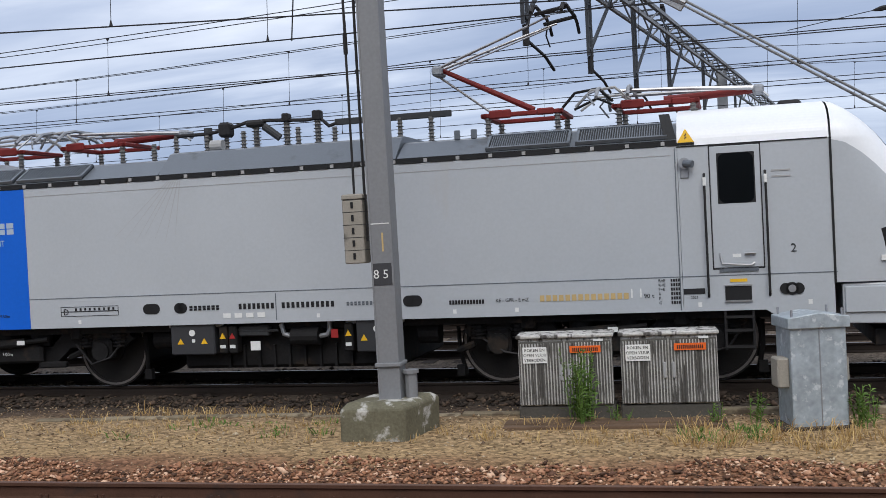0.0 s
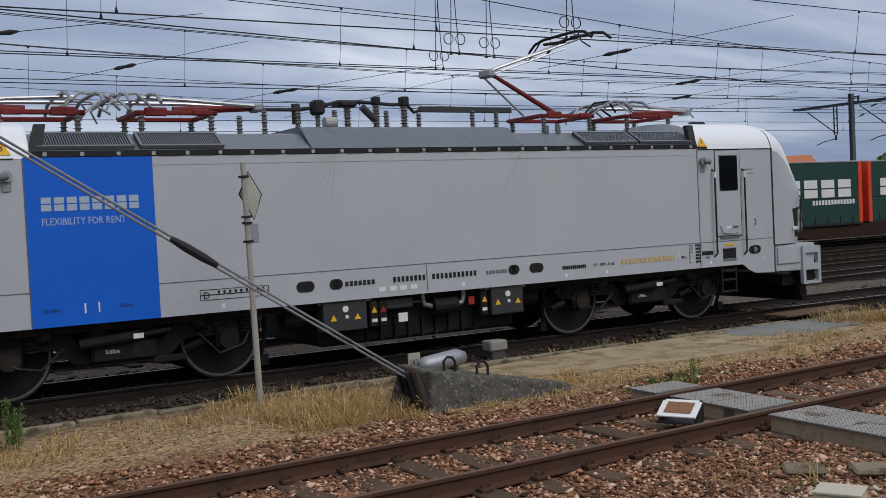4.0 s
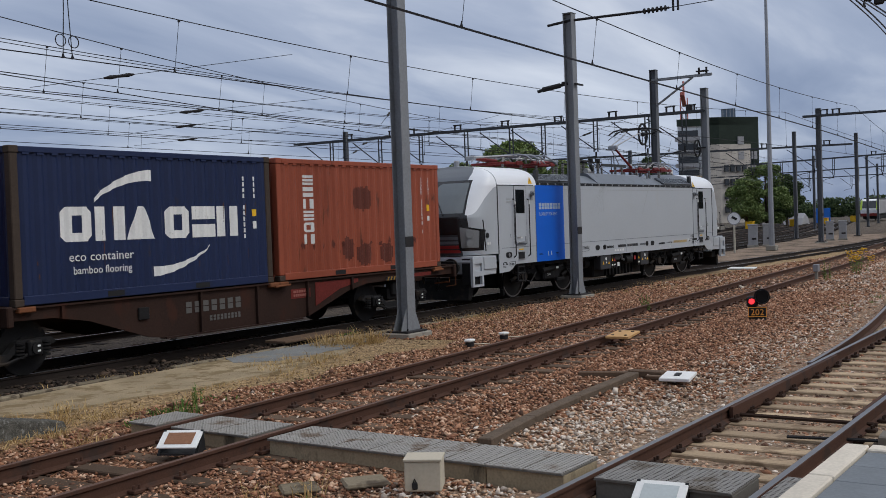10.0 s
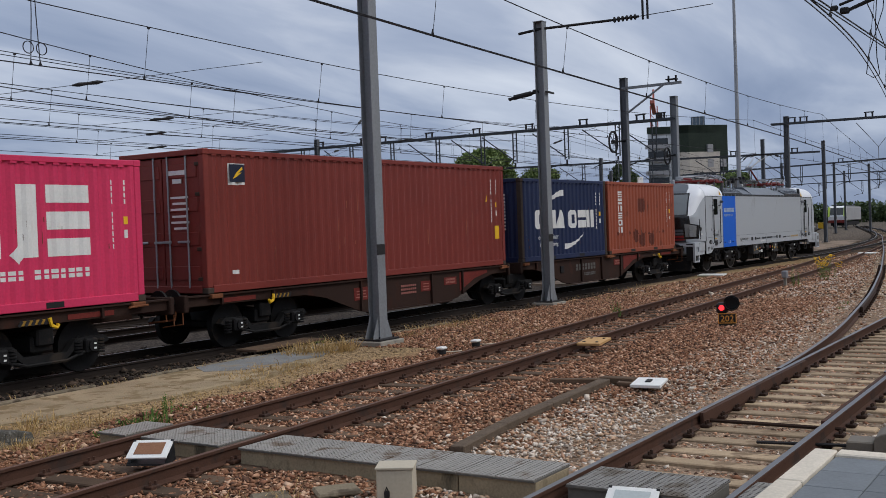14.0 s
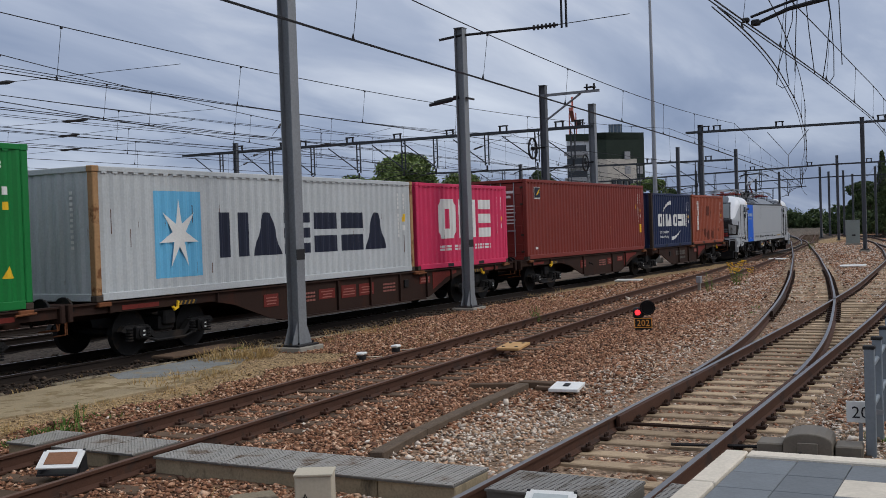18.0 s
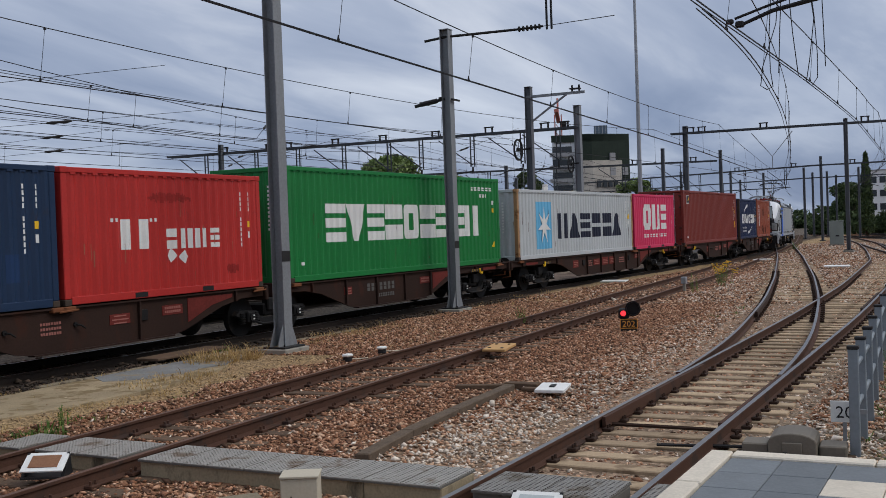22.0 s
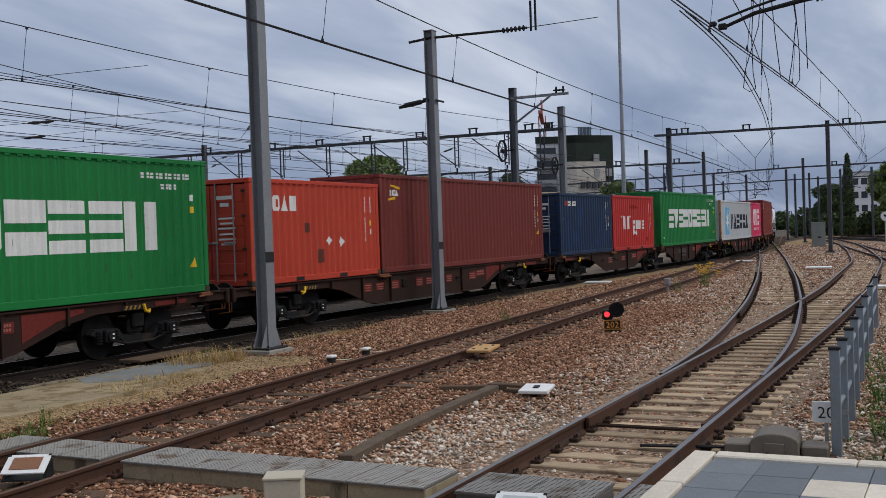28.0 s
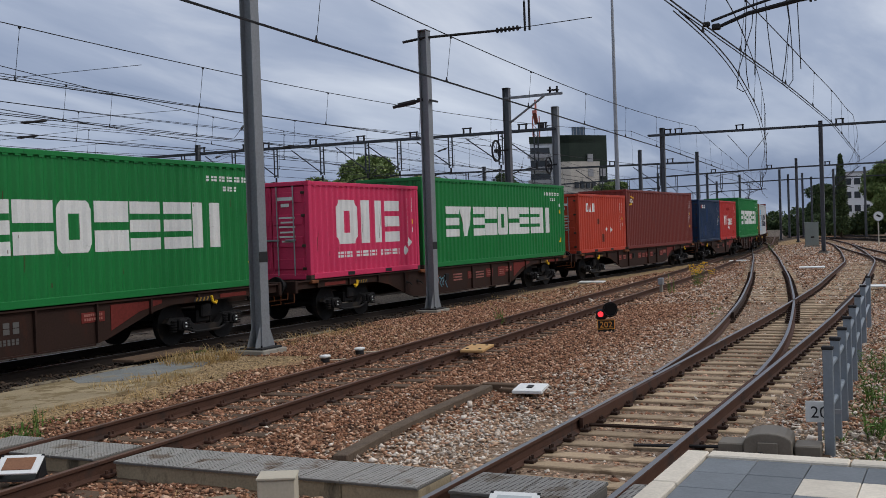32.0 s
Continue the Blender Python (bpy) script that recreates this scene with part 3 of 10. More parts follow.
# ---- lettering and painted marks ----
def text_mesh(s, size, thick=0.0015, align="LEFT"):
    cu = bpy.data.curves.new("writing", "FONT")
    cu.body, cu.size, cu.extrude, cu.align_x = s, size, thick, align
    cu.resolution_u = 2
    ob = bpy.data.objects.new("writing", cu)
    scene.collection.objects.link(ob)
    dg = bpy.context.evaluated_depsgraph_get()
    me = bpy.data.meshes.new_from_object(ob.evaluated_get(dg))
    bpy.data.objects.remove(ob)
    return me


def side_text(s, size, x, z, material, parent, y=-1.506, align="LEFT", name="writing", wide=1.0):
    """Writing that faces -y, starting at x with its foot at z."""
    me = text_mesh(s, size, 0.0015, align)
    me.materials.clear()
    me.materials.append(material)
    ob = new(name, me)
    ob.matrix_basis = pose(x, y, z, 90, 0, 0) @ Matrix.Diagonal((wide, 1, 1, 1))
    ob.parent = parent
    return ob


def rounded(cx, cz, w, h, r, n=5):
    """A rectangle with round corners."""
    out = []
    for sx, sz, a0 in ((1, 1, 0), (-1, 1, 90), (-1, -1, 180), (1, -1, 270)):
        for k in range(n + 1):
            a = radians(a0 + 90 * k / n)
            out.append((cx + sx * (w / 2 - r) + r * math.cos(a), cz + sz * (h / 2 - r) + r * math.sin(a)))
    return out


def bars(m, x, z, w, h, n, y=-1.506, gap=0.28, slit=True):
    """A row of n plain blocks in place of letters."""
    p = w / n
    for i in range(n):
        cx = x + (i + 0.5) * p
        if slit:
            m.box((cx, y, z + h * 0.25), (p * (1 - gap), 0.004, h * 0.44))
            m.box((cx, y, z + h * 0.76), (p * (1 - gap), 0.004, h * 0.44))
        else:
            m.box((cx, y, z + h / 2), (p * (1 - gap), 0.004, h))
    return m


LOCO_GREY = mat("silver grey loco paint", (0.40, 0.425, 0.455), 0.32, 0.0, 0.05, 0.7, 25, 0.0, (0.40, 0.40, 0.40), 0.66, 0.55, streak=0.75)
LOCO_WHITE = mat("white loco paint", (0.72, 0.74, 0.77), 0.35, 0, 0.04, 0.8, 25)
LOCO_BLUE = mat("bright blue loco paint", (0.002, 0.105, 0.56), 0.5, 0, 0.06, 0.8, 25)
ROOF_GREY = mat("roof grey", (0.115, 0.13, 0.15), 0.34, 0.1, 0.10, 1.0, 30, 0, (0.07, 0.075, 0.08), 0.60, 1.0)
ROOF_DARK = mat("soot-dark roof", (0.05, 0.052, 0.055), 0.6, 0.1, 0.15, 2, 30)
MASK = mat("black front mask", (0.012, 0.012, 0.014), 0.25, 0, 0.1, 1, 20)
GLASS = mat("tinted cab glass", (0.15, 0.17, 0.18), 0.05, 0.0, 0.05, 1, 5)
WINDOW = mat("dark side window", (0.004, 0.005, 0.006), 0.12, 0, 0.05, 1, 5)
WINDOW.node_tree.nodes["Principled BSDF"].inputs["Specular IOR Level"].default_value = 0.12
RED = mat("pantograph red", (0.15, 0.014, 0.012), 0.5, 0, 0.15, 3, 40)
REDTRIM = mat("red trim", (0.32, 0.02, 0.02), 0.4, 0, 0.1)
CHROME = mat("bright steel", (0.42, 0.42, 0.43), 0.38, 0.9, 0.08, 5, 40)
INSUL = mat("grey insulator", (0.16, 0.155, 0.15), 0.45, 0, 0.1)
BOGIE = mat("brake-dust bogie", (0.014, 0.0135, 0.014), 0.65, 0.1, 0.35, 4, 30, 0.002, (0.032, 0.025, 0.02), 0.55, 2.5)
WHEEL = mat("worn wheel steel", (0.022, 0.020, 0.019), 0.65, 0.2, 0.2, 5, 40)
WHEEL_RIM = mat("bright wheel tread", (0.22, 0.20, 0.19), 0.4, 0.8, 0.15, 5, 40)
YELLOW = mat("warning yellow", (0.72, 0.42, 0.02), 0.5, 0, 0.08)
ORANGE = mat("orange plate", (0.75, 0.13, 0.02), 0.5, 0, 0.08)
INK = mat("black lettering", (0.015, 0.015, 0.017), 0.5, 0, 0.05)
PALE = mat("pale lettering", (0.66, 0.67, 0.66), 0.55, 0, 0.08, 3, 30)
RAILGREY = mat("pale blue-grey lettering", (0.34, 0.42, 0.52), 0.55, 0, 0.06)
GOLD = mat("pale gold lettering", (0.50, 0.36, 0.16), 0.5, 0, 0.08)
CABLE = mat("grey cable", (0.33, 0.33, 0.33), 0.5, 0, 0.1)

ROOF_CS = [(1.5, 3.24), (1.465, 3.40), (1.36, 3.56), (1.15, 3.69), (0.8, 3.78), (0.4, 3.82), (0.0, 3.83)]
for _ in range(2):
    ROOF_CS = [ROOF_CS[0]] + [(a[0] * (1 - f) + b[0] * f, a[1] * (1 - f) + b[1] * f) for a, b in zip(ROOF_CS[:-1], ROOF_CS[1:]) for f in (0.25, 0.75)] + [ROOF_CS[-1]]
NOSE_F = [(1.36, 8.99), (1.60, 9.08), (2.00, 9.13), (2.38, 9.14), (2.60, 9.00), (3.00, 8.72), (3.30, 8.48), (3.50, 8.28), (3.65, 8.09), (3.76, 7.94), (3.83, 7.87)]
SEAM = 7.82


def nose_half(z):
    if z <= 3.24:
        return 1.5
    zs = [b for _, b in ROOF_CS]
    return float(np.interp(z, zs, [a for a, _ in ROOF_CS]))


def nose_point(a, z, side, grow=0.0):
    xf = float(np.interp(z, [p for p, _ in NOSE_F], [q for _, q in NOSE_F]))
    w, e = nose_half(z), 2 / 3.3
    c, s = max(math.cos(a), 0) ** e, max(math.sin(a), 0) ** e
    return (SEAM + 0.015 + (xf - SEAM + grow) * c, side * (w + grow) * s, z)


def nose_fields(p):
    """Paint and glass on the nose, first match first: each a name and how far inside its edge the place lies."""
    x, y, z = p
    ay = abs(y)
    lim = 1.16 - 0.10 * (z - 2.4)
    arc = float(np.interp(x, (7.82, 8.0, 8.2, 8.36, 8.5, 8.63, 8.75, 8.9, 9.1), (3.22, 3.17, 3.03, 2.88, 2.72, 2.57, 2.47, 2.42, 2.38)))
    lamp_top = 2.02 + 0.30 * (1.4 - ay)
    lamp_out = 1.47 - 0.05 * (2.0 - z)
    return (("windscreen", min(z - 2.50, 3.33 - z, ay - 0.035, lim - 0.055 - ay, x - 8.05)),
            ("mask", min(z - 2.44, 3.40 - z, lim - ay, x - 8.02)),
            ("brow", min(z - 3.40, 0.92 - 0.5 * max(0.0, z - 3.6) - ay, x - 7.86)),
            ("lamp", min(z - 1.56, lamp_top - z, ay - 1.04, lamp_out - 0.06 - ay, x - 8.45)),
            ("mask", min(z - 1.48, lamp_top + 0.05 - z, ay - 0.98, lamp_out - ay, x - 8.40)),
            ("mask", min(z - 1.92, 2.44 - z, lim + 0.05 - ay, x - 8.40)),
            ("post", min(1.90 - z, z - 1.42, 0.13 - ay, x - 8.40)),
            ("upper_bar", min(0.038 - abs(z - 1.83), 1.00 - ay, x - 8.40)),
            ("middle_bar", min(0.038 - abs(z - 1.71), 1.00 - ay, x - 8.40)),
            ("red_band", min(0.044 - abs(z - 1.59), 1.00 - ay, x - 8.40)),
            ("low_band", min(0.040 - abs(z - 1.47), 1.00 - ay, x - 8.40)),
            ("grille", min(1.925 - z, 1.04 - ay, x - 8.40)),
            ("white", z - arc))


def split(poly, k):
    """Cut a polygon along the edge of the k-th field: the inside and the outside."""
    val = [nose_fields(p)[k][1] for p in poly]
    if min(val) >= 0:
        return poly, []
    if max(val) < 0:
        return [], poly
    ins, out = [], []
    for i, p in enumerate(poly):
        q, a, b = poly[(i + 1) % len(poly)], val[i], val[(i + 1) % len(poly)]
        (ins if a >= 0 else out).append(p)
        if (a >= 0) != (b >= 0):
            f = a / (a - b)
            c = tuple(p[j] + (q[j] - p[j]) * f for j in range(3))
            ins.append(c)
            out.append(c)
    return ins, out


def screen(y, z):
    """A place on the windscreen."""
    return (float(np.interp(z, [p for p, _ in NOSE_F], [q for _, q in NOSE_F])) + 0.03, y, z)


LAMPGREY = mat("grey lamp recess", (0.20, 0.205, 0.21), 0.35, 0, 0.1)
LAMPGLASS = mat("clear lamp glass", (0.30, 0.31, 0.32), 0.12, 0.3, 0.1)


def build_nose(loco, turn, tag):
    nz, na = 96, 56
    zs = [1.36 + (3.83 - 1.36) * i / nz for i in range(nz + 1)]
    got = {k: Mesh() for k in ("windscreen", "mask", "grille", "white", "grey", "brow", "lamp", "post", "upper_bar", "middle_bar", "red_band", "low_band")}
    for side in (-1, 1):
        for i in range(nz):
            for j in range(na):
                a0, a1 = math.pi / 2 * j / na, math.pi / 2 * (j + 1) / na
                q = [nose_point(a0, zs[i], side), nose_point(a1, zs[i], side), nose_point(a1, zs[i + 1], side), nose_point(a0, zs[i + 1], side)]
                for k, (what, _) in enumerate(nose_fields(q[0])):
                    cut, q = split(q, k)
                    if len(cut) > 2:
                        got[what].add(cut, [tuple(range(len(cut)))])
                    if len(q) < 3:
                        break
                if len(q) > 2:
                    got["grey"].add(q, [tuple(range(len(q)))])
    got["grey"].add([(SEAM, -1.5, 1.36), (9.04, -1.1, 1.36), (9.04, 1.1, 1.36), (SEAM, 1.5, 1.36)], [(0, 1, 2, 3)])
    names = {"windscreen": ("windscreen", GLASS, "raked tinted windscreen"), "mask": ("front_mask", MASK, "gloss black front panel"), "grille": ("grille_panel", ROOF_DARK, "dark lower front panel"), "white": ("nose_canopy", LOCO_WHITE, "white roof edge of the cab"), "grey": ("nose_shell", LOCO_GREY, ""), "brow": ("brow_panel", ROOF_GREY, "dark grey panel over the windscreen"), "lamp": ("headlight_panel", LAMPGREY, "grey headlight recess"), "post": ("grille_post", ROOF_GREY, ""), "upper_bar": ("grille_bar", ROOF_GREY, ""), "middle_bar": ("grille_bar", ROOF_GREY, ""), "red_band": ("grille_bar", REDTRIM, "red grille band"), "low_band": ("grille_bar", REDTRIM, "red grille band")}
    for k, m in got.items():
        me = m.made(names[k][0], True)
        bm = bmesh.new()
        bm.from_mesh(me)
        bmesh.ops.remove_doubles(bm, verts=bm.verts, dist=0.0005)
        bmesh.ops.recalc_face_normals(bm, faces=bm.faces)
        bm.to_mesh(me)
        bm.free()
        me.polygons.foreach_set("use_smooth", [True] * len(me.polygons))
        if k in ("lamp", "windscreen", "upper_bar", "middle_bar", "red_band", "low_band"):
            for sd in (-1, 1):
                half = me.copy()
                bm = bmesh.new()
                bm.from_mesh(half)
                bmesh.ops.delete(bm, geom=[f for f in bm.faces if f.calc_center_median().y * sd < 0], context="FACES")
                bm.to_mesh(half)
                bm.free()
                part(names[k][0], half, names[k][1], loco, names[k][2], at=turn)
            continue
        part(names[k][0], me, names[k][1], loco, names[k][2], at=turn)
    # lamps, rails, wipers
    for sd in (-1, 1):
        for z in (1.92, 1.68):
            c_, d_ = Vector((8.87, sd * 1.27, z)), Vector((0.72, sd * 0.66, 0))
            part("headlight", Mesh().tube([c_ - d_ * 0.08, c_ + d_ * 0.018], 0.105, 18), LAMPGLASS, loco, "round clear headlight", at=turn)
        part("nose_handrail", Mesh().tube([(8.58, sd * 1.50, 2.30), (8.60, sd * 1.53, 2.24), (8.53, sd * 1.54, 1.52), (8.48, sd * 1.51, 1.47)], 0.016), DARK, loco, at=turn)
        part("wiper_arm", Mesh().tube([screen(0.15 + sd * 0.42, 2.46), screen(0.02 + sd * 0.08, 2.98)], 0.014, 5), BLACK, loco, at=turn)
        part("wiper_blade", Mesh().tube([screen(0.10 + sd * 0.16, 2.56), screen(0.0 + sd * 0.06, 2.9), screen(-0.08 + sd * 0.06, 3.26)], 0.022, 5), BLACK, loco, at=turn)
    parts_of("seam_gasket", Mesh().sweep([(-0.02, -0.02), (0.02, -0.02), (0.02, 0.02), (-0.02, 0.02)], [(SEAM, 0, 0), (SEAM + 0.001, 0, 0)]).box((SEAM, -1.502, 2.3), (0.03, 0.02, 1.9)).box((SEAM, 1.502, 2.3), (0.03, 0.02, 1.9)), BLACK, loco, at=turn)
    part("nose_number_panel", bars(Mesh(), -0.22, 2.20, 0.44, 0.085, 7, y=0), ROOF_GREY, loco, at=turn @ pose(9.205, -0.62, 0, 0, 0, 82))
    # buffer beam with step brackets, coupling and buffers
    bm_ = Mesh().prism([(7.90, 1.34), (9.02, 1.34), (9.06, 1.20), (8.98, 0.86), (8.62, 0.80), (7.90, 0.82)], -1.46, 1.46, "y")
    beam = part("buffer_beam", bm_, LOCO_GREY, loco, at=turn, bevel=0.02)
    for sd in (-1, 1):
        br = Mesh()
        x0, x1, y0, y1 = 8.62, 9.14, sd * 1.50, sd * 1.42
        for xa, xb, za, zb in ((8.62, 8.70, 0.52, 1.28), (9.06, 9.14, 0.52, 1.28), (8.70, 9.06, 0.52, 0.58), (8.70, 9.06, 0.80, 0.93), (8.70, 9.06, 1.14, 1.28)):
            br.box(((xa + xb) / 2, sd * 1.47, (za + zb) / 2), (xb - xa, 0.08, zb - za))
        part("step_bracket", br, LOCO_GREY, beam)
        part("step_recess", Mesh().box((8.88, sd * 1.25, 0.93), (0.34, 0.3, 0.70)), BLACK, beam)
        bf = part("buffer", Mesh().tube([(8.98, sd * 0.88, 1.06), (9.30, sd * 0.88, 1.06)], 0.125, 16).tube([(9.30, sd * 0.88, 1.06), (9.42, sd * 0.88, 1.06)], 0.095, 16), BOGIE, loco, "black buffer", at=turn)
        part("buffer_head", Mesh().box((9.46, sd * 0.88, 1.06), (0.05, 0.52, 0.36), 0.02), BOGIE, bf)
        part("cover_panel", Mesh().box((8.24, sd * 1.475, 1.13), (0.62, 0.03, 0.34), 0.01), LOCO_GREY, beam)
    part("coupling_hook", Mesh().box((9.16, 0, 1.05), (0.34, 0.07, 0.12), 0.02).tube([(9.24, 0, 1.0), (9.36, 0, 0.80), (9.30, 0, 0.62)], 0.035, 6), BOGIE, loco, at=turn)
    hs = Mesh()
    for y in (-0.42, -0.3, 0.3, 0.42):
        hs.tube([(9.02, y, 0.9), (9.16, y, 0.82), (9.18, y, 0.55), (9.06, y, 0.42)], 0.025, 6)
    parts_of("brake_hose", hs, BLACK, loco, at=turn)
    part("plough", Mesh().prism([(8.30, 0.72), (8.95, 0.72), (9.02, 0.16), (8.86, 0.16), (8.74, 0.5), (8.3, 0.5)], -1.25, 1.25, "y"), BOGIE, loco, at=turn, bevel=0.015)


def build_bogie(loco, xc):
    bg = part("bogie_frame", Mesh(), BOGIE, loco)
    m = Mesh()
    for sd in (-1, 1):
        y = sd * 1.03
        m.prism([(-2.05, 0.80), (-1.95, 0.92), (-0.75, 0.90), (-0.55, 0.70), (0.55, 0.70), (0.75, 0.90), (1.95, 0.92), (2.05, 0.80), (1.9, 0.70), (0.9, 0.68), (0.65, 0.46), (-0.65, 0.46), (-0.9, 0.68), (-1.9, 0.70)], y - 0.09, y + 0.09, "y")
        for ax in (-1.5, 1.5):
            m.box((ax, sd * 1.10, 0.64), (0.36, 0.20, 0.34), 0.04)
            m.disc((ax, sd * 1.19, 0.62), 0.15, 0.10, "y", 16)
            for dx in (-0.30, 0.30):
                m.tube([(ax + dx, sd * 1.08, 0.68), (ax + dx, sd * 1.08, 0.98)], 0.10, 10)
            m.tube([(ax - 0.36, sd * 1.15, 0.62), (ax - 0.62, sd * 1.12, 0.52)], 0.05, 6)
        for dx in (-0.32, 0.32):
            m.tube([(dx, sd * 1.05, 0.72), (dx, sd * 1.05, 1.06)], 0.17, 12)
        m.box((0, sd * 1.22, 0.60), (0.9, 0.10, 0.30), 0.04)
        m.box((-1.05, sd * 1.18, 0.98), (0.22, 0.16, 0.34), 0.03).box((1.08, sd * 1.18, 0.98), (0.2, 0.16, 0.34), 0.03)
        m.box((0.62, sd * 1.2, 0.42), (0.5, 0.1, 0.10), 0.02)
    m.box((0, 0, 0.62), (0.7, 2.1, 0.30), 0.04).box((-1.5, 0, 0.55), (0.9, 1.2, 0.5), 0.1).box((1.5, 0, 0.55), (0.9, 1.2, 0.5), 0.1)
    me = m.made("bogie_frame")
    fix_normals(me)
    me.materials.append(BOGIE)
    bg.data = me
    bg.matrix_basis = pose(xc, 0, 0)
    for ax in (-1.5, 1.5):
        axle = part("axle", Mesh().tube([(0, -0.7, 0), (0, 0.7, 0)], 0.09, 12), WHEEL, loco, at=pose(xc + ax, 0, 0.625))
        for y in (-0.76, 0.76):
            wh = part("wheel", Mesh().disc((0, y, 0), 0.54, 0.09, "y", 32).disc((0, y * 1.03, 0), 0.20, 0.12, "y", 20), WHEEL, axle)
            if y < 0:
                part("tyre", Mesh().disc((0, y, 0), 0.625, 0.135, "y", 40, hole=0.53), WHEEL, axle, "dark wheel tyre")
                part("wheel_ring", Mesh().disc((0, y - 0.06, 0), 0.60, 0.03, "y", 40, hole=0.565), WHEEL_RIM, axle, "scuffed ring of the wheel")
            else:
                part("tyre", Mesh().disc((0, y, 0), 0.625, 0.135, "y", 40, hole=0.53), WHEEL, axle)
    for sd in (-1, 1):
        part("damper", Mesh().tube([(-0.62, sd * 1.30, 0.74), (0.2, sd * 1.31, 0.80)], 0.075, 10).tube([(0.2, sd * 1.31, 0.80), (0.62, sd * 1.31, 0.84)], 0.04, 8), BOGIE, bg, "dark yaw damper")
        part("damper_label", Mesh().box((0.16, sd * 1.388, 0.80), (0.14, 0.01, 0.07)), PALE, bg)
        sp = Mesh()
        for ax in (-1.5, 1.5):
            for dx in (-0.30, 0.30):
                for k in range(5):
                    sp.disc((ax + dx, sd * 1.10, 0.70 + 0.055 * k), 0.125, 0.025, "z", 12)
        parts_of("coil_spring", sp, BOGIE, bg)
        for ax in (-2.15, 2.15):
            part("sand_pipe", Mesh().tube([(ax, sd * 0.95, 0.85), (ax, sd * 0.9, 0.5), (ax * 0.97, sd * 0.80, 0.14)], 0.035, 6).box((ax, sd * 0.86, 0.2), (0.12, 0.1, 0.16)), BOGIE, bg)
        side_text("3.00m", 0.08, -0.28, 0.58, PALE, bg, y=sd * 1.28 - 0.006 if sd < 0 else -1.29) if sd < 0 else None
        parts_of("brake_pipe", Mesh().tube([(-1.9, sd * 1.14, 0.78), (-1.4, sd * 1.24, 0.5), (-1.1, sd * 1.2, 0.44), (-0.8, sd * 1.2, 0.7)], 0.018, 5).tube([(1.9, sd * 1.14, 0.80), (1.7, sd * 1.26, 0.52), (1.35, sd * 1.24, 0.42), (1.05, sd * 1.2, 0.74)], 0.018, 5), DARK, bg)


def insulator(parent, x, y, z, h=0.24, r=0.055):
    """A turned insulator with sheds."""
    n = max(3, int(h / 0.05))
    zs, rs = [z], [r * 0.6]
    for k in range(n):
        q, d = z + h * (k + 0.2) / n, h / n
        zs += [q, q + d * 0.18, q + d * 0.40]
        rs += [r * 0.55, r * (1.0 if k % 2 == 0 else 0.85), r * 0.55]
    return part("insulator", Mesh().tube([(x, y, q) for q in zs + [z + h]], rs + [r * 0.6], 10), INSUL, parent)


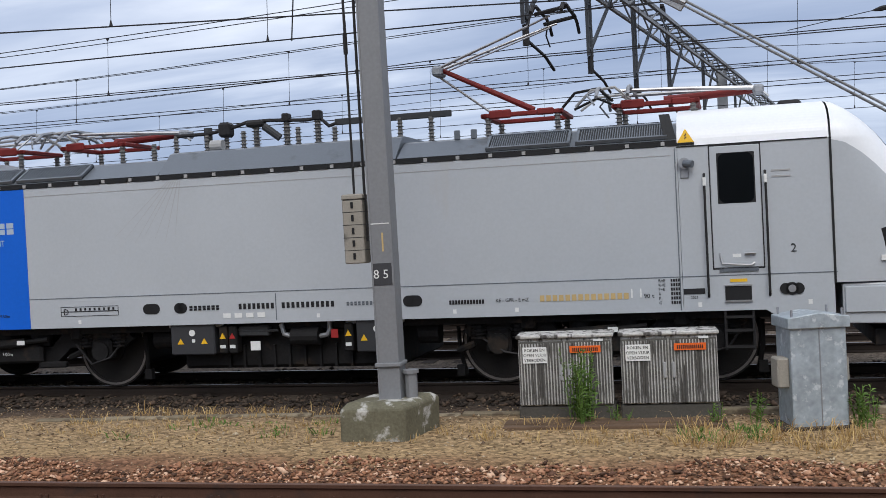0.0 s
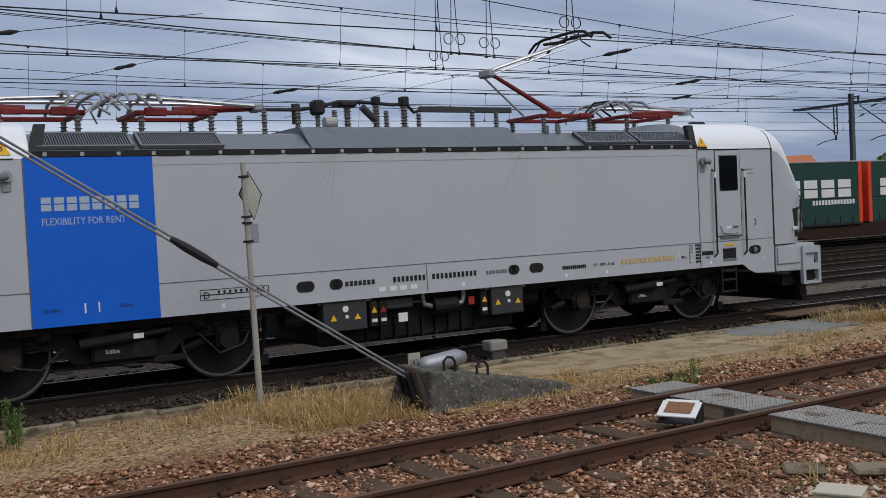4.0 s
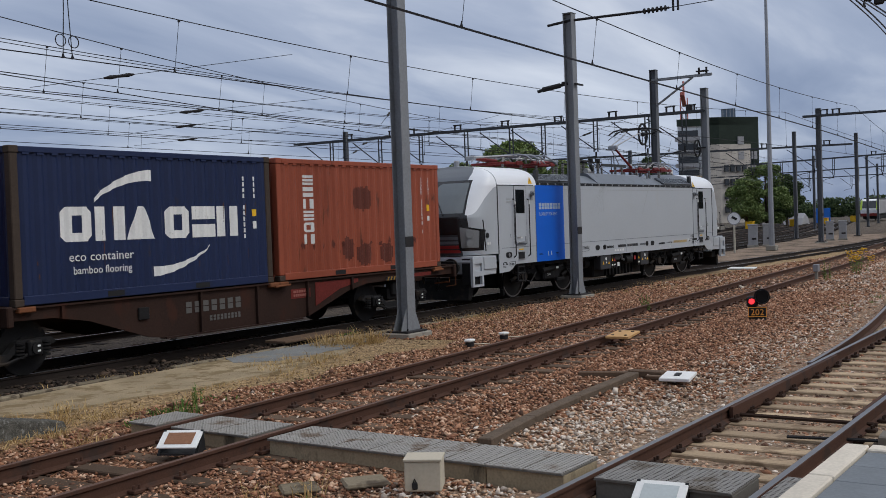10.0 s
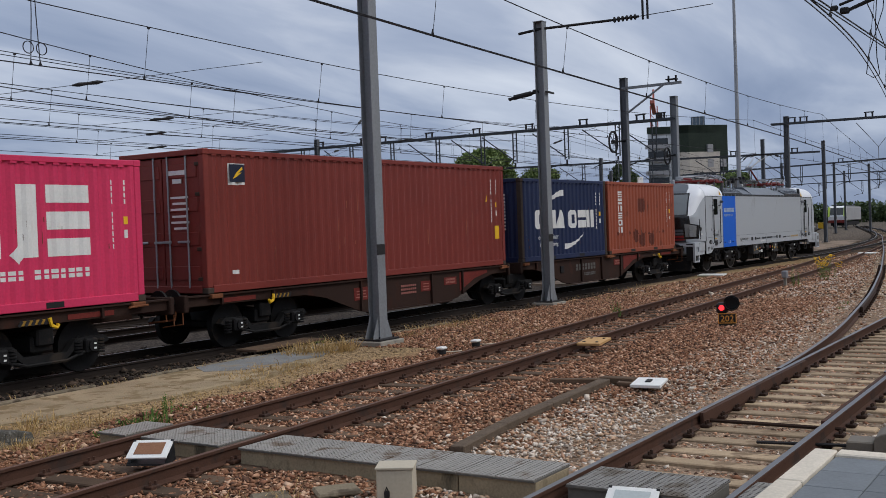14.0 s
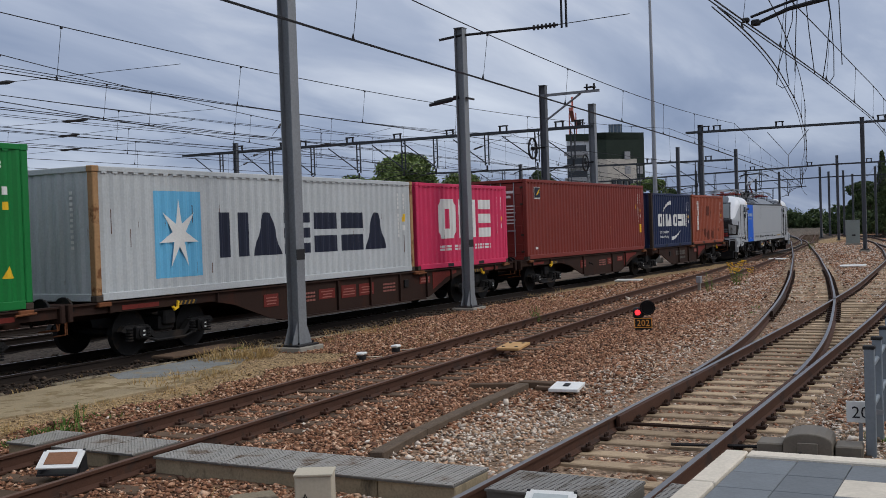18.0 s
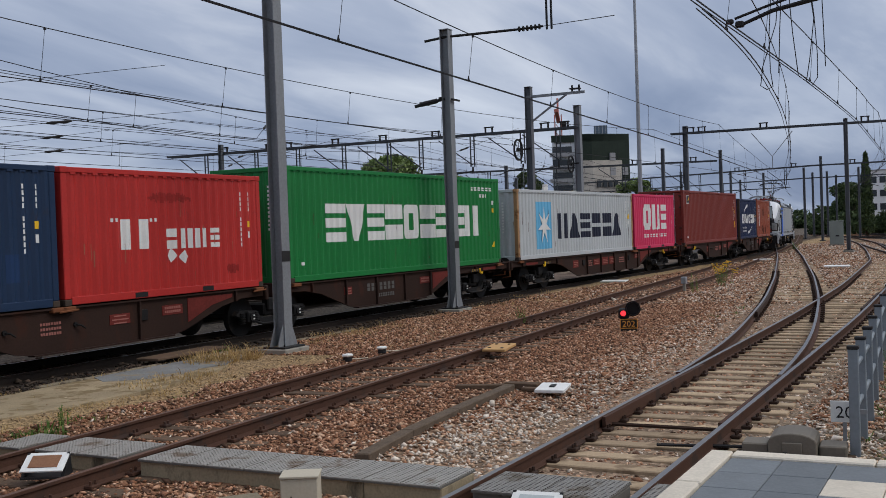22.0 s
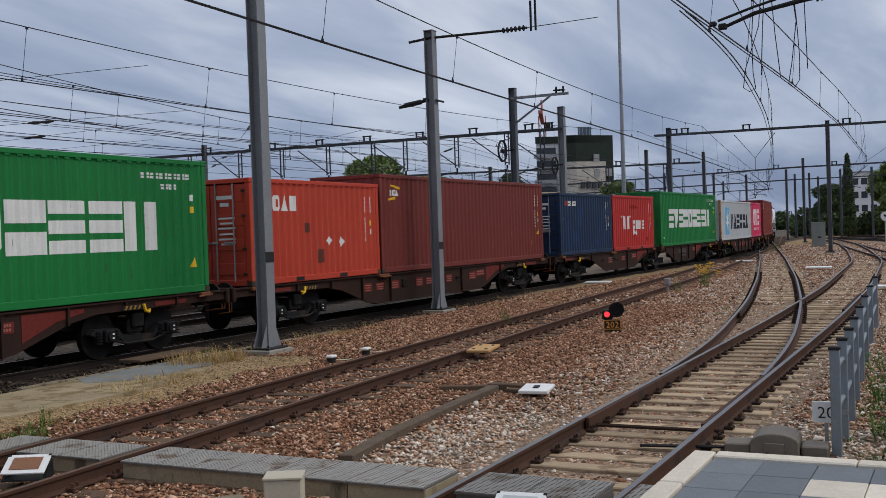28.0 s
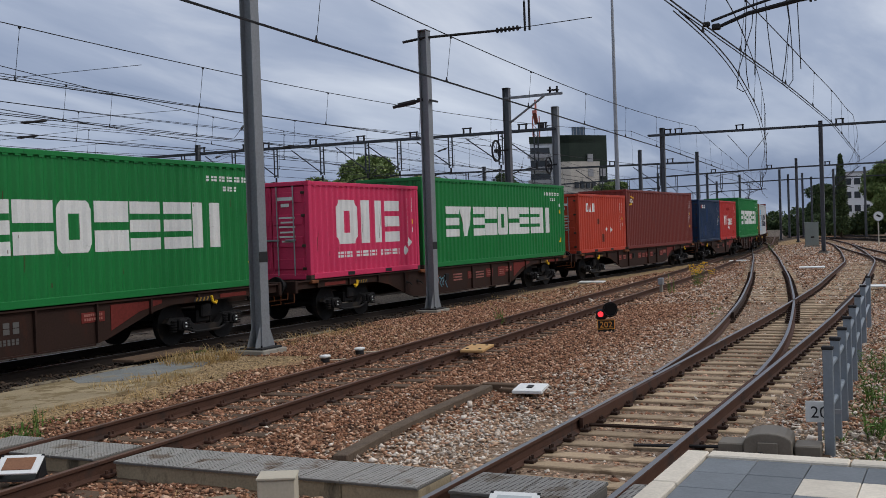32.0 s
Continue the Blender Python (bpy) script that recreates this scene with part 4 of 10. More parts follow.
def build_pantograph(loco, xb, d, raised):
    """A pantograph: base frame at xb, its knee towards d when folded."""
    pg = part("pantograph", Mesh().box((0.62, -0.52, 3.96), (1.25, 0.06, 0.07), 0.015).box((0.62, 0.52, 3.96), (1.25, 0.06, 0.07), 0.015).box((0.05, 0, 3.96), (0.10, 1.1, 0.07), 0.015).box((1.2, 0, 3.96), (0.08, 1.1, 0.07), 0.015).box((0.30, -0.56, 3.97), (0.34, 0.05, 0.13), 0.02).box((0.98, -0.56, 3.965), (0.26, 0.05, 0.10), 0.02), RED, loco, "red pantograph frame", at=pose(xb, 0, 0) @ Matrix.Diagonal((d, 1, 1, 1)))
    for x, y in ((0.1, -0.5), (0.1, 0.5), (1.15, -0.5), (1.15, 0.5)):
        insulator(pg, x, y, 3.60, 0.33, 0.07)
    if raised:
        piv, knee, head = (0.72, 0, 4.06), (-0.74, 0, 4.80), (1.10, 0, 5.42)
        part("lower_arm", Mesh().tube([piv, knee], [0.05, 0.036], 10), RED, pg, "red lower arm of the pantograph")
        part("control_rod", Mesh().tube([(0.1, 0.12, 4.02), (-0.78, 0.06, 4.70)], 0.02, 6), CHROME, pg)
        part("knee_joint", Mesh().box((-0.76, 0, 4.76), (0.16, 0.34, 0.15), 0.03), STEEL, pg)
        up = Mesh()
        for sd in (-1, 1):
            up.tube([(-0.76, sd * 0.10, 4.80), (0.4, sd * 0.22, 5.18), (1.08, sd * 0.34, 5.40)], [0.024, 0.02, 0.016], 8)
        up.tube([(-0.76, 0, 4.72), (1.02, 0, 5.28)], 0.014, 5)
        part("upper_arm", up, CHROME, pg, "bare steel upper arm")
        hd = Mesh()
        for dx in (-0.22, 0.22):
            hd.tube([(1.12 + dx, -0.98, 5.34), (1.12 + dx, -0.78, 5.47), (1.12 + dx, -0.5, 5.52), (1.12 + dx, 0.5, 5.52), (1.12 + dx, 0.78, 5.47), (1.12 + dx, 0.98, 5.34)], 0.028, 6)
        for sd in (-1, 1):
            hd.tube([(0.86, sd * 0.42, 5.42), (1.38, sd * 0.42, 5.50)], 0.03, 6).tube([(0.9, sd * 0.6, 5.48), (0.84, sd * 0.75, 5.3), (0.86, sd * 0.98, 5.16)], 0.014, 5)
        part("collector_head", hd, DARK, pg, "dark collector head with carbon strips")
    else:
        part("lower_arm", Mesh().tube([(0.72, 0, 4.05), (2.0, 0, 4.10)], [0.065, 0.05], 10), RED, pg, "folded red lower arm")
        up = Mesh()
        for sd in (-1, 1):
            up.tube([(2.02, sd * 0.10, 4.12), (0.9, sd * 0.24, 4.18), (0.1, sd * 0.36, 4.20)], [0.035, 0.028, 0.024], 8)
        part("upper_arm", up, CHROME, pg, "folded bare steel upper arm")
        part("knee_joint", Mesh().box((2.06, 0, 4.10), (0.16, 0.30, 0.13), 0.03).tube([(2.08, -0.1, 4.1), (2.2, -0.12, 3.98)], 0.02, 5), STEEL, pg)
        hd = Mesh()
        for dx in (-0.22, 0.22):
            hd.tube([(0.05 + dx, -0.98, 4.06), (0.05 + dx, -0.78, 4.19), (0.05 + dx, -0.5, 4.24), (0.05 + dx, 0.5, 4.24), (0.05 + dx, 0.78, 4.19), (0.05 + dx, 0.98, 4.06)], 0.028, 6)
        for sd in (-1, 1):
            hd.tube([(-0.2, sd * 0.6, 4.2), (-0.32, sd * 0.85, 4.12), (-0.2, sd * 1.0, 3.95)], 0.016, 5)
        part("collector_head", hd, STEEL, pg)
        cb = Mesh()
        for sd in (-1, 1):
            cb.tube([(0.3, sd * 0.45, 4.02), (0.05, sd * 0.5, 4.24), (-0.3, sd * 0.45, 4.22), (-0.55, sd * 0.3, 4.02)], 0.022, 6)
        parts_of("flexible_cable", cb, CABLE, pg, "looped grey cable")
    return pg


def build_loco():
    lo = thing("locomotive", pose(0, 0, 0), "silver-grey electric locomotive with white cab roofs and a bright blue panel", "locomotive")
    # body side and floor
    body = Mesh().prism([(-1.5, 1.03), (1.5, 1.03), (1.5, 3.26), (-1.5, 3.26)], -5.88, 5.88, "x")
    part("body_side", body, LOCO_GREY, lo)
    for e in (-1, 1):
        X = lambda v: v - 0.02 if e > 0 else -v - 0.20
        prof = [(-y, z) for y, z in ROOF_CS] + [(y, z) for y, z in ROOF_CS[::-1]]
        home = pose(0, 0, 0) if e > 0 else pose(-0.20, 0, 0, 0, 0, 180)
        xc_ = 5.885 if e > 0 else 5.69
        for sd in (-1, 1):
            m = Mesh().prism([(xc_, 1.03), (6.95, 1.03), (7.10, 0.92), (7.30, 0.84), (SEAM - 0.012, 0.82), (SEAM - 0.012, 3.24), (xc_, 3.24)], sd * 1.5 - 0.02 * sd, sd * 1.5, "y")
            part("cab_side", m, LOCO_GREY, lo, at=home)
        rf = Mesh()
        n = len(prof)
        rf.add([(xc_, y, z) for y, z in prof] + [(SEAM - 0.012, y, z) for y, z in prof], [(i, i + 1, n + i + 1, n + i) for i in range(n - 1)] + [tuple(range(n)), tuple(range(n, 2 * n))[::-1]])
        part("cab_roof", rf, LOCO_WHITE, lo, "white cab roof", smooth=False, at=pose(0, 0, 0.003) @ home)
        part("roof_seam", Mesh().box((X(6.85), -1.503, 3.245), (1.92, 0.014, 0.016)), BLACK, lo)
        build_nose(lo, pose(0, 0, 0) if e > 0 else pose(-0.20, 0, 0, 0, 0, 180), e)
        # door, rails, step and lamp on the near side
        dr = part("cab_door", Mesh().box((X(6.64), -1.506, 2.41), (0.64, 0.02, 1.62), 0.008), LOCO_GREY, lo, "grey cab door")
        part("door_gap", Mesh().box((X(6.64), -1.500, 2.41), (0.67, 0.018, 1.66), 0.006), INK, dr)
        part("door_window", Mesh().prism(rounded(X(6.65), 2.79, 0.45, 0.66, 0.09), -1.524, -1.504, "y"), WINDOW, dr, "dark door window")
        part("window_gasket", Mesh().box((X(6.65), -1.511, 2.79), (0.49, 0.02, 0.68), 0.008), BLACK, dr)
        part("door_handle", Mesh().tube([(X(6.40), -1.52, 1.80), (X(6.43), -1.55, 1.66), (X(6.80), -1.55, 1.63), (X(6.84), -1.53, 1.66)], 0.014).tube([(X(6.72), -1.54, 1.78), (X(6.86), -1.54, 1.78)], 0.018), CHROME, dr)
        part("door_sign", Mesh().box((X(6.62), -1.517, 1.76), (0.11, 0.004, 0.045)), PALE, dr)
        part("kick_plate", Mesh().box((X(6.64), -1.512, 1.57), (0.50, 0.02, 0.045)), ROOF_GREY, lo)
        for hx in (6.24, 7.02):
            part("handrail", Mesh().tube([(X(hx), -1.50, 2.86), (X(hx), -1.57, 2.82), (X(hx), -1.57, 1.28), (X(hx), -1.50, 1.22)], 0.018), DARK, lo)
            part("handrail_tip", Mesh().box((X(hx), -1.565, 2.76), (0.045, 0.05, 0.12), 0.01), PALE, lo)
        part("foot_recess", Mesh().box((X(6.62), -1.503, 1.26), (0.34, 0.014, 0.20), 0.005), BLACK, lo)
        parts_of("recess_rim", Mesh().box((X(6.62), -1.510, 1.155), (0.36, 0.03, 0.025)).box((X(6.62), -1.510, 1.365), (0.36, 0.03, 0.02)), CHROME, lo)
        part("yellow_label", Mesh().box((X(6.63), -1.504, 1.43), (0.22, 0.012, 0.04)), YELLOW, lo)
        st = Mesh()
        for hx in (6.44, 6.80):
            st.tube([(X(hx), -1.47, 1.06), (X(hx), -1.47, 0.50)], 0.02)
        for z in (0.54, 0.76, 0.94):
            st.box((X(6.62), -1.44, z), (0.36, 0.12, 0.03))
        part("ladder", st, DARK, lo, "black cab steps")
        part("lamp_oval", Mesh().disc((X(7.30), -1.503, 1.30), 0.085, 0.02, "y", 20).disc((X(7.22), -1.503, 1.30), 0.075, 0.02, "y", 20).disc((X(7.38), -1.503, 1.30), 0.075, 0.02, "y", 20), BLACK, lo)
        part("lamp_lens", Mesh().disc((X(7.30), -1.515, 1.30), 0.05, 0.02, "y", 16), CHROME, lo)
        cam_ = part("mirror_camera", Mesh().disc((X(5.99), -1.53, 3.02), 0.075, 0.08, "y", 16), STEEL, lo)
        part("camera_hood", Mesh().tube([(X(5.99), -1.56, 3.02), (X(6.10), -1.62, 3.0)], 0.05, 10), ROOF_GREY, cam_)
        part("camera_bracket", Mesh().box((X(5.99), -1.51, 2.90), (0.11, 0.02, 0.16), 0.01), STEEL, cam_)
        part("vent_grille", Mesh().box((X(7.22), -1.503, 2.86), (0.24, 0.012, 0.02)).box((X(7.22), -1.503, 2.78), (0.24, 0.012, 0.02)), CABLE, lo)
        tri = part("warning_sign", Mesh().prism([(-0.11, 0), (0.11, 0), (0, 0.19)], -0.004, 0.004, "y"), YELLOW, lo, "yellow electricity warning triangle", at=pose(X(6.02), -1.497, 3.30, -12, 0, 0))
        part("sign_bolt", Mesh().prism([(-0.02, 0.04), (0.02, 0.07), (0.0, 0.08), (0.02, 0.14), (-0.02, 0.09), (0.0, 0.08)], -0.007, -0.004, "y"), INK, tri)
        side_text("2" if e > 0 else "1", 0.16, X(7.30) if e > 0 else -7.42, 1.78, INK, lo)
        part("horn_cover", Mesh().box((X(7.45), 0.1, 3.87), (0.34, 0.26, 0.10), 0.05), DARK, lo) if e > 0 else part("antenna", Mesh().box((-7.75, 0.0, 3.92), (0.14, 0.14, 0.18), 0.03), STEEL, lo)
    for x in (5.85, -5.98):
        part("cab_edge", Mesh().box((x, -1.503, 2.14), (0.014, 0.010, 2.18)), ROOF_GREY, lo)
    part("skirt_groove", Mesh().box((0, -1.5015, 1.50), (15.7, 0.006, 0.012)), ROOF_GREY, lo)
    part("upper_groove", Mesh().box((0.6, -1.5015, 3.14), (10.4, 0.006, 0.008)), CABLE, lo)
    bl = part("blue_panel", Mesh().box((-5.14, -1.502, 2.145), (1.68, 0.008, 2.23)), LOCO_BLUE, lo, "bright blue painted panel")
    part("name_blocks", bars(Mesh(), -5.80, 2.55, 1.30, 0.19, 8, y=-1.508, gap=0.22), RAILGREY, bl)
    side_text("FLEXIBILITY FOR RENT", 0.135, -5.79, 2.37, RAILGREY, bl, y=-1.508, wide=0.80)
    # roof: hatches, vents, gutter
    for xa, xb, zt in ((-5.90, -1.92, 3.60), (-1.90, 1.92, 3.70), (1.94, 5.88, 3.60)):
        prof = [(-1.48, 3.345), (-1.09, zt - 0.02), (-0.98, zt + 0.01), (0.98, zt + 0.01), (1.09, zt - 0.02), (1.48, 3.345)]
        part("roof_hatch", Mesh().prism(prof, xa, xb, "x"), ROOF_GREY, lo, "slate-grey roof hatch")
    gut = Mesh().box((0, -1.47, 3.305), (11.74, 0.05, 0.07)).box((0, 1.47, 3.305), (11.74, 0.05, 0.07))
    part("gutter", gut, BLACK, lo, "black gutter under the roof hatches")
    for k in range(25):
        x = -5.7 + 0.475 * k
        part("gutter_clip", Mesh().box((x, -1.502, 3.30), (0.05, 0.03, 0.05)), CABLE, lo)
        part("gutter_lip", Mesh().box((x + 0.24, -1.505, 3.28), (0.34, 0.02, 0.03)), BLACK, lo)
    slope = math.atan2(0.235, 0.39)
    for xa, xb in ((3.25, 4.44), (4.52, 5.76), (-4.44, -3.25), (-5.80, -4.52)):
        turn = pose((xa + xb) / 2, -1.285, 3.468, math.degrees(slope), 0, 0)
        vt = part("roof_vent", Mesh().box((0, 0, 0.01), (xb - xa, 0.40, 0.03)), ROOF_DARK, lo, "dark louvred roof vent", at=turn)
        fr = Mesh()
        L_ = xb - xa
        fr.box((0, -0.19, 0.03), (L_, 0.035, 0.05)).box((0, 0.19, 0.03), (L_, 0.035, 0.05)).box((-L_ / 2 + 0.02, 0, 0.03), (0.04, 0.40, 0.05)).box((L_ / 2 - 0.02, 0, 0.03), (0.04, 0.40, 0.05))
        part("vent_frame", fr, ROOF_GREY, vt)
        sl = Mesh()
        for k in range(34):
            sl.box((-L_ / 2 + 0.07 + (L_ - 0.14) * k / 33, 0, 0.036), (0.012, 0.33, 0.03))
        part("vent_slats", sl, ROOF_GREY, vt)
    for s in (-1, 1):
        part("roof_end_post", Mesh().prism([(5.74, 3.27), (5.90, 3.27), (5.80, 3.70), (5.66, 3.70)], -1.47, -1.36, "y"), ROOF_DARK, lo, at=pose(0, 0, 0) if s > 0 else pose(0, -2.83, 0, 0, 0, 0) @ Matrix.Diagonal((-1, 1, 1, 1)) @ pose(0, 2.83, 0))
    # roof gear
    build_pantograph(lo, 3.0, 1, True)
    build_pantograph(lo, 4.95, 1, False)
    build_pantograph(lo, -4.25, 1, False)
    build_pantograph(lo, -4.95, -1, False)
    for x, h in ((-2.6, 0.16), (-2.19, 0.26), (-1.63, 0.22), (-1.28, 0.20), (-0.98, 0.24), (-0.75, 0.3), (-0.22, 0.34), (-0.03, 0.24), (0.31, 0.34), (0.59, 0.2), (1.67, 0.26), (2.17, 0.26)):
        insulator(lo, x, -0.35, 3.70 if abs(x) < 1.85 else 3.60, h + (0.10 if abs(x) < 1.85 else 0.18), 0.065 if h < 0.3 else 0.085)
    part("busbar", Mesh().box((1.55, -0.35, 4.07), (1.9, 0.05, 0.10), 0.01), ROOF_DARK, lo, "dark roof busbar")
    DOWN = pose(0, 0, -0.08)
    part("busbar", Mesh().tube([(-2.2, -0.35, 4.12), (-1.6, -0.35, 4.12), (-1.2, -0.35, 4.18), (-0.9, -0.35, 4.26), (-0.5, -0.35, 4.26), (-0.2, -0.35, 4.24), (0.1, -0.35, 4.22), (0.35, -0.35, 4.24), (0.5, -0.35, 4.10), (0.65, -0.35, 4.14)], 0.03, 7), DARK, lo, at=DOWN)
    parts_of("breaker_unit", Mesh().box((-1.28, -0.35, 4.16), (0.20, 0.24, 0.24), 0.04).box((-0.75, -0.35, 4.22), (0.30, 0.2, 0.10), 0.03).box((-0.22, -0.35, 4.28), (0.12, 0.16, 0.14), 0.02).box((0.31, -0.35, 4.28), (0.14, 0.16, 0.16), 0.02), DARK, lo, at=DOWN)
    part("surge_arrester", Mesh().tube([(-0.55, -0.5, 4.16), (-0.3, -0.45, 3.96)], 0.06, 10).tube([(-1.63, -0.3, 3.9), (-1.63, -0.3, 4.22)], 0.07, 10), ROOF_DARK, lo, at=DOWN)
    part("pressure_bottle", Mesh().tube([(-1.35, -0.75, 3.80), (-1.15, -0.75, 3.80)], 0.09, 12), CABLE, lo)
    part("looped_cable", Mesh().tube([(4.2, -0.3, 4.02), (4.4, -0.35, 4.22), (4.75, -0.35, 4.26), (4.95, -0.3, 4.06)], 0.022, 6).tube([(4.35, -0.1, 4.0), (4.7, -0.15, 4.14), (5.0, -0.1, 4.0)], 0.02, 6), BLACK, lo)
    for x in (2.75, 3.0):
        part("lifting_eye", Mesh().box((x, -1.06, 3.66), (0.09, 0.03, 0.14), 0.01), ROOF_GREY, lo)
    # lower side: holes, plates and lettering
    for x, w in ((-2.13, 0.13), (-1.63, 0.06), (2.08, 0.13), (1.62, 0.06)):
        part("oval_opening", Mesh().box((x, -1.502, 1.29), (w, 0.010, 0.16)).disc((x - w / 2, -1.5025, 1.29), 0.08, 0.010, "y", 18).disc((x + w / 2, -1.5025, 1.29), 0.08, 0.010, "y", 18), BLACK, lo)
    tagged(part("maker_writing", bars(Mesh(), -1.49, 1.245, 0.52, 0.075, 7, gap=0.3), INK, lo), kind="stuff")
    tagged(part("running_number", bars(Mesh(), -0.67, 1.245, 0.60, 0.085, 8, slit=False, gap=0.4), INK, lo), kind="stuff")
    tagged(part("running_number", bars(Mesh(), 0.03, 1.245, 0.86, 0.085, 11, slit=False, gap=0.4), INK, lo), kind="stuff")
    tagged(part("type_blocks", bars(Mesh(), 1.06, 1.25, 0.42, 0.06, 7, gap=0.4), ROOF_GREY, lo), kind="stuff")
    part("door_groove", Mesh().box((-0.05, -1.5018, 1.27), (0.014, 0.006, 0.40)), ROOF_GREY, lo)
    part("grid_plate", Mesh().box((-3.22, -1.502, 1.285), (1.02, 0.006, 0.014)).box((-3.22, -1.502, 1.215), (1.02, 0.006, 0.008)).box((-3.22, -1.502, 1.36), (1.02, 0.006, 0.008)).box((-3.73, -1.502, 1.287), (0.008, 0.006, 0.15)).box((-2.71, -1.502, 1.287), (0.008, 0.006, 0.15)), INK, lo)
    side_text("D", 0.14, -3.69, 1.235, INK, lo)
    part("grid_ticks", bars(Mesh(), -3.5, 1.30, 0.75, 0.04, 9, slit=False, gap=0.6), INK, lo)
    parts_of("small_notice", bars(Mesh(), -0.95, 1.12, 0.75, 0.07, 4, slit=False, gap=0.35), PALE, lo)
    for x in (-3.4, 0.62, 2.7, 3.6, 7.5, 6.1):
        part("small_notice", Mesh().box((x, -1.503, 1.12), (0.05, 0.006, 0.06)), PALE, lo)
    tagged(part("revision_plate", bars(Mesh(), 2.62, 1.22, 0.52, 0.06, 12, slit=False, gap=0.25), INK, lo), kind="stuff")
    side_text("KE - GPR - E mZ", 0.072, 3.30, 1.235, INK, lo, wide=0.95)
    tagged(part("gold_writing", bars(Mesh(), 3.92, 1.225, 1.25, 0.085, 14, slit=False, gap=0.3), GOLD, lo), kind="stuff")
    side_text("90 t", 0.085, 5.36, 1.23, INK, lo)
    for k, s_ in enumerate(("R+E", "R+E", "P+E", "R", "P", "G")):
        side_text(s_, 0.055, 5.56, 1.44 - 0.06 * k, INK, lo)
        part("weight_table", bars(Mesh(), 5.72, 1.44 - 0.06 * k, 0.13, 0.04, 4, slit=False), INK, lo)
    part("maker_plate", Mesh().box((6.03, -1.503, 1.30), (0.28, 0.01, 0.075)), INK, lo)
    side_text("2023", 0.05, 5.98, 1.20, INK, lo)
    part("lift_marks", Mesh().box((5.2, -1.505, 1.30), (0.02, 0.014, 0.12)).box((5.32, -1.505, 1.30), (0.02, 0.014, 0.12)).box((-5.3, -1.508, 1.25), (0.02, 0.014, 0.13)).box((-5.12, -1.508, 1.25), (0.02, 0.014, 0.13)), PALE, lo)
    side_text("18.98m", 0.075, -5.84, 1.22, INK, bl, y=-1.508)
    side_text("9.50m", 0.075, -4.86, 1.22, INK, bl, y=-1.508)
    part("radius_frame", Mesh().box((-7.32, -1.502, 1.105), (0.30, 0.006, 0.008)).box((-7.32, -1.502, 0.985), (0.30, 0.006, 0.008)).box((-7.47, -1.502, 1.045), (0.008, 0.006, 0.12)).box((-7.17, -1.502, 1.045), (0.008, 0.006, 0.12)), INK, lo)
    side_text("R 80m", 0.09, -7.45, 1.015, INK, lo, wide=0.9)
    side_text("250m", 0.065, -7.82, 0.955, INK, lo)
    part("curve_symbol", Mesh().tube([(-7.84, -1.503, 1.04), (-7.78, -1.503, 1.10), (-7.66, -1.503, 1.10), (-7.60, -1.503, 1.04)], 0.012, 4).box((-7.80, -1.503, 1.05), (0.07, 0.006, 0.03)).box((-7.64, -1.503, 1.05), (0.07, 0.006, 0.03)), INK, lo)
    for x in (-8.55, -8.45, 8.42, 8.5):
        part("small_notice", Mesh().box((x, -1.49, 1.66), (0.07, 0.02, 0.07)), PALE, lo)
    part("nose_opening", Mesh().disc((-8.55, -1.488, 1.88), 0.075, 0.02, "y", 18), BLACK, lo)
    film = mat("sooty film", (0.375, 0.385, 0.40), 0.45, 0, 0.08, 2, 10)
    for k in range(7):
        x_ = -1.75 + 0.035 * k
        part("soot_streak", Mesh().prism([(x_, 3.24), (x_ + 0.022, 3.24), (x_ - 0.95 + 0.14 * k, 2.42 - 0.05 * (k % 3)), (x_ - 0.955 + 0.14 * k, 2.42 - 0.05 * (k % 3))], -1.5022, -1.5012, "y"), film, lo)
    part("drip_streak", Mesh().prism([(1.86, 3.24), (1.90, 3.24), (1.31, 2.3), (1.29, 2.3)], -1.5022, -1.5012, "y"), bpy.data.materials["sooty film"], lo)
    # underfloor gear
    part("underframe", Mesh().box((0, 0, 0.98), (15.6, 2.5, 0.14)), BOGIE, lo)
    part("transformer", Mesh().box((0, 0, 0.62), (3.6, 2.3, 0.62), 0.05), BOGIE, lo, "black transformer tank")
    for k in range(9):
        part("tank_rib", Mesh().box((-1.0 + 0.25 * k, -1.18, 0.50), (0.04, 0.06, 0.34)), BOGIE, lo)
    for x, w in ((-1.48, 0.74), (1.50, 0.64)):
        bx = part("equipment_box", Mesh().box((x, -1.33, 0.80), (w, 0.26, 0.48), 0.02), mat("dark grey cabinet %d" % (x > 0), (0.035, 0.036, 0.04), 0.5, 0, 0.1), lo, "dark equipment box with warning signs")
        for dx in (-0.2, 0.2):
            part("warning_sign", Mesh().prism([(x + dx - 0.055, 0.73), (x + dx + 0.055, 0.73), (x + dx, 0.82)], -1.468, -1.462, "y"), YELLOW, bx)
        part("gauge", Mesh().disc((x + 0.0, -1.464, 0.90), 0.05, 0.012, "y", 16), PALE, bx)
        part("small_notice", Mesh().box((x + 0.02, -1.464, 0.78), (0.05, 0.008, 0.05)), PALE, bx)
    for x, m_ in ((-0.98, YELLOW), (1.05, YELLOW), (-0.82, REDTRIM)):
        part("switch_box", Mesh().box((x, -1.34, 0.78), (0.14, 0.2, 0.42), 0.02), BOGIE, lo)
        part("warning_sign", Mesh().prism([(x - 0.05, 0.80), (x + 0.05, 0.80), (x, 0.89)], -1.448, -1.442, "y"), m_, lo)
        part("small_notice", Mesh().box((x, -1.444, 0.68), (0.09, 0.008, 0.05)), PALE, lo)
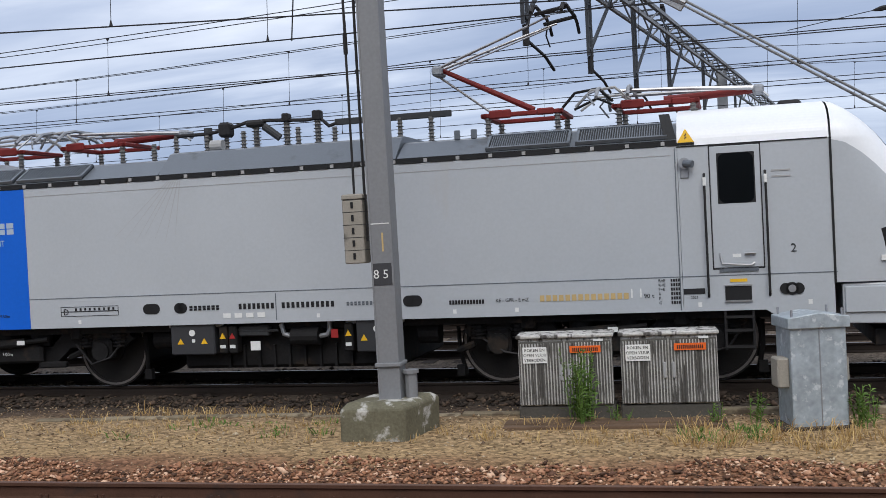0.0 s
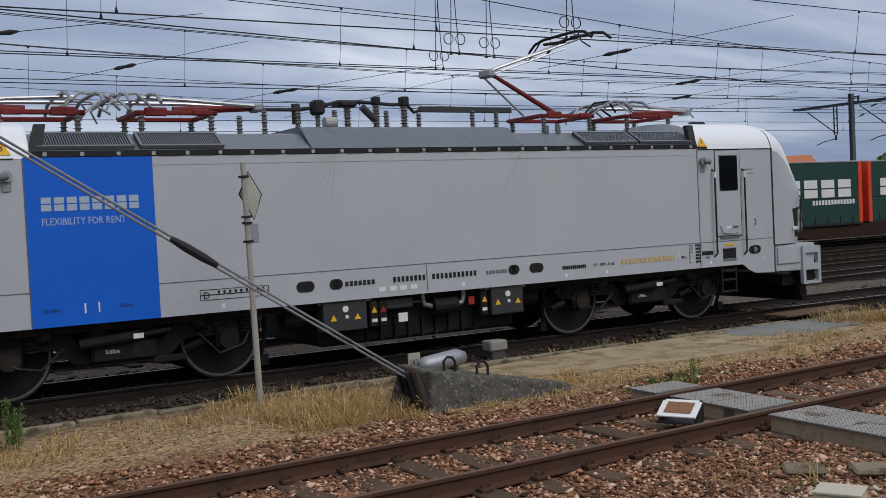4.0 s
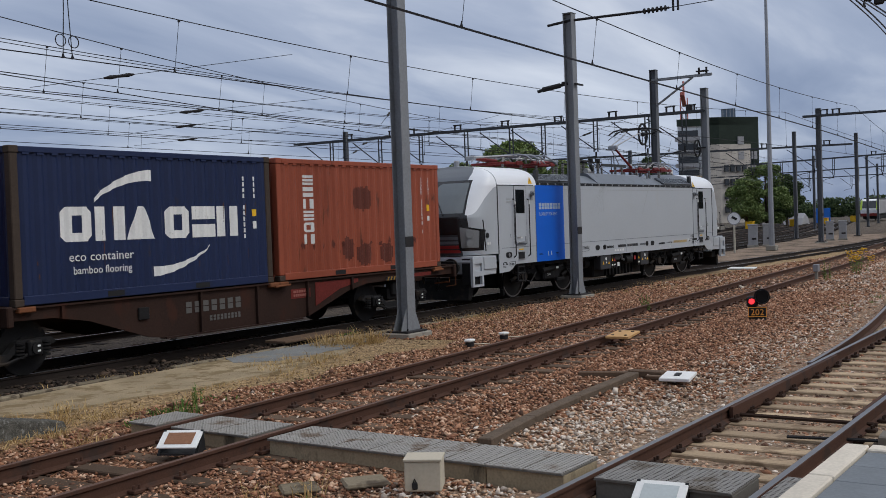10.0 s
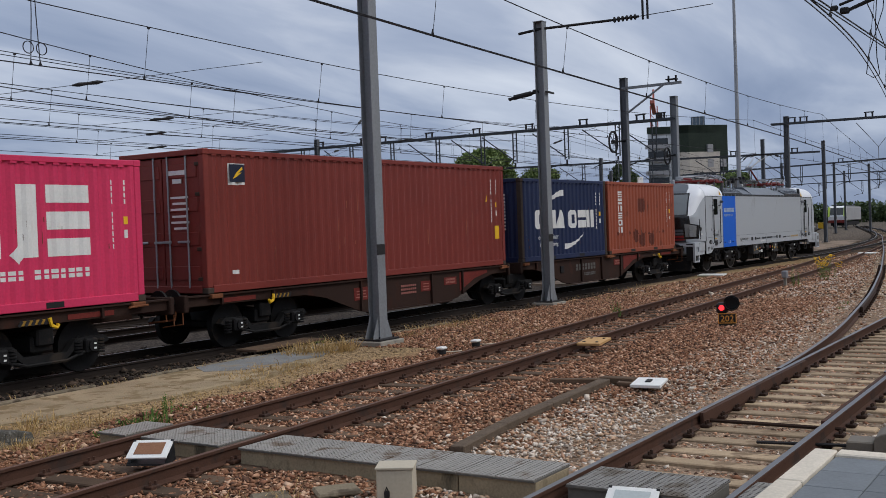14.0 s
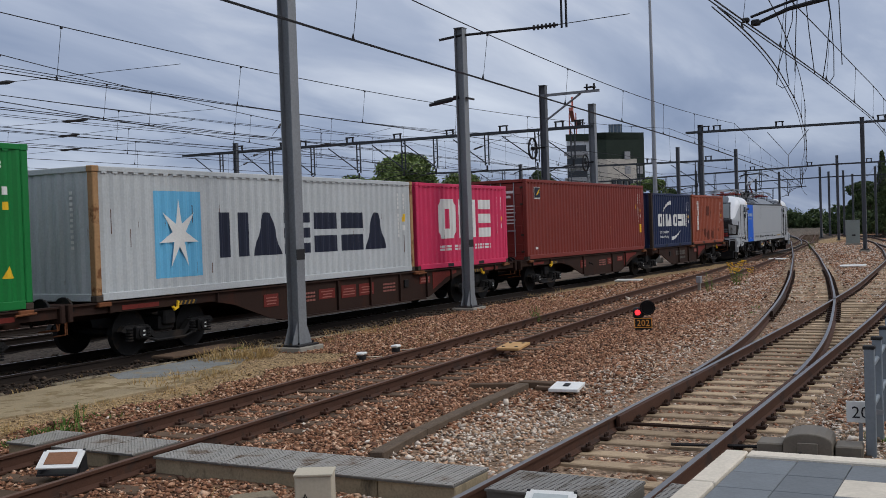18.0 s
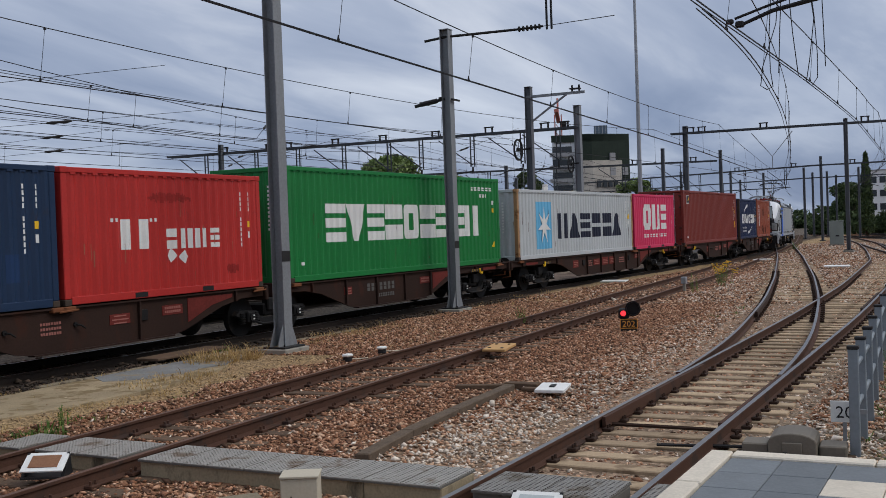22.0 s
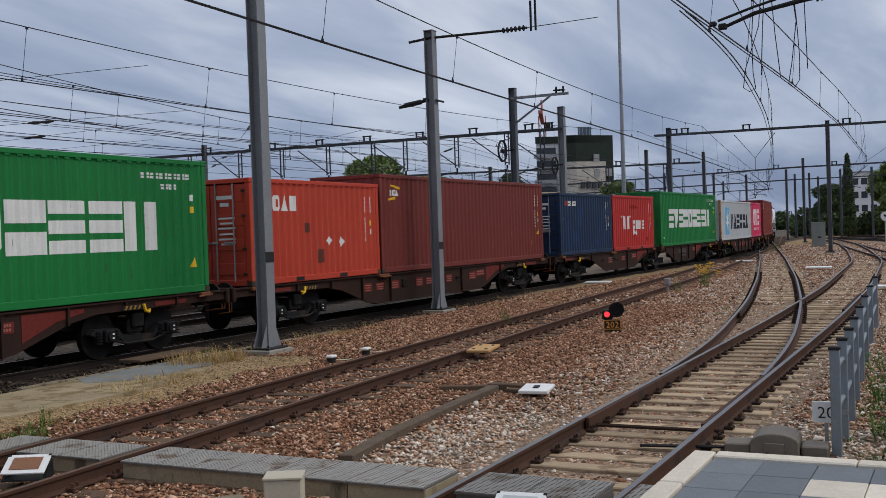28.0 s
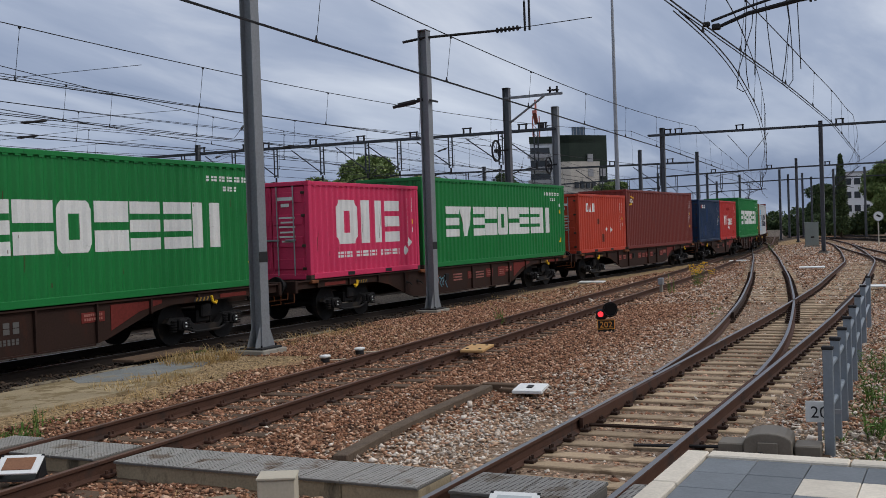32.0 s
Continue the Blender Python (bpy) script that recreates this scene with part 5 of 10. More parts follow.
    part("fire_notice", Mesh().box((0.82, -1.40, 0.84), (0.11, 0.01, 0.13)), REDTRIM, lo)
    part("white_notice", Mesh().box((-0.46, -1.40, 0.68), (0.16, 0.01, 0.14)), PALE, lo)
    part("pump", Mesh().tube([(0.12, -1.32, 0.80), (0.56, -1.32, 0.80)], 0.14, 14), BOGIE, lo)
    part("pump_pipe", Mesh().tube([(0.56, -1.32, 0.80), (0.68, -1.32, 0.82), (0.72, -1.32, 0.9), (0.72, -1.32, 1.02)], 0.04, 8).tube([(0.12, -1.32, 0.80), (-0.02, -1.32, 0.84), (-0.06, -1.32, 1.0)], 0.04, 8), STEEL, lo)
    part("valve_block", Mesh().box((-0.5, -1.30, 0.90), (0.5, 0.14, 0.16), 0.02).tube([(-0.8, -1.36, 0.97), (-0.72, -1.36, 0.9), (-0.1, -1.36, 0.9)], 0.02, 6), ROOF_DARK, lo)
    for x in (-3.9, 3.9):
        part("air_reservoir", Mesh().tube([(x * 0.52, -1.0, 0.78), (x * 0.60, -1.0, 0.78)], 0.16, 12), BOGIE, lo)
    part("cable_duct", Mesh().tube([(-1.9, -1.38, 1.0), (-1.0, -1.38, 1.0)], 0.025, 6).tube([(1.0, -1.38, 1.0), (1.9, -1.38, 1.0)], 0.025, 6), STEEL, lo)
    build_bogie(lo, -4.75)
    build_bogie(lo, 4.75)
    ride(lo, 10.54, 9.5)
    return lo


build_loco()


# ---- containers ----
RIB, DEPTH = 0.278, 0.036


def rib_depth(x):
    """How far the corrugated sheet lies behind its outer plane at x."""
    u = (x / RIB) % 1.0
    if u < 0.25:
        return 0.0
    if u < 0.5:
        return DEPTH * (u - 0.25) / 0.25
    if u < 0.75:
        return DEPTH
    return DEPTH * (1 - (u - 0.75) / 0.25)


def rib_breaks(x0, x1):
    k0 = math.ceil(x0 / (RIB / 4) - 1e-6)
    xs = [x0]
    while k0 * RIB / 4 < x1 - 1e-6:
        if k0 * RIB / 4 > x0 + 1e-6:
            xs.append(k0 * RIB / 4)
        k0 += 1
    return xs + [x1]


def sheet(x0, x1, z0, z1, y, grow=0.0):
    """A corrugated wall, its outer plane at y facing -y."""
    m = Mesh()
    xs = rib_breaks(x0, x1)
    vs = []
    for x in xs:
        d = rib_depth(x) - grow
        vs += [(x, y + d, z0), (x, y + d, z1)]
    m.add(vs, [(2 * i, 2 * i + 2, 2 * i + 3, 2 * i + 1) for i in range(len(xs) - 1)])
    return m


def mark(m, x0, x1, lo, hi, y, n=0):
    """Paint that follows the ribs: between lo and hi (numbers or functions of x)."""
    xs = rib_breaks(x0, x1)
    if n:
        xs = sorted(set(xs + [x0 + (x1 - x0) * k / n for k in range(n + 1)]))
    f0 = lo if callable(lo) else (lambda x: lo)
    f1 = hi if callable(hi) else (lambda x: hi)
    vs = []
    for x in xs:
        yy = y + rib_depth(x) - 0.004
        vs += [(x, yy, f0(x)), (x, yy, f1(x))]
    m.add(vs, [(2 * i, 2 * i + 2, 2 * i + 3, 2 * i + 1) for i in range(len(xs) - 1)])
    return m


def blocks(m, x0, x1, z0, z1, kinds, y, gap=0.10):
    """Plain block marks side by side, a shape for each sign: = three level bars, 2 two level bars, | two upright bars,
    A and V tapering slabs, O a slab with cut corners and a slot."""
    n = len(kinds)
    p = (x1 - x0) / n
    h = z1 - z0
    for i, k in enumerate(kinds):
        a, b = x0 + i * p + p * gap / 2, x0 + (i + 1) * p - p * gap / 2
        w = b - a
        if k == "=":
            for f in (0.0, 0.375, 0.75):
                mark(m, a, b, z0 + h * f, z0 + h * (f + 0.25), y)
        elif k == "2":
            mark(m, a, b, z0, z0 + h * 0.42, y)
            mark(m, a, b, z0 + h * 0.58, z1, y)
        elif k == "|":
            mark(m, a, a + w * 0.36, z0, z1, y)
            mark(m, b - w * 0.36, b, z0, z1, y)
        elif k in "AV":
            def taper(x, a=a, b=b, w=w):
                return h * min(1.0, (x - a) / (w * 0.38), (b - x) / (w * 0.38))
            if k == "A":
                mark(m, a, b, z0, lambda x: z0 + max(0.004, taper(x)), y, 16)
            else:
                mark(m, a, b, lambda x: z1 - max(0.004, taper(x)), z1, y, 16)
        else:
            def cut(x, a=a, b=b, w=w):
                return h * 0.16 * max(0.0, 1 - min(x - a, b - x) / (w * 0.16))
            mark(m, a, a + w * 0.34, lambda x: z0 + cut(x), lambda x: z1 - cut(x), y, 8)
            mark(m, b - w * 0.34, b, lambda x: z0 + cut(x), lambda x: z1 - cut(x), y, 8)
            mark(m, a + w * 0.34, b - w * 0.34, z0, z0 + h * 0.25, y)
            mark(m, a + w * 0.34, b - w * 0.34, z1 - h * 0.25, z1, y)
    return m


def smudge(m, x0, x1, z0, z1, y, seed):
    """A dark patch with ragged upper and lower ends."""
    rr = random.Random(seed)
    n = max(6, int((x1 - x0) / 0.045))
    for i in range(n):
        a, b = x0 + (x1 - x0) * i / n, x0 + (x1 - x0) * (i + 1) / n
        e = abs(2 * (i + 0.5) / n - 1) ** 3 * (z1 - z0) * 0.22
        mark(m, a, b - 0.004 * rr.random(), z0 + e + rr.uniform(0, 0.07), z1 - e - rr.uniform(0, 0.07), y)
    return m


def column_marks(m, x, z_top, n, y, h=0.085, w=0.042, pitch=0.115):
    for k in range(n):
        if k in (4, 11):
            continue
        z = z_top - k * pitch
        mark(m, x - w / 2, x + w / 2, z - h, z, y)
    return m


def diamond(m, x, z, r, y):
    mark(m, x - r, x + r, lambda u: z - (r - abs(u - x)), lambda u: z + (r - abs(u - x)), y, 2)
    return m


CONT_WHITE = mat("weathered white lettering", (0.68, 0.68, 0.665), 0.6, 0, 0.10, 2, 30, 0, (0.40, 0.39, 0.36), 0.66, 3)
NAVY = mat("navy lettering", (0.012, 0.016, 0.035), 0.55, 0, 0.1)
SKYBLUE = mat("pale blue square", (0.13, 0.42, 0.66), 0.55, 0, 0.1, 2, 30)
CASTING = mat("worn corner casting", (0.06, 0.045, 0.036), 0.75, 0.2, 0.25, 8, 40)
CAUTION = mat("caution yellow", (0.75, 0.45, 0.02), 0.5, 0, 0.1)
STAIN = mat("dark primer patch", (0.115, 0.036, 0.026), 0.7, 0, 0.25, 3, 30)
STAIN_RED = mat("dull dark red patch", (0.26, 0.022, 0.020), 0.7, 0, 0.25, 3, 30)
BLUEPATCH = mat("brighter blue repair patch", (0.010, 0.034, 0.10), 0.5, 0, 0.15, 3, 30)
FORK = BLACK


def cpaint(name, col, rust=(0.10, 0.04, 0.02), at=0.66):
    return mat(name, col, 0.48, 0, 0.14, 0.7, 22, 0.0, rust, at - 0.02, 3.4, streak=0.72)


C_ORANGE = cpaint("orange container paint", (0.275, 0.066, 0.034), (0.09, 0.03, 0.018), 0.62)
C_NAVY = cpaint("navy container paint", (0.010, 0.019, 0.062), (0.03, 0.022, 0.02), 0.66)
C_MAROON = cpaint("oxide red container paint", (0.185, 0.031, 0.023), (0.19, 0.055, 0.035), 0.68)
C_PINK = cpaint("magenta container paint", (0.58, 0.034, 0.105), (0.36, 0.02, 0.08), 0.70)
C_GREY = cpaint("pale grey container paint", (0.46, 0.485, 0.50), (0.20, 0.085, 0.035), 0.685)
C_GREEN = cpaint("green container paint", (0.007, 0.165, 0.036), (0.004, 0.09, 0.022), 0.66)
C_RED = cpaint("red container paint", (0.42, 0.026, 0.022), (0.22, 0.018, 0.014), 0.66)
C_BLUE = cpaint("dark blue container paint", (0.009, 0.026, 0.066), (0.02, 0.022, 0.04), 0.64)
C_BROWN = cpaint("red-brown container paint", (0.155, 0.028, 0.021), (0.20, 0.05, 0.03), 0.68)
C_CORAL = cpaint("coral red container paint", (0.44, 0.048, 0.024), (0.22, 0.03, 0.018), 0.67)


SCRAPE = mat("scraped pale rust", (0.34, 0.13, 0.08), 0.7, 0, 0.3, 6, 40)
SCRAPE_D = mat("scraped dark rust", (0.11, 0.05, 0.03), 0.8, 0, 0.3, 6, 40)


def build_container(name_label, L, H, paint, s_front, base, doors, marks, post=None):
    """A box container with its front face s_front along the train; marks(add, x0, y) paints the near side."""
    co = thing("shipping_container", pose(0, 0, 0), name_label, "shipping container", "containers on the train")
    W, x0 = 1.219, -L / 2
    z0, z1 = 0.0, H
    post_m = post or paint
    ys = -W + 0.012
    part("side_wall", sheet(x0 + 0.15, -x0 - 0.15, 0.16, H - 0.10, ys), paint, co)
    far = sheet(x0 + 0.15, -x0 - 0.15, 0.16, H - 0.10, ys)
    far.v = [(x, -y, z) for x, y, z in far.v]
    part("side_wall", far, paint, co)
    for sd in (-1, 1):
        part("top_rail", Mesh().box((0, sd * (W - 0.04), H - 0.06), (L - 0.34, 0.08, 0.10), 0.01), paint, co)
        part("bottom_rail", Mesh().box((0, sd * (W - 0.035), 0.09), (L - 0.34, 0.07, 0.15), 0.01), paint, co)
        for e in (-1, 1):
            part("corner_post", Mesh().box((e * (L / 2 - 0.085), sd * (W - 0.08), H / 2), (0.15, 0.15, H - 0.24), 0.015), post_m, co)
            for z in (0.06, H - 0.06):
                part("corner_casting", Mesh().box((e * (L / 2 - 0.089), sd * (W - 0.08), z), (0.178, 0.162, 0.118), 0.012), CASTING if z < 1 else post_m, co)
    rf = Mesh()
    n = int(L / 0.42)
    for k in range(n):
        rf.box((x0 + 0.25 + (L - 0.5) * (k + 0.5) / n, 0, H - 0.035), ((L - 0.5) / n * 0.6, 2 * W - 0.2, 0.04), 0.012)
    tagged(part("roof_ribs", rf, paint, co), kind="stuff")
    part("roof", Mesh().box((0, 0, H - 0.06), (L - 0.3, 2 * W - 0.12, 0.03)), paint, co)
    part("floor", Mesh().box((0, 0, 0.12), (L - 0.3, 2 * W - 0.14, 0.10)), CASTING, co)
    lip = Mesh()
    for k in range(int((L - 0.4) / 0.278)):
        lip.box((x0 + 0.3 + 0.278 * k, -W + 0.006, H - 0.125), (0.13, 0.03, 0.035))
    tagged(part("top_rail_corrugation", lip, paint, co), kind="stuff")
    if L < 7:
        for e in (-1, 1):
            part("fork_pocket", Mesh().box((e * 1.03, -W + 0.002, 0.085), (0.36, 0.012, 0.10)), FORK, co)
    for e in (-1, 1):
        part("end_sill", Mesh().box((e * (L / 2 - 0.05), 0, 0.09), (0.10, 2 * W - 0.34, 0.15), 0.01), paint, co)
        part("end_header", Mesh().box((e * (L / 2 - 0.05), 0, H - 0.06), (0.10, 2 * W - 0.34, 0.11), 0.01), paint, co)
        if e == doors:
            for sd in (-1, 1):
                dr = part("door", Mesh().box((e * (L / 2 - 0.07), sd * 0.53, H / 2), (0.05, 1.03, H - 0.28), 0.01), paint, co, "container door with locking rods")
                for k in range(4):
                    part("door_rib", Mesh().box((e * (L / 2 - 0.04), sd * 0.53, 0.42 + (H - 0.84) * k / 3), (0.03, 0.92, 0.28), 0.012), paint, dr)
                for y in (0.20, 0.72):
                    part("locking_rod", Mesh().tube([(e * (L / 2 - 0.005), sd * y, 0.12), (e * (L / 2 - 0.005), sd * y, H - 0.12)], 0.019, 7), STEEL, dr)
                    part("rod_handle", Mesh().box((e * (L / 2 - 0.002), sd * (y - 0.12), 1.05), (0.03, 0.34, 0.05), 0.01), STEEL, dr)
                for z in (0.3, 0.9, H - 0.9, H - 0.3):
                    part("hinge", Mesh().box((e * (L / 2 - 0.02), sd * 1.02, z), (0.05, 0.12, 0.07), 0.01), CASTING, dr)
            nb = Mesh()
            for k, z in enumerate((H - 0.45, H - 0.62, H - 0.95, H - 1.07, H - 1.19, H - 1.33, H - 1.45, H - 1.57)):
                nb.box((e * (L / 2 - 0.022), -0.50 if k > 1 else -0.45, z), (0.006, (0.55, 0.26, 0.5, 0.4, 0.52, 0.44, 0.5, 0.36)[k], 0.09 if k < 2 else 0.045))
            tagged(part("door_writing", nb, CONT_WHITE, co), kind="stuff")
        else:
            ew = sheet(-W + 0.15, W - 0.15, 0.16, H - 0.11, 0)
            ew.v = [(e * (L / 2 - 0.02 - y), x, z) for x, y, z in ew.v]
            part("end_wall", ew, paint, co)
            if e < 0:
                nb = Mesh()
                for k in range(11):
                    nb.box((-L / 2 + 0.018, -0.62, H - 0.5 - 0.105 * k), (0.01, 0.07, 0.06))
                tagged(part("end_writing", nb, CONT_WHITE, co), kind="stuff")
    got = {}

    def add(m_):
        if m_.name not in got:
            got[m_.name] = (Mesh(), m_)
        return got[m_.name][0]

    marks(add, x0, ys, co)
    for k, (me_, m_) in got.items():
        parts_of("painted_mark", me_, m_, co, least=0.22)
    scr, sr = Mesh(), random.Random(int(-s_front * 10) + 7)
    for _ in range(int(L * 2.2)):
        sx, sz, sh = sr.uniform(x0 + 0.3, -x0 - 0.3), sr.uniform(0.3, H - 0.9), sr.uniform(0.05, 0.55) * sr.random()
        mark(scr, sx, sx + sr.uniform(0.006, 0.02), sz, sz + sh + 0.04, ys)
    tagged(part("scraped_paint", scr, SCRAPE if paint in (C_MAROON, C_BROWN, C_RED, C_CORAL) else SCRAPE_D, co), kind="stuff")
    ride(co, s_front - L / 2, base, 1.15)
    return co


def usual_figures(add, x, ztop, y, H, extra=True):
    column_marks(add(CONT_WHITE), x, ztop, 12, y)
    if extra:
        column_marks(add(CONT_WHITE), x + 0.30, ztop, 4, y)
        mark(add(CAUTION), x + 0.24, x + 0.36, ztop - 0.80, ztop - 0.66, y)
        mark(add(CONT_WHITE), x + 0.25, x + 0.35, ztop - 1.05, ztop - 0.90, y)


def marks_triton(add, x0, y, co):
    for k in range(6):
        z = 2.24 - 0.255 * k
        blocks(add(CONT_WHITE), x0 + 0.82, x0 + 1.18, z - 0.21, z, "=2|=O|"[k], y, 0.0)
    for k, (a, b, c, d) in enumerate(((2.55, 3.25, 1.43, 2.05), (2.14, 2.50, 0.32, 0.90), (2.66, 3.20, 0.16, 0.72), (3.54, 4.06, 0.18, 0.72))):
        smudge(add(STAIN), x0 + a, x0 + b, c, d, y, k)
    for k in range(13):
        smudge(add(STAIN), x0 + 0.74 + 0.345 * k, x0 + 0.84 + 0.345 * k, 0.62, 0.84 - 0.05 * (k % 3), y, 20 + k)
    for k, c in enumerate("TCKU 197698 1"):
        if c != " ":
            side_text(c, 0.135, x0 + 5.28, 2.16 - 0.108 * k, CONT_WHITE, co, y=y - 0.004, align="CENTER", wide=0.8)
    for k, c in enumerate("22G1"):
        side_text(c, 0.135, x0 + 5.58, 2.16 - 0.108 * k, CONT_WHITE, co, y=y - 0.004, align="CENTER", wide=0.8)
    mark(add(CAUTION), x0 + 5.51, x0 + 5.64, 1.42, 1.58, y)
    mark(add(CONT_WHITE), x0 + 5.52, x0 + 5.64, 1.18, 1.30, y)


def marks_cma(add, x0, y, co):
    blocks(add(CONT_WHITE), x0 + 0.90, x0 + 2.98, 1.01, 1.60, "O|A", y, 0.08)
    blocks(add(CONT_WHITE), x0 + 3.18, x0 + 5.12, 1.00, 1.59, "O2|", y, 0.08)
    mark(add(CONT_WHITE), x0 + 1.62, x0 + 2.92, lambda x: 1.72 + 0.50 * math.sin(min(1, (x - x0 - 1.62) / 1.3) * 1.5) ** 0.8 - 0.05 - 0.09 * (x - x0 - 1.62), lambda x: 1.74 + 0.52 * math.sin(min(1, (x - x0 - 1.62) / 1.3) * 1.5) ** 0.8, y, 14)
    mark(add(CONT_WHITE), x0 + 2.90, x0 + 4.32, lambda x: 0.84 - 0.52 * math.sin(min(1, (x0 + 4.32 - x) / 1.42) * 1.5) ** 0.8, lambda x: 0.86 - 0.50 * math.sin(min(1, (x0 + 4.32 - x) / 1.42) * 1.5) ** 0.8 + 0.10 * (x0 + 4.32 - x), y, 14)
    side_text("eco container", 0.22, x0 + 1.05, 0.68, CONT_WHITE, co, y=y - 0.004, wide=1.12)
    side_text("bamboo flooring", 0.19, x0 + 1.13, 0.46, CONT_WHITE, co, y=y - 0.004, wide=0.98)
    usual_figures(add, x0 + 5.26, 2.18, y, 2.59)


def marks_florens(add, x0, y, co):
    mark(add(CONT_WHITE), x0 + 0.72, x0 + 1.20, 2.18, 2.62, y)
    logo = part("logo_plate", Mesh().box((x0 + 0.96, y - 0.006, 2.42), (0.44, 0.006, 0.36)), NAVY, co, "blue logo square with a yellow mark")
    part("logo_mark", Mesh().prism([(x0 + 0.82, 2.30), (x0 + 0.92, 2.42), (x0 + 1.10, 2.56), (x0 + 1.12, 2.50), (x0 + 0.98, 2.42), (x0 + 1.10, 2.44), (x0 + 0.92, 2.34)], y - 0.014, y - 0.010, "y"), CAUTION, logo)
    usual_figures(add, x0 + 11.42, 2.50, y, 2.9)
    mark(add(CAUTION), x0 + 11.62, x0 + 11.88, 0.78, 1.16, y)
    mark(add(CAUTION), x0 + 11.10, x0 + 11.24, lambda x: 1.86, lambda x: 2.06 - 2.6 * abs(x - x0 - 11.17), y, 2)
    mark(add(CONT_WHITE), x0 + 0.75, x0 + 0.95, 0.36, 0.44, y)


def marks_one(add, x0, y, co):
    for a, b, k in ((1.33, 2.44, "O"), (2.66, 3.80, "|"), (3.98, 4.88, "=")):
        blocks(add(CONT_WHITE), x0 + a, x0 + b, 0.90, 2.11, k, y, 0.0)
    blocks(add(CONT_WHITE), x0 + 1.34, x0 + 2.16, 0.53, 0.69, "2" * 5, y, 0.3)
    blocks(add(CONT_WHITE), x0 + 2.34, x0 + 3.52, 0.53, 0.69, "2" * 7, y, 0.3)
    blocks(add(CONT_WHITE), x0 + 3.68, x0 + 4.86, 0.53, 0.69, "2" * 7, y, 0.3)
    usual_figures(add, x0 + 5.38, 2.22, y, 2.59)


def marks_one_a(add, x0, y, co):
    marks_one(add, x0, y, co)
    diamond(add(PALE), x0 + 2.80, 0.98, 0.16, y - 0.003)
    diamond(add(PALE), x0 + 3.40, 0.95, 0.16, y - 0.003)


def marks_one_b(add, x0, y, co):
    marks_one(add, x0, y, co)
    diamond(add(PALE), x0 + 5.18, 0.62, 0.15, y - 0.003)
    diamond(add(PALE), x0 + 5.42, 0.86, 0.15, y - 0.003)


def marks_maersk(add, x0, y, co):
    mark(add(SKYBLUE), x0 + 1.62, x0 + 3.02, 0.36, 2.14, y)
    st = Mesh()
    pts = []
    for k in range(14):
        a = math.pi / 2 + math.pi * k / 7
        r = 0.60 if k % 2 == 0 else 0.20
        pts.append((x0 + 2.32 + r * math.cos(a), 1.24 + 1.22 * r * math.sin(a)))
    part("star_emblem", st.prism(pts, y - 0.012, y - 0.006, "y"), CONT_WHITE, co, "white seven-pointed star")
    blocks(add(NAVY), x0 + 3.52, x0 + 10.72, 0.71, 1.70, "|A=22A", y, 0.12)
    usual_figures(add, x0 + 11.35, 2.24, y, 2.59)
    mark(add(CAUTION), x0 + 11.62, x0 + 11.72, 1.52, 1.66, y)


def marks_evergreen(add, x0, y, co):
    blocks(add(CONT_WHITE), x0 + 1.58, x0 + 10.56, 0.97, 1.97, "=V=2O2==|", y, 0.07)
    blocks(add(CONT_WHITE), x0 + 10.10, x0 + 11.65, 2.46, 2.58, "2" * 11, y, 0.35)
    blocks(add(CONT_WHITE), x0 + 10.70, x0 + 11.20, 2.24, 2.35, "2" * 4, y, 0.35)
    mark(add(CONT_WHITE), x0 + 11.62, x0 + 11.72, 2.00, 2.14, y)
    mark(add(CAUTION), x0 + 11.62, x0 + 11.74, 1.74, 1.88, y)
    mark(add(CAUTION), x0 + 11.58, x0 + 11.82, 0.56, lambda x: 0.78 - 1.7 * abs(x - x0 - 11.70), y, 4)
    mark(add(CONT_WHITE), x0 + 0.5, x0 + 0.66, 0.42, 0.50, y)


def marks_kline(add, x0, y, co):
    blocks(add(CONT_WHITE), x0 + 1.52, x0 + 2.28, 1.00, 1.60, "|", y, 0.0)
    for a in (1.26, 1.36, 2.36, 2.46):
        mark(add(CONT_WHITE), x0 + a, x0 + a + 0.06, 1.55, 1.62, y)
    blocks(add(CONT_WHITE), x0 + 2.74, x0 + 4.62, 0.98, 1.40, "2||=", y, 0.24)
    diamond(add(PALE), x0 + 2.95, 0.84, 0.15, y - 0.003)
    diamond(add(PALE), x0 + 3.34, 0.80, 0.15, y - 0.003)
    smudge(add(STAIN_RED), x0 + 2.3, x0 + 3.6, 1.92, 2.16, y, 5)
    smudge(add(STAIN_RED), x0 + 4.75, x0 + 5.2, 0.35, 0.62, y, 6)
    usual_figures(add, x0 + 5.30, 2.20, y, 2.59)


def marks_geseaco(add, x0, y, co):
    blocks(add(C_CORAL), x0 + 0.52, x0 + 0.92, 2.06, 2.26, "O=", y, 0.12)
    blocks(add(CONT_WHITE), x0 + 0.96, x0 + 1.86, 2.06, 2.25, "2=A2O", y, 0.18)
    for a, b, c, d in ((2.0, 2.5, 1.2, 2.05), (0.75, 1.0, 0.3, 1.5), (1.5, 2.1, 0.4, 1.0), (3.9, 4.5, 0.3, 0.6), (4.9, 5.2, 0.5, 1.0)):
        mark(add(BLUEPATCH), x0 + a, x0 + b, c, d, y)
    usual_figures(add, x0 + 5.30, 2.24, y, 2.59)
    mark(add(CONT_WHITE), x0 + 0.34, x0 + 0.42, 1.50, 1.56, y)


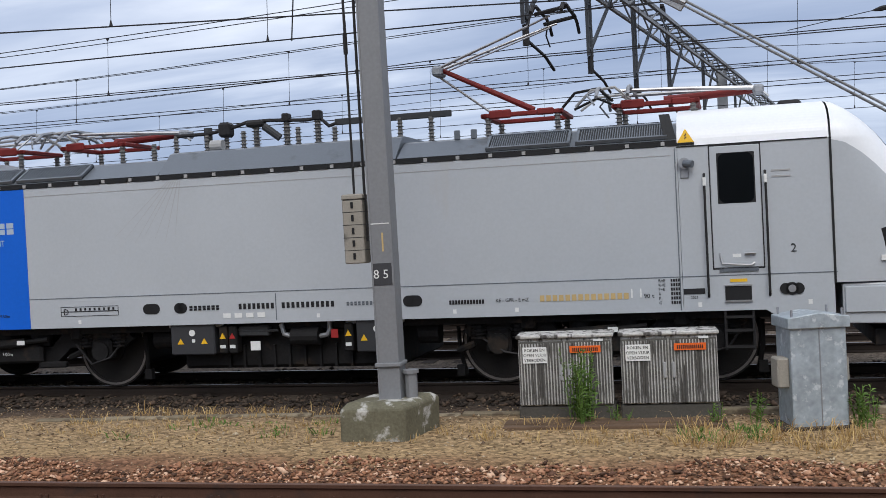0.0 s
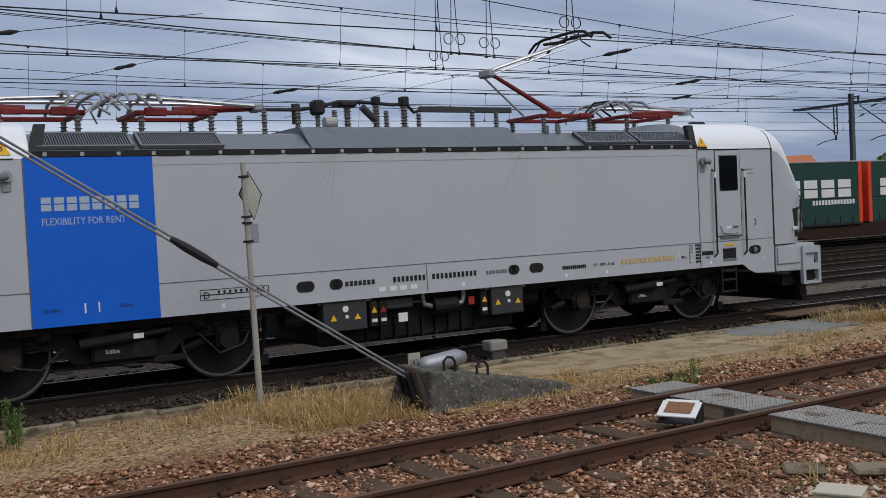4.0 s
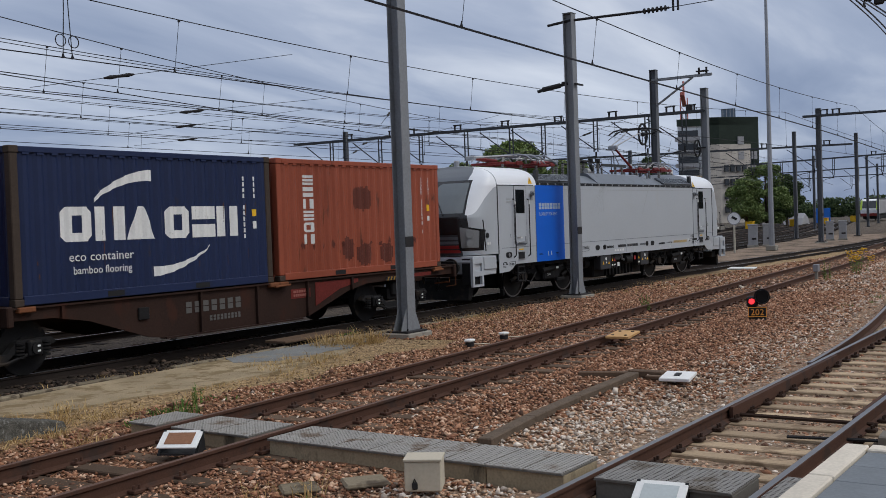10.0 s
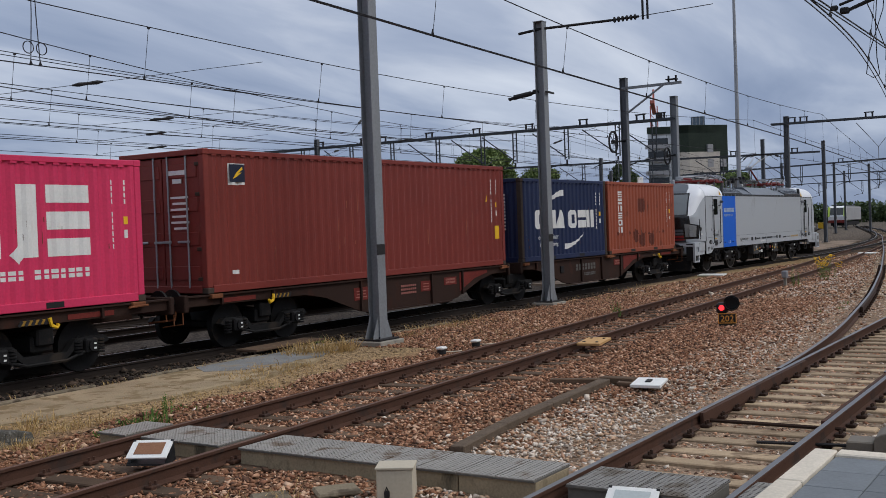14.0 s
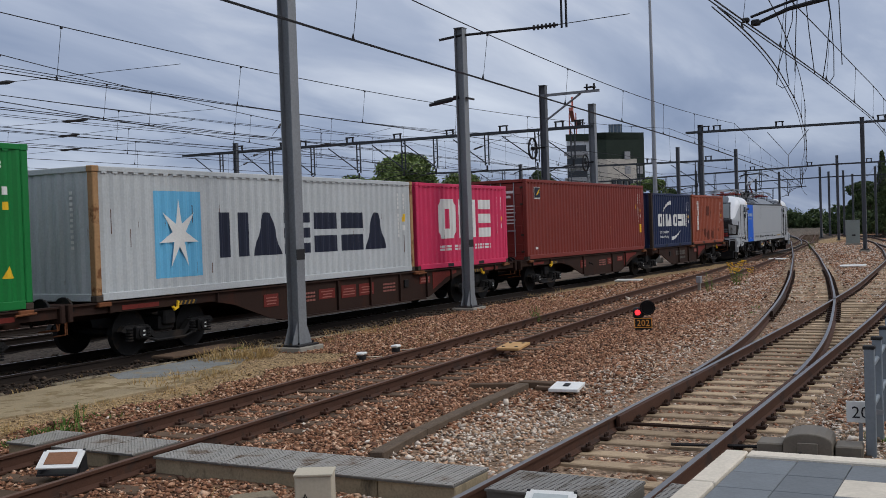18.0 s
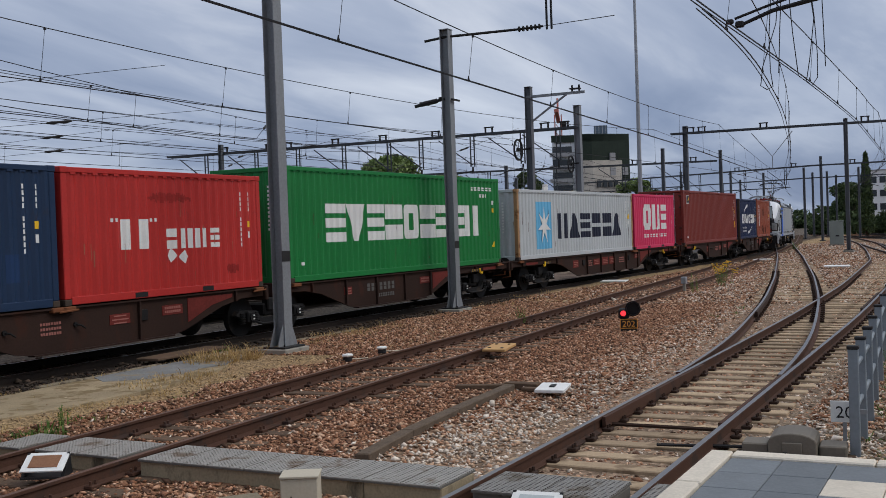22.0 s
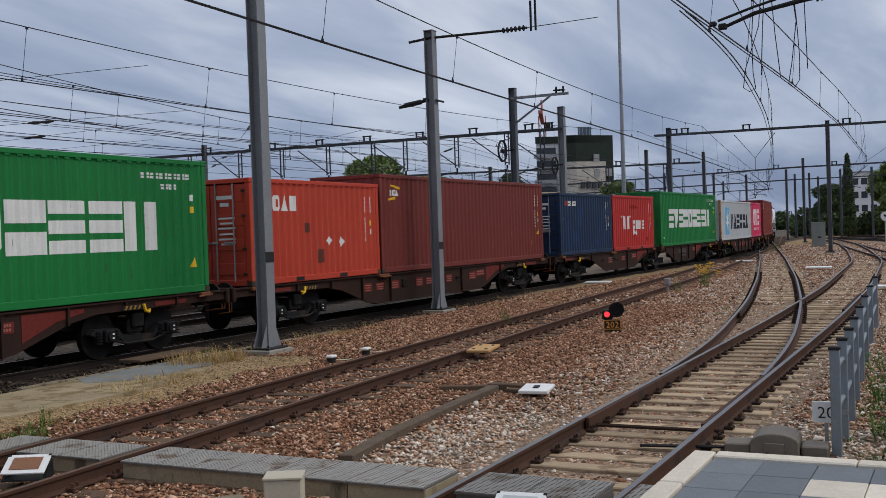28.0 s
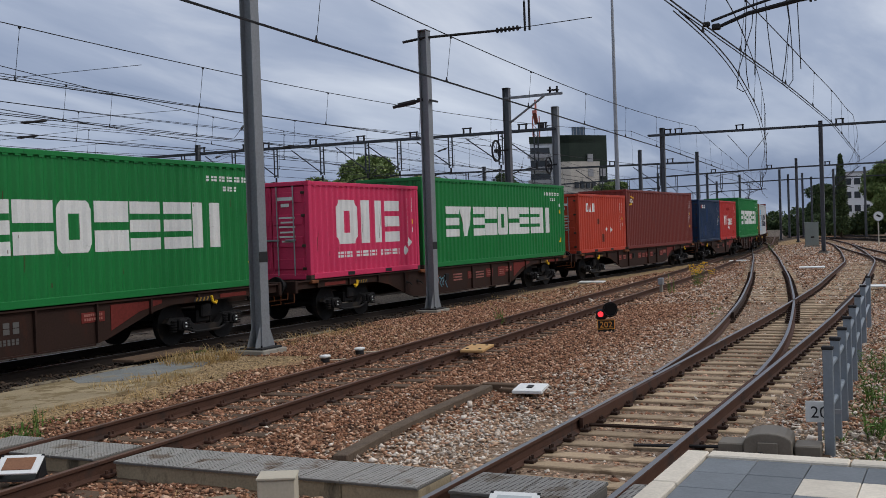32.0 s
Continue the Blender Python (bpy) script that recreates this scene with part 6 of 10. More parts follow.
def marks_uga(add, x0, y, co):
    blocks(add(CONT_WHITE), x0 + 0.55, x0 + 1.10, 2.26, 2.44, "|OA", y, 0.2)
    mark(add(CAUTION), x0 + 0.50, x0 + 0.95, lambda x: 2.12 + 0.10 * (x - x0 - 0.5), lambda x: 2.18 + 0.16 * (x - x0 - 0.5), y, 6)
    mark(add(CAUTION), x0 + 0.65, x0 + 1.15, lambda x: 2.55 - 0.20 * (x - x0 - 0.65), lambda x: 2.60 - 0.14 * (x - x0 - 0.65), y, 6)
    usual_figures(add, x0 + 11.42, 2.45, y, 2.9)
    mark(add(CAUTION), x0 + 11.60, x0 + 11.80, 0.95, lambda x: 1.14 - 1.6 * abs(x - x0 - 11.70), y, 4)


def marks_cai(add, x0, y, co):
    blocks(add(CONT_WHITE), x0 + 0.95, x0 + 1.95, 1.80, 2.18, "OA|", y, 0.12)
    mark(add(CONT_WHITE), x0 + 1.72, x0 + 1.86, 1.80, 2.18, y - 0.002)
    diamond(add(PALE), x0 + 3.42, 1.02, 0.15, y - 0.003)
    diamond(add(PALE), x0 + 4.02, 0.98, 0.15, y - 0.003)
    mark(add(STAIN), x0 + 2.3, x0 + 2.5, 1.25, 1.50, y)
    mark(add(STAIN), x0 + 2.9, x0 + 3.2, 0.45, 0.80, y)
    usual_figures(add, x0 + 5.28, 2.20, y, 2.59)


F20, F40, STD, HC = 6.058, 12.192, 2.591, 2.896
build_container("rusty orange container with pale lettering and dark patches", F20, STD, C_ORANGE, 0.0, 4, 1, marks_triton)
build_container("navy blue container with large white lettering and rusty posts", F20, STD, C_NAVY, -6.26, 4, 1, marks_cma, CASTING)
build_container("tall oxide-red container with a small blue logo", F40, HC, C_MAROON, -13.32, 9, -1, marks_florens)
build_container("magenta container with large white lettering", F20, STD, C_PINK, -27.16, 4, 1, marks_one_a)
build_container("pale grey container with dark lettering and a blue star square", F40, STD, C_GREY, -33.40, 9, 1, marks_maersk, mat("rusty cream post", (0.34, 0.20, 0.10), 0.7, 0, 0.2, 2, 20, 0, (0.16, 0.07, 0.03), 0.5, 3))
build_container("tall green container with huge white lettering", F40, HC, C_GREEN, -47.09, 9, 1, marks_evergreen)
build_container("bright red container with white lettering and hazard diamonds", F20, STD, C_RED, -60.44, 4, 1, marks_kline)
build_container("patched dark blue container with small lettering", F20, STD, C_BLUE, -66.62, 4, -1, marks_geseaco)
build_container("tall red-brown container with a small yellow logo", F40, HC, C_BROWN, -74.45, 9, 1, marks_uga)
build_container("coral red container with scraped paint and doors facing back", F20, STD, C_CORAL, -86.78, 4, -1, marks_cai)
build_container("tall green container with huge white lettering", F40, HC, C_GREEN, -94.42, 9, 1, marks_evergreen)
build_container("magenta container with white lettering and doors facing back", F20, STD, C_PINK, -106.9, 4, -1, marks_one_b)
build_container("tall green container with huge white lettering", F40, HC, C_GREEN, -115.0, 9, 1, marks_evergreen)

# ---- container wagons ----
WAGON = mat("rusty brown wagon frame", (0.031, 0.0165, 0.0125), 0.75, 0.05, 0.3, 1.2, 25, 0.0, (0.045, 0.018, 0.012), 0.56, 1.6, streak=0.4)
WFIG2 = mat("pinkish stencil", (0.30, 0.12, 0.10), 0.6, 0, 0.1)
WAGRED = mat("faded red panel", (0.14, 0.024, 0.019), 0.65, 0, 0.25, 2, 20)
HAZARD = mat("black and yellow plate", (0.26, 0.15, 0.03), 0.6, 0, 0.2)
WRUST = mat("rusty bracket", (0.17, 0.065, 0.03), 0.8, 0, 0.25, 4, 30)
WFIG = mat("grey wagon lettering", (0.105, 0.10, 0.095), 0.6, 0, 0.1)


def build_wagon_bogie(wg, xc):
    m = Mesh()
    for sd in (-1, 1):
        y = sd * 1.0
        m.prism([(-1.35, 0.52), (-1.25, 0.62), (-0.62, 0.60), (-0.42, 0.40), (0.42, 0.40), (0.62, 0.60), (1.25, 0.62), (1.35, 0.52), (1.2, 0.46), (0.62, 0.44), (0.36, 0.24), (-0.36, 0.24), (-0.62, 0.44), (-1.2, 0.46)], y - 0.07, y + 0.07, "y")
        m.box((0, sd * 0.98, 0.70), (0.34, 0.22, 0.30), 0.03)
        m.tube([(-0.9, sd * 1.10, 0.40), (-0.4, sd * 1.10, 0.26), (0.4, sd * 1.10, 0.26), (0.9, sd * 1.10, 0.40)], 0.03, 6)
    m.box((0, 0, 0.58), (0.45, 2.0, 0.30), 0.04)
    bg = part("bogie_frame", m, BOGIE, wg, "black freight bogie", at=pose(xc, 0, 0))
    for ax in (-0.9, 0.9):
        axle = part("axle", Mesh().tube([(0, -1.0, 0), (0, 1.0, 0)], 0.08, 10), BOGIE, wg, at=pose(xc + ax, 0, 0.46))
        for y in (-0.76, 0.76):
            part("wheel", Mesh().disc((0, y, 0), 0.46, 0.13, "y", 30).disc((0, y, 0), 0.18, 0.2, "y", 16), BOGIE, axle)
        for sd in (-1, 1):
            bx = part("axle_box", Mesh().box((xc + ax, sd * 1.06, 0.46), (0.26, 0.22, 0.26), 0.03).disc((xc + ax, sd * 1.18, 0.46), 0.095, 0.05, "y", 14), BOGIE, wg)
            if sd < 0:
                part("axle_box_mark", Mesh().box((xc + ax + 0.02, -1.21, 0.50), (0.05, 0.012, 0.03)).box((xc + ax + 0.02, -1.21, 0.42), (0.05, 0.012, 0.03)), PALE, bx)
                for dx in (-0.24, 0.24):
                    spg = Mesh()
                    for k in range(5):
                        spg.disc((xc + ax + dx, -1.06, 0.33 + 0.055 * k), 0.085, 0.03, "z", 12)
                    part("coil_spring", spg, BOGIE, bg.parent)


def build_wagon(s_front, front_ext, L, rear_ext, bogies, group, seats, name_marks=False, skip=None):
    """A container wagon whose load starts s_front along the train and is L long; the frame reaches front_ext and rear_ext past it."""
    wg = thing("container_wagon", pose(0, 0, 0), group, "freight wagon", "wagons of the train")
    mid = s_front - L / 2
    xf, xr = L / 2 + front_ext, -L / 2 - rear_ext
    b0, b1 = min(bogies), max(bogies)
    lo, hi = b0 + 1.5, b1 - 1.5
    for sd in (-1, 1):
        out = [(xr, 1.13), (xr, 0.93), (lo - 0.25, 0.92), (lo + 0.45, 0.80), (lo + 1.75, 0.38), (lo + 2.1, 0.33), (hi - 2.1, 0.33), (hi - 1.75, 0.38), (hi - 0.45, 0.80), (hi + 0.25, 0.92), (xf, 0.93), (xf, 1.13)]
        part("side_sill", Mesh().prism(out, sd * 1.13 - 0.03, sd * 1.13 + 0.03, "y"), WAGON, wg, "rusty fish-bellied side sill")
        part("top_flange", Mesh().box(((xf + xr) / 2, sd * 1.13, 1.125), (xf - xr, 0.18, 0.03)), WAGON, wg)
        part("bottom_flange", Mesh().box(((lo + hi) / 2, sd * 1.13, 0.325), (hi - lo - 4.2, 0.18, 0.03)), WAGON, wg)
        x = xr + 1.0
        while x < xf - 0.6:
            zb = float(np.interp(min(x - lo, hi - x), (-0.25, 0.45, 1.75, 2.1), (0.92, 0.80, 0.39, 0.34)))
            if sd < 0 and random.random() < 0.75:
                part("sill_stiffener", Mesh().box((x, -1.19, (zb + 1.10) / 2), (0.05, 0.07, 1.10 - zb)), WAGON, wg)
            x += 1.55
    deck = Mesh()
    x = xr + 0.4
    while x < xf - 0.2:
        deck.box((x, 0, 1.02), (0.18, 2.2, 0.14))
        x += 1.5
    tagged(part("deck_ribbing", deck, WAGON, wg), kind="stuff")
    part("centre_sill", Mesh().box(((xf + xr) / 2, 0, 0.92), (xf - xr - 0.2, 0.5, 0.34)), WAGON, wg)
    for x, ends in ((xf, front_ext > 0.6), (xr, rear_ext > 0.6)):
        e = 1 if x == xf else -1
        part("headstock", Mesh().box((x, 0, 1.0), (0.12, 2.5, 0.34), 0.02), WAGON, wg)
        if ends:
            for y in (-0.875, 0.875):
                bf = part("buffer", Mesh().tube([(x, y, 1.05), (x + e * 0.32, y, 1.05)], 0.11, 14), BOGIE, wg, "black buffer")
                part("buffer_head", Mesh().disc((x + e * 0.36, y, 1.05), 0.24, 0.05, "x", 22), BOGIE, bf)
            part("coupling", Mesh().box((x + e * 0.2, 0, 1.04), (0.36, 0.08, 0.10), 0.02).tube([(x + e * 0.3, 0, 1.0), (x + e * 0.38, 0, 0.72)], 0.035, 6), BOGIE, wg)
            part("shunter_grip", Mesh().tube([(x + e * 0.05, -1.0, 0.86), (x + e * 0.08, -1.0, 0.70), (x + e * 0.05, -0.55, 0.66)], 0.018, 6).tube([(x + e * 0.07, -1.2, 0.84), (x + e * 0.07, -1.2, 0.62), (x + e * 0.07, -0.9, 0.58)], 0.012, 6), WRUST, wg, "yellow shunter grip")
    for sx in seats:
        for sd in (-1, 1):
            part("twistlock_seat", Mesh().box((sx, sd * 1.14, 1.10), (0.32, 0.26, 0.09), 0.015), WRUST if sd < 0 else WAGON, wg)
    for sx in seats[::2]:
        part("yellow_lever", Mesh().tube([(sx - 0.28, -1.29, 1.06), (sx + 0.18, -1.29, 1.08)], 0.02, 6), WRUST, wg)
    for bx in (b0, b1):
        if abs(bx) > L / 2:
            continue
        e = 1 if bx > 0 else -1
        hz = part("striped_plate", Mesh().box((bx - e * 0.35, -1.24, 0.98), (0.46, 0.02, 0.08)), HAZARD, wg, "black and yellow striped plate")
        st = Mesh()
        for k in range(5):
            st.box((bx - e * 0.35 - 0.25 + 0.125 * k, -1.252, 0.98), (0.055, 0.008, 0.11), 0, 0, Matrix.Rotation(0.6, 3, "Y"))
        part("stripes", st, INK, hz)
        part("tow_hook", Mesh().tube([(bx - e * 0.05, -1.27, 1.03), (bx - e * 0.02, -1.28, 0.90), (bx + e * 0.08, -1.28, 0.86), (bx + e * 0.11, -1.28, 0.92)], 0.035, 6), CAUTION, wg, "yellow tow hook")
        part("red_stripe", Mesh().box((bx + e * 0.9, -1.165, 1.0), (1.0, 0.012, 0.09)), WAGRED, wg)
    # panels and figures on the deep part of the sill
    rr = random.Random(int(abs(s_front) * 10))
    x = lo + 1.5
    while x < hi - 3.0:
        w = rr.uniform(0.35, 0.75)
        k = rr.random()
        if name_marks and 3.4 < hi - x < 6.2:
            x += 0.7
            continue
        if k < 0.55:
            pn = part("red_panel", Mesh().box((x + w / 2, -1.165, 0.80), (w, 0.012, rr.uniform(0.18, 0.34))), WAGRED, wg)
            fg = Mesh()
            for r_ in range(3):
                fg.box((x + w / 2, -1.174, 0.72 + 0.07 * r_), (w * rr.uniform(0.5, 0.85), 0.006, 0.025))
            tagged(part("panel_writing", fg, WFIG2, pn), kind="stuff")
        elif k < 0.75:
            fg = Mesh()
            for r_ in range(3):
                bars(fg, x, 0.66 + 0.09 * r_, w, 0.05, 8, y=-1.167, slit=False)
            tagged(part("sill_figures", fg, WFIG2, wg), kind="stuff")
        elif k < 0.9:
            part("plate_box", Mesh().box((x + 0.12, -1.18, 0.82), (0.24, 0.05, 0.22), 0.01), BOGIE, wg)
        else:
            part("valve_handle", Mesh().tube([(x, -1.18, 0.8), (x + 0.06, -1.26, 0.78), (x + 0.16, -1.26, 0.72)], 0.018, 6).disc((x, -1.18, 0.8), 0.05, 0.03, "y", 12), BOGIE, wg)
        x += w + rr.uniform(0.12, 0.5)
    part("red_panel", Mesh().prism([(hi - 1.62, 0.55), (hi - 0.80, 0.86), (hi - 0.10, 0.98), (hi - 0.10, 1.06), (hi - 1.62, 1.06)], -1.172, -1.163, "y"), WAGRED, wg, "faded red end panel")
    fr = part("red_frame", Mesh().box((hi - 2.1, -1.166, 0.86), (0.62, 0.010, 0.20)), WAGRED, wg)
    tagged(part("panel_writing", bars(bars(Mesh(), hi - 2.35, 0.88, 0.5, 0.05, 9, y=-1.174, slit=False), hi - 2.35, 0.80, 0.5, 0.05, 8, y=-1.174, slit=False), WFIG2, fr), kind="stuff")
    if name_marks:
        nm = Mesh()
        bars(nm, hi - 5.4, 0.72, 1.52, 0.22, 7, y=-1.167, gap=0.36)
        bars(nm, hi - 4.78, 0.53, 0.86, 0.11, 9, y=-1.167, gap=0.36)
        parts_of("owner_mark", nm, WFIG, wg)
    for bx in bogies:
        if bx == skip:
            continue
        build_wagon_bogie(wg, bx)
    ride(wg, mid, b1 - b0)
    return wg


def seats_for(L, twin=None):
    s = [L / 2 - 0.2, -L / 2 + 0.2]
    if twin is not None:
        s += [twin + 0.12, twin - 0.12]
    return s


LAB = "rusty brown container wagon with red panels and black bogies"
build_wagon(0.0, 0.62, 12.32, 0.10, (4.35, -6.66), LAB, seats_for(12.32, 0.0), True)
build_wagon(-13.32, 0.10, 12.19, 0.62, (-4.3, 6.6), LAB, seats_for(12.19), False, 6.6)
build_wagon(-27.16, 0.62, 18.43, 0.62, (7.1, -7.1), LAB, seats_for(18.43, 3.08))
build_wagon(-47.09, 0.62, 12.19, 0.10, (4.3, -6.7), LAB, seats_for(12.19), True)
build_wagon(-60.44, 0.10, 12.26, 0.62, (-4.3, 6.6), LAB, seats_for(12.26, 0.0), False, 6.6)
build_wagon(-74.45, 0.62, 18.41, 0.62, (7.1, -7.1), LAB, seats_for(18.41, -3.05))
tagw = build_wagon(-94.42, 0.62, 18.54, 0.62, (7.1, -7.1), LAB, seats_for(18.54, -3.05))
build_wagon(-115.0, 0.62, 18.4, 0.62, (7.1, -7.1), LAB, seats_for(18.4, -3.05), True)


# a pale blue sprayed tag on one sill
SPRAY = mat("pale blue spray paint", (0.14, 0.30, 0.38), 0.6, 0, 0.15, 6, 40)
for k_ in range(7):
    u_ = -2.75 + 0.19 * k_
    part("sprayed_stroke", Mesh().tube([(u_, -1.164, 0.86 - 0.05 * (k_ % 3)), (u_ + 0.10, -1.164, 0.92 - 0.02 * k_), (u_ + 0.17, -1.164, 0.74), (u_ + 0.06, -1.164, 0.66), (u_ + 0.20 - 0.1 * (k_ % 2), -1.164, 0.48 + 0.04 * (k_ % 3))], 0.016, 5), SPRAY, tagw, "pale blue sprayed stroke" if k_ == 0 else "")

# ---- overhead line: masts, portals, wires ----
def h_beam(m, x, y, z0, z1, w=0.26, d=0.26, t=0.02, a=0.0):
    """An H-section column."""
    r = Matrix.Rotation(a, 3, "Z")
    h, k, e = w / 2, d / 2, t / 2
    o = [(-h, -k), (h, -k), (h, -k + t), (e, -k + t), (e, k - t), (h, k - t), (h, k), (-h, k), (-h, k - t), (-e, k - t), (-e, -k + t), (-h, -k + t)]
    q = [r @ Vector((u, v, 0)) for u, v in o]
    return m.prism([(x + p.x, y + p.y) for p in q], z0, z1, "z")


def build_mast(x, y, top, label, w=0.28, lean=0.0, foot=True, z0=-0.06, a=0.0, paint=None, plinth=True):
    ms = thing("catenary_mast", pose(x, y, z0, 0, lean, math.degrees(a)), label, "catenary mast", "catenary masts")
    part("column", h_beam(Mesh(), 0, 0, 0.0, top - z0, w, w), paint or MAST, ms)
    part("cap_plate", Mesh().box((0, 0, top - z0 + 0.01), (w + 0.03, w + 0.03, 0.02)), paint or MAST, ms)
    if foot:
        part("base_plate", Mesh().box((0, 0, 0.05), (0.72, 0.58, 0.04), 0.01), DARK, ms)
        for sx in (-1, 1):
            for sy in (-1, 1):
                part("foot_gusset", Mesh().prism([(sx * w / 2, 0.06), (sx * (w / 2 + 0.20), 0.06), (sx * (w / 2 + 0.19), 0.12), (sx * w / 2, 0.55)], sy * 0.10 - 0.008, sy * 0.10 + 0.008, "y"), paint or MAST, ms)
                part("anchor_bolt", Mesh().tube([(sx * 0.25, sy * 0.2, 0.06), (sx * 0.25, sy * 0.2, 0.12)], 0.02, 6), DARK, ms)
        if plinth:
            part("plinth", Mesh().box((0, 0, -0.10), (0.86, 0.72, 0.26), 0.02), CONCRETE, ms, "concrete mast footing")
    part("number_band", Mesh().box((0, -w / 2 - 0.004, 1.95), (w + 0.01, 0.006, 0.22)), DARK, ms)
    return ms


build_mast(18.0, 13.25, 8.6, "tall grey steel catenary mast on a concrete footing")
M2 = build_mast(28.23, 14.39, 8.34, "grey steel catenary mast with a cross arm")
M3 = build_mast(46.3, 19.3, 9.0, "dark catenary mast with a tension wheel", 0.30, paint=MAST_D)
M4 = build_mast(57.6, 21.0, 9.3, "grey portal mast carrying a long lattice beam", 0.36)
build_mast(76.4, 19.6, 9.35, "dark portal mast beside the train", 0.32, paint=MAST_D)
build_mast(79.9, 9.0, 9.35, "dark portal mast between the tracks", 0.27, paint=MAST_D)
for x_, y_, h_ in ((85.3, 23.8, 8.5), (92.0, 20.6, 8.5), (133, 28.6, 8.5), (116, 15.6, 8.8), (55.6, 45.5, 8.6), (148, 21, 8.5), (160, 33, 8.5), (160, 19.5, 8.5), (126, 33, 8.5), (140, 14.4, 8.5), (138, 10.6, 8.5), (132.6, 19.8, 8.5), (149, 19.3, 8.6), (141, 26.1, 8.5), (84.8, 37.7, 7.9), (95, 41.2, 7.3)):
    build_mast(x_, y_, h_, "distant grey catenary mast", 0.26, plinth=False, paint=MAST_D)

# a tall slim lighting pole
pl_ = thing("light_pole", pose(63.2, 19.1, -0.1), "tall slender grey lighting pole", "light pole")
part("pole", Mesh().tube([(0, 0, 0), (0, 0, 6), (0, 0, 19)], [0.17, 0.13, 0.07], 10), STEEL, pl_)
part("pole_foot", Mesh().box((0, 0, 0.15), (0.6, 0.6, 0.3), 0.03), CONCRETE, pl_)

# arm of mast 2 with insulator, and its wire clamp
part("cross_arm", Mesh().tube([(28.2 - 28.4, 0.62, 8.10), (0.0, 0.0, 8.20), (0.9, -1.9, 8.33)], 0.04, 7), DARK, M2)
ins_ = Mesh().tube([(0.9, -1.9, 8.33), (1.25, -2.65, 8.40)], 0.035, 8)
for k in range(6):
    q = Vector((0.95, -2.0, 8.34)).lerp(Vector((1.2, -2.55, 8.39)), k / 5)
    ins_.disc(q, 0.085, 0.03, "y", 12)
part("arm_insulator", ins_, DARK, M2)
part("arm_hanger", Mesh().box((1.3, -2.75, 8.75), (0.06, 0.05, 0.9)).box((1.3, -2.90, 8.75), (0.06, 0.05, 0.9)), DARK, M2)
part("arm_tail", Mesh().tube([(1.25, -2.65, 8.40), (2.1, -4.6, 8.62)], 0.012, 5), DARK, M2)
part("lower_bracket", Mesh().tube([(0, 0.1, 6.35), (-0.35, 0.95, 6.15)], 0.05, 7).tube([(-0.1, 0.3, 6.3), (-0.3, 0.8, 6.2)], 0.075, 8), DARK, M2)
part("clamp_pair", Mesh().box((0, 0.17, 6.35), (0.4, 0.08, 0.08)).box((0.12, -0.2, 6.3), (0.5, 0.05, 0.05)), DARK, M2)
part("down_cable", Mesh().tube([(0.2, 0, 6.3), (0.2, 0, 0.2)], 0.02, 5), CABLE, M2)

# mast 3: bracket and tension wheel
part("bracket_arm", Mesh().box((0, -1.35, 8.6), (0.10, 2.9, 0.12)).tube([(0, -1.9, 8.55), (0, -0.1, 7.4)], 0.05, 6), MAST, M3)
IRON = mat("weathered cast iron", (0.115, 0.108, 0.10), 0.75, 0.2, 0.25, 2, 25)


def tension_gear(ms, dx, dy, z, r, w0, w1):
    """A spoked tension wheel beside its mast, with the rope and weights under it."""
    wh = part("tension_wheel", Mesh().disc((dx, dy, z), r, 0.07, "y", 28, hole=r - 0.075), DARK, ms, "dark spoked tension wheel")
    for k in range(3):
        q = Vector((math.cos(k * math.pi / 3 + 0.3), 0, math.sin(k * math.pi / 3 + 0.3))) * (r - 0.04)
        c = Vector((dx, dy, z))
        part("spoke", Mesh().tube([tuple(c - q), tuple(c + q)], 0.016, 5), DARK, wh)
    part("hub", Mesh().disc((dx, dy, z), 0.09, 0.16, "y", 12), DARK, wh)
    part("wheel_bracket", Mesh().tube([(dx, dy, z), (0, 0, z + 0.05)], 0.04, 6), DARK, ms)
    part("weight_rope", Mesh().tube([(dx + r * 0.5, dy, z), (dx + r * 0.5, dy, w1)], 0.012, 5), DARK, ms)
    part("guide_rod", Mesh().tube([(-0.1, dy - 0.08, 0.4), (-0.1, dy - 0.08, z - 0.8)], 0.016, 5), STEEL, ms)
    for k in range(5):
        h = (w1 - w0) / 5
        part("weight", Mesh().box((dx + r * 0.5, dy, w0 + h * (k + 0.5)), (0.24, 0.28, h - 0.02), 0.015), IRON, ms)


tension_gear(M3, -0.45, 0.42, 6.1, 0.52, 1.45, 2.4)
tension_gear(M4, -0.35, 0.36, 6.0, 0.50, 1.45, 3.15)
part("top_fittings", Mesh().box((0, -2.35, 8.78), (0.3, 0.5, 0.05)).tube([(0, -2.2, 8.66), (0, -2.2, 8.95)], 0.05, 8).tube([(0, -2.55, 8.66), (0, -2.55, 8.95)], 0.05, 8), DARK, M3)


def fitting(parent, x, y, z):
    part("beam_insulator", Mesh().box((x, y, z + 0.34), (0.10, 0.62, 0.07)).tube([(x, y - 0.22, z), (x, y - 0.22, z + 0.34)], 0.06, 8).tube([(x, y + 0.22, z), (x, y + 0.22, z + 0.34)], 0.06, 8), DARK, parent)


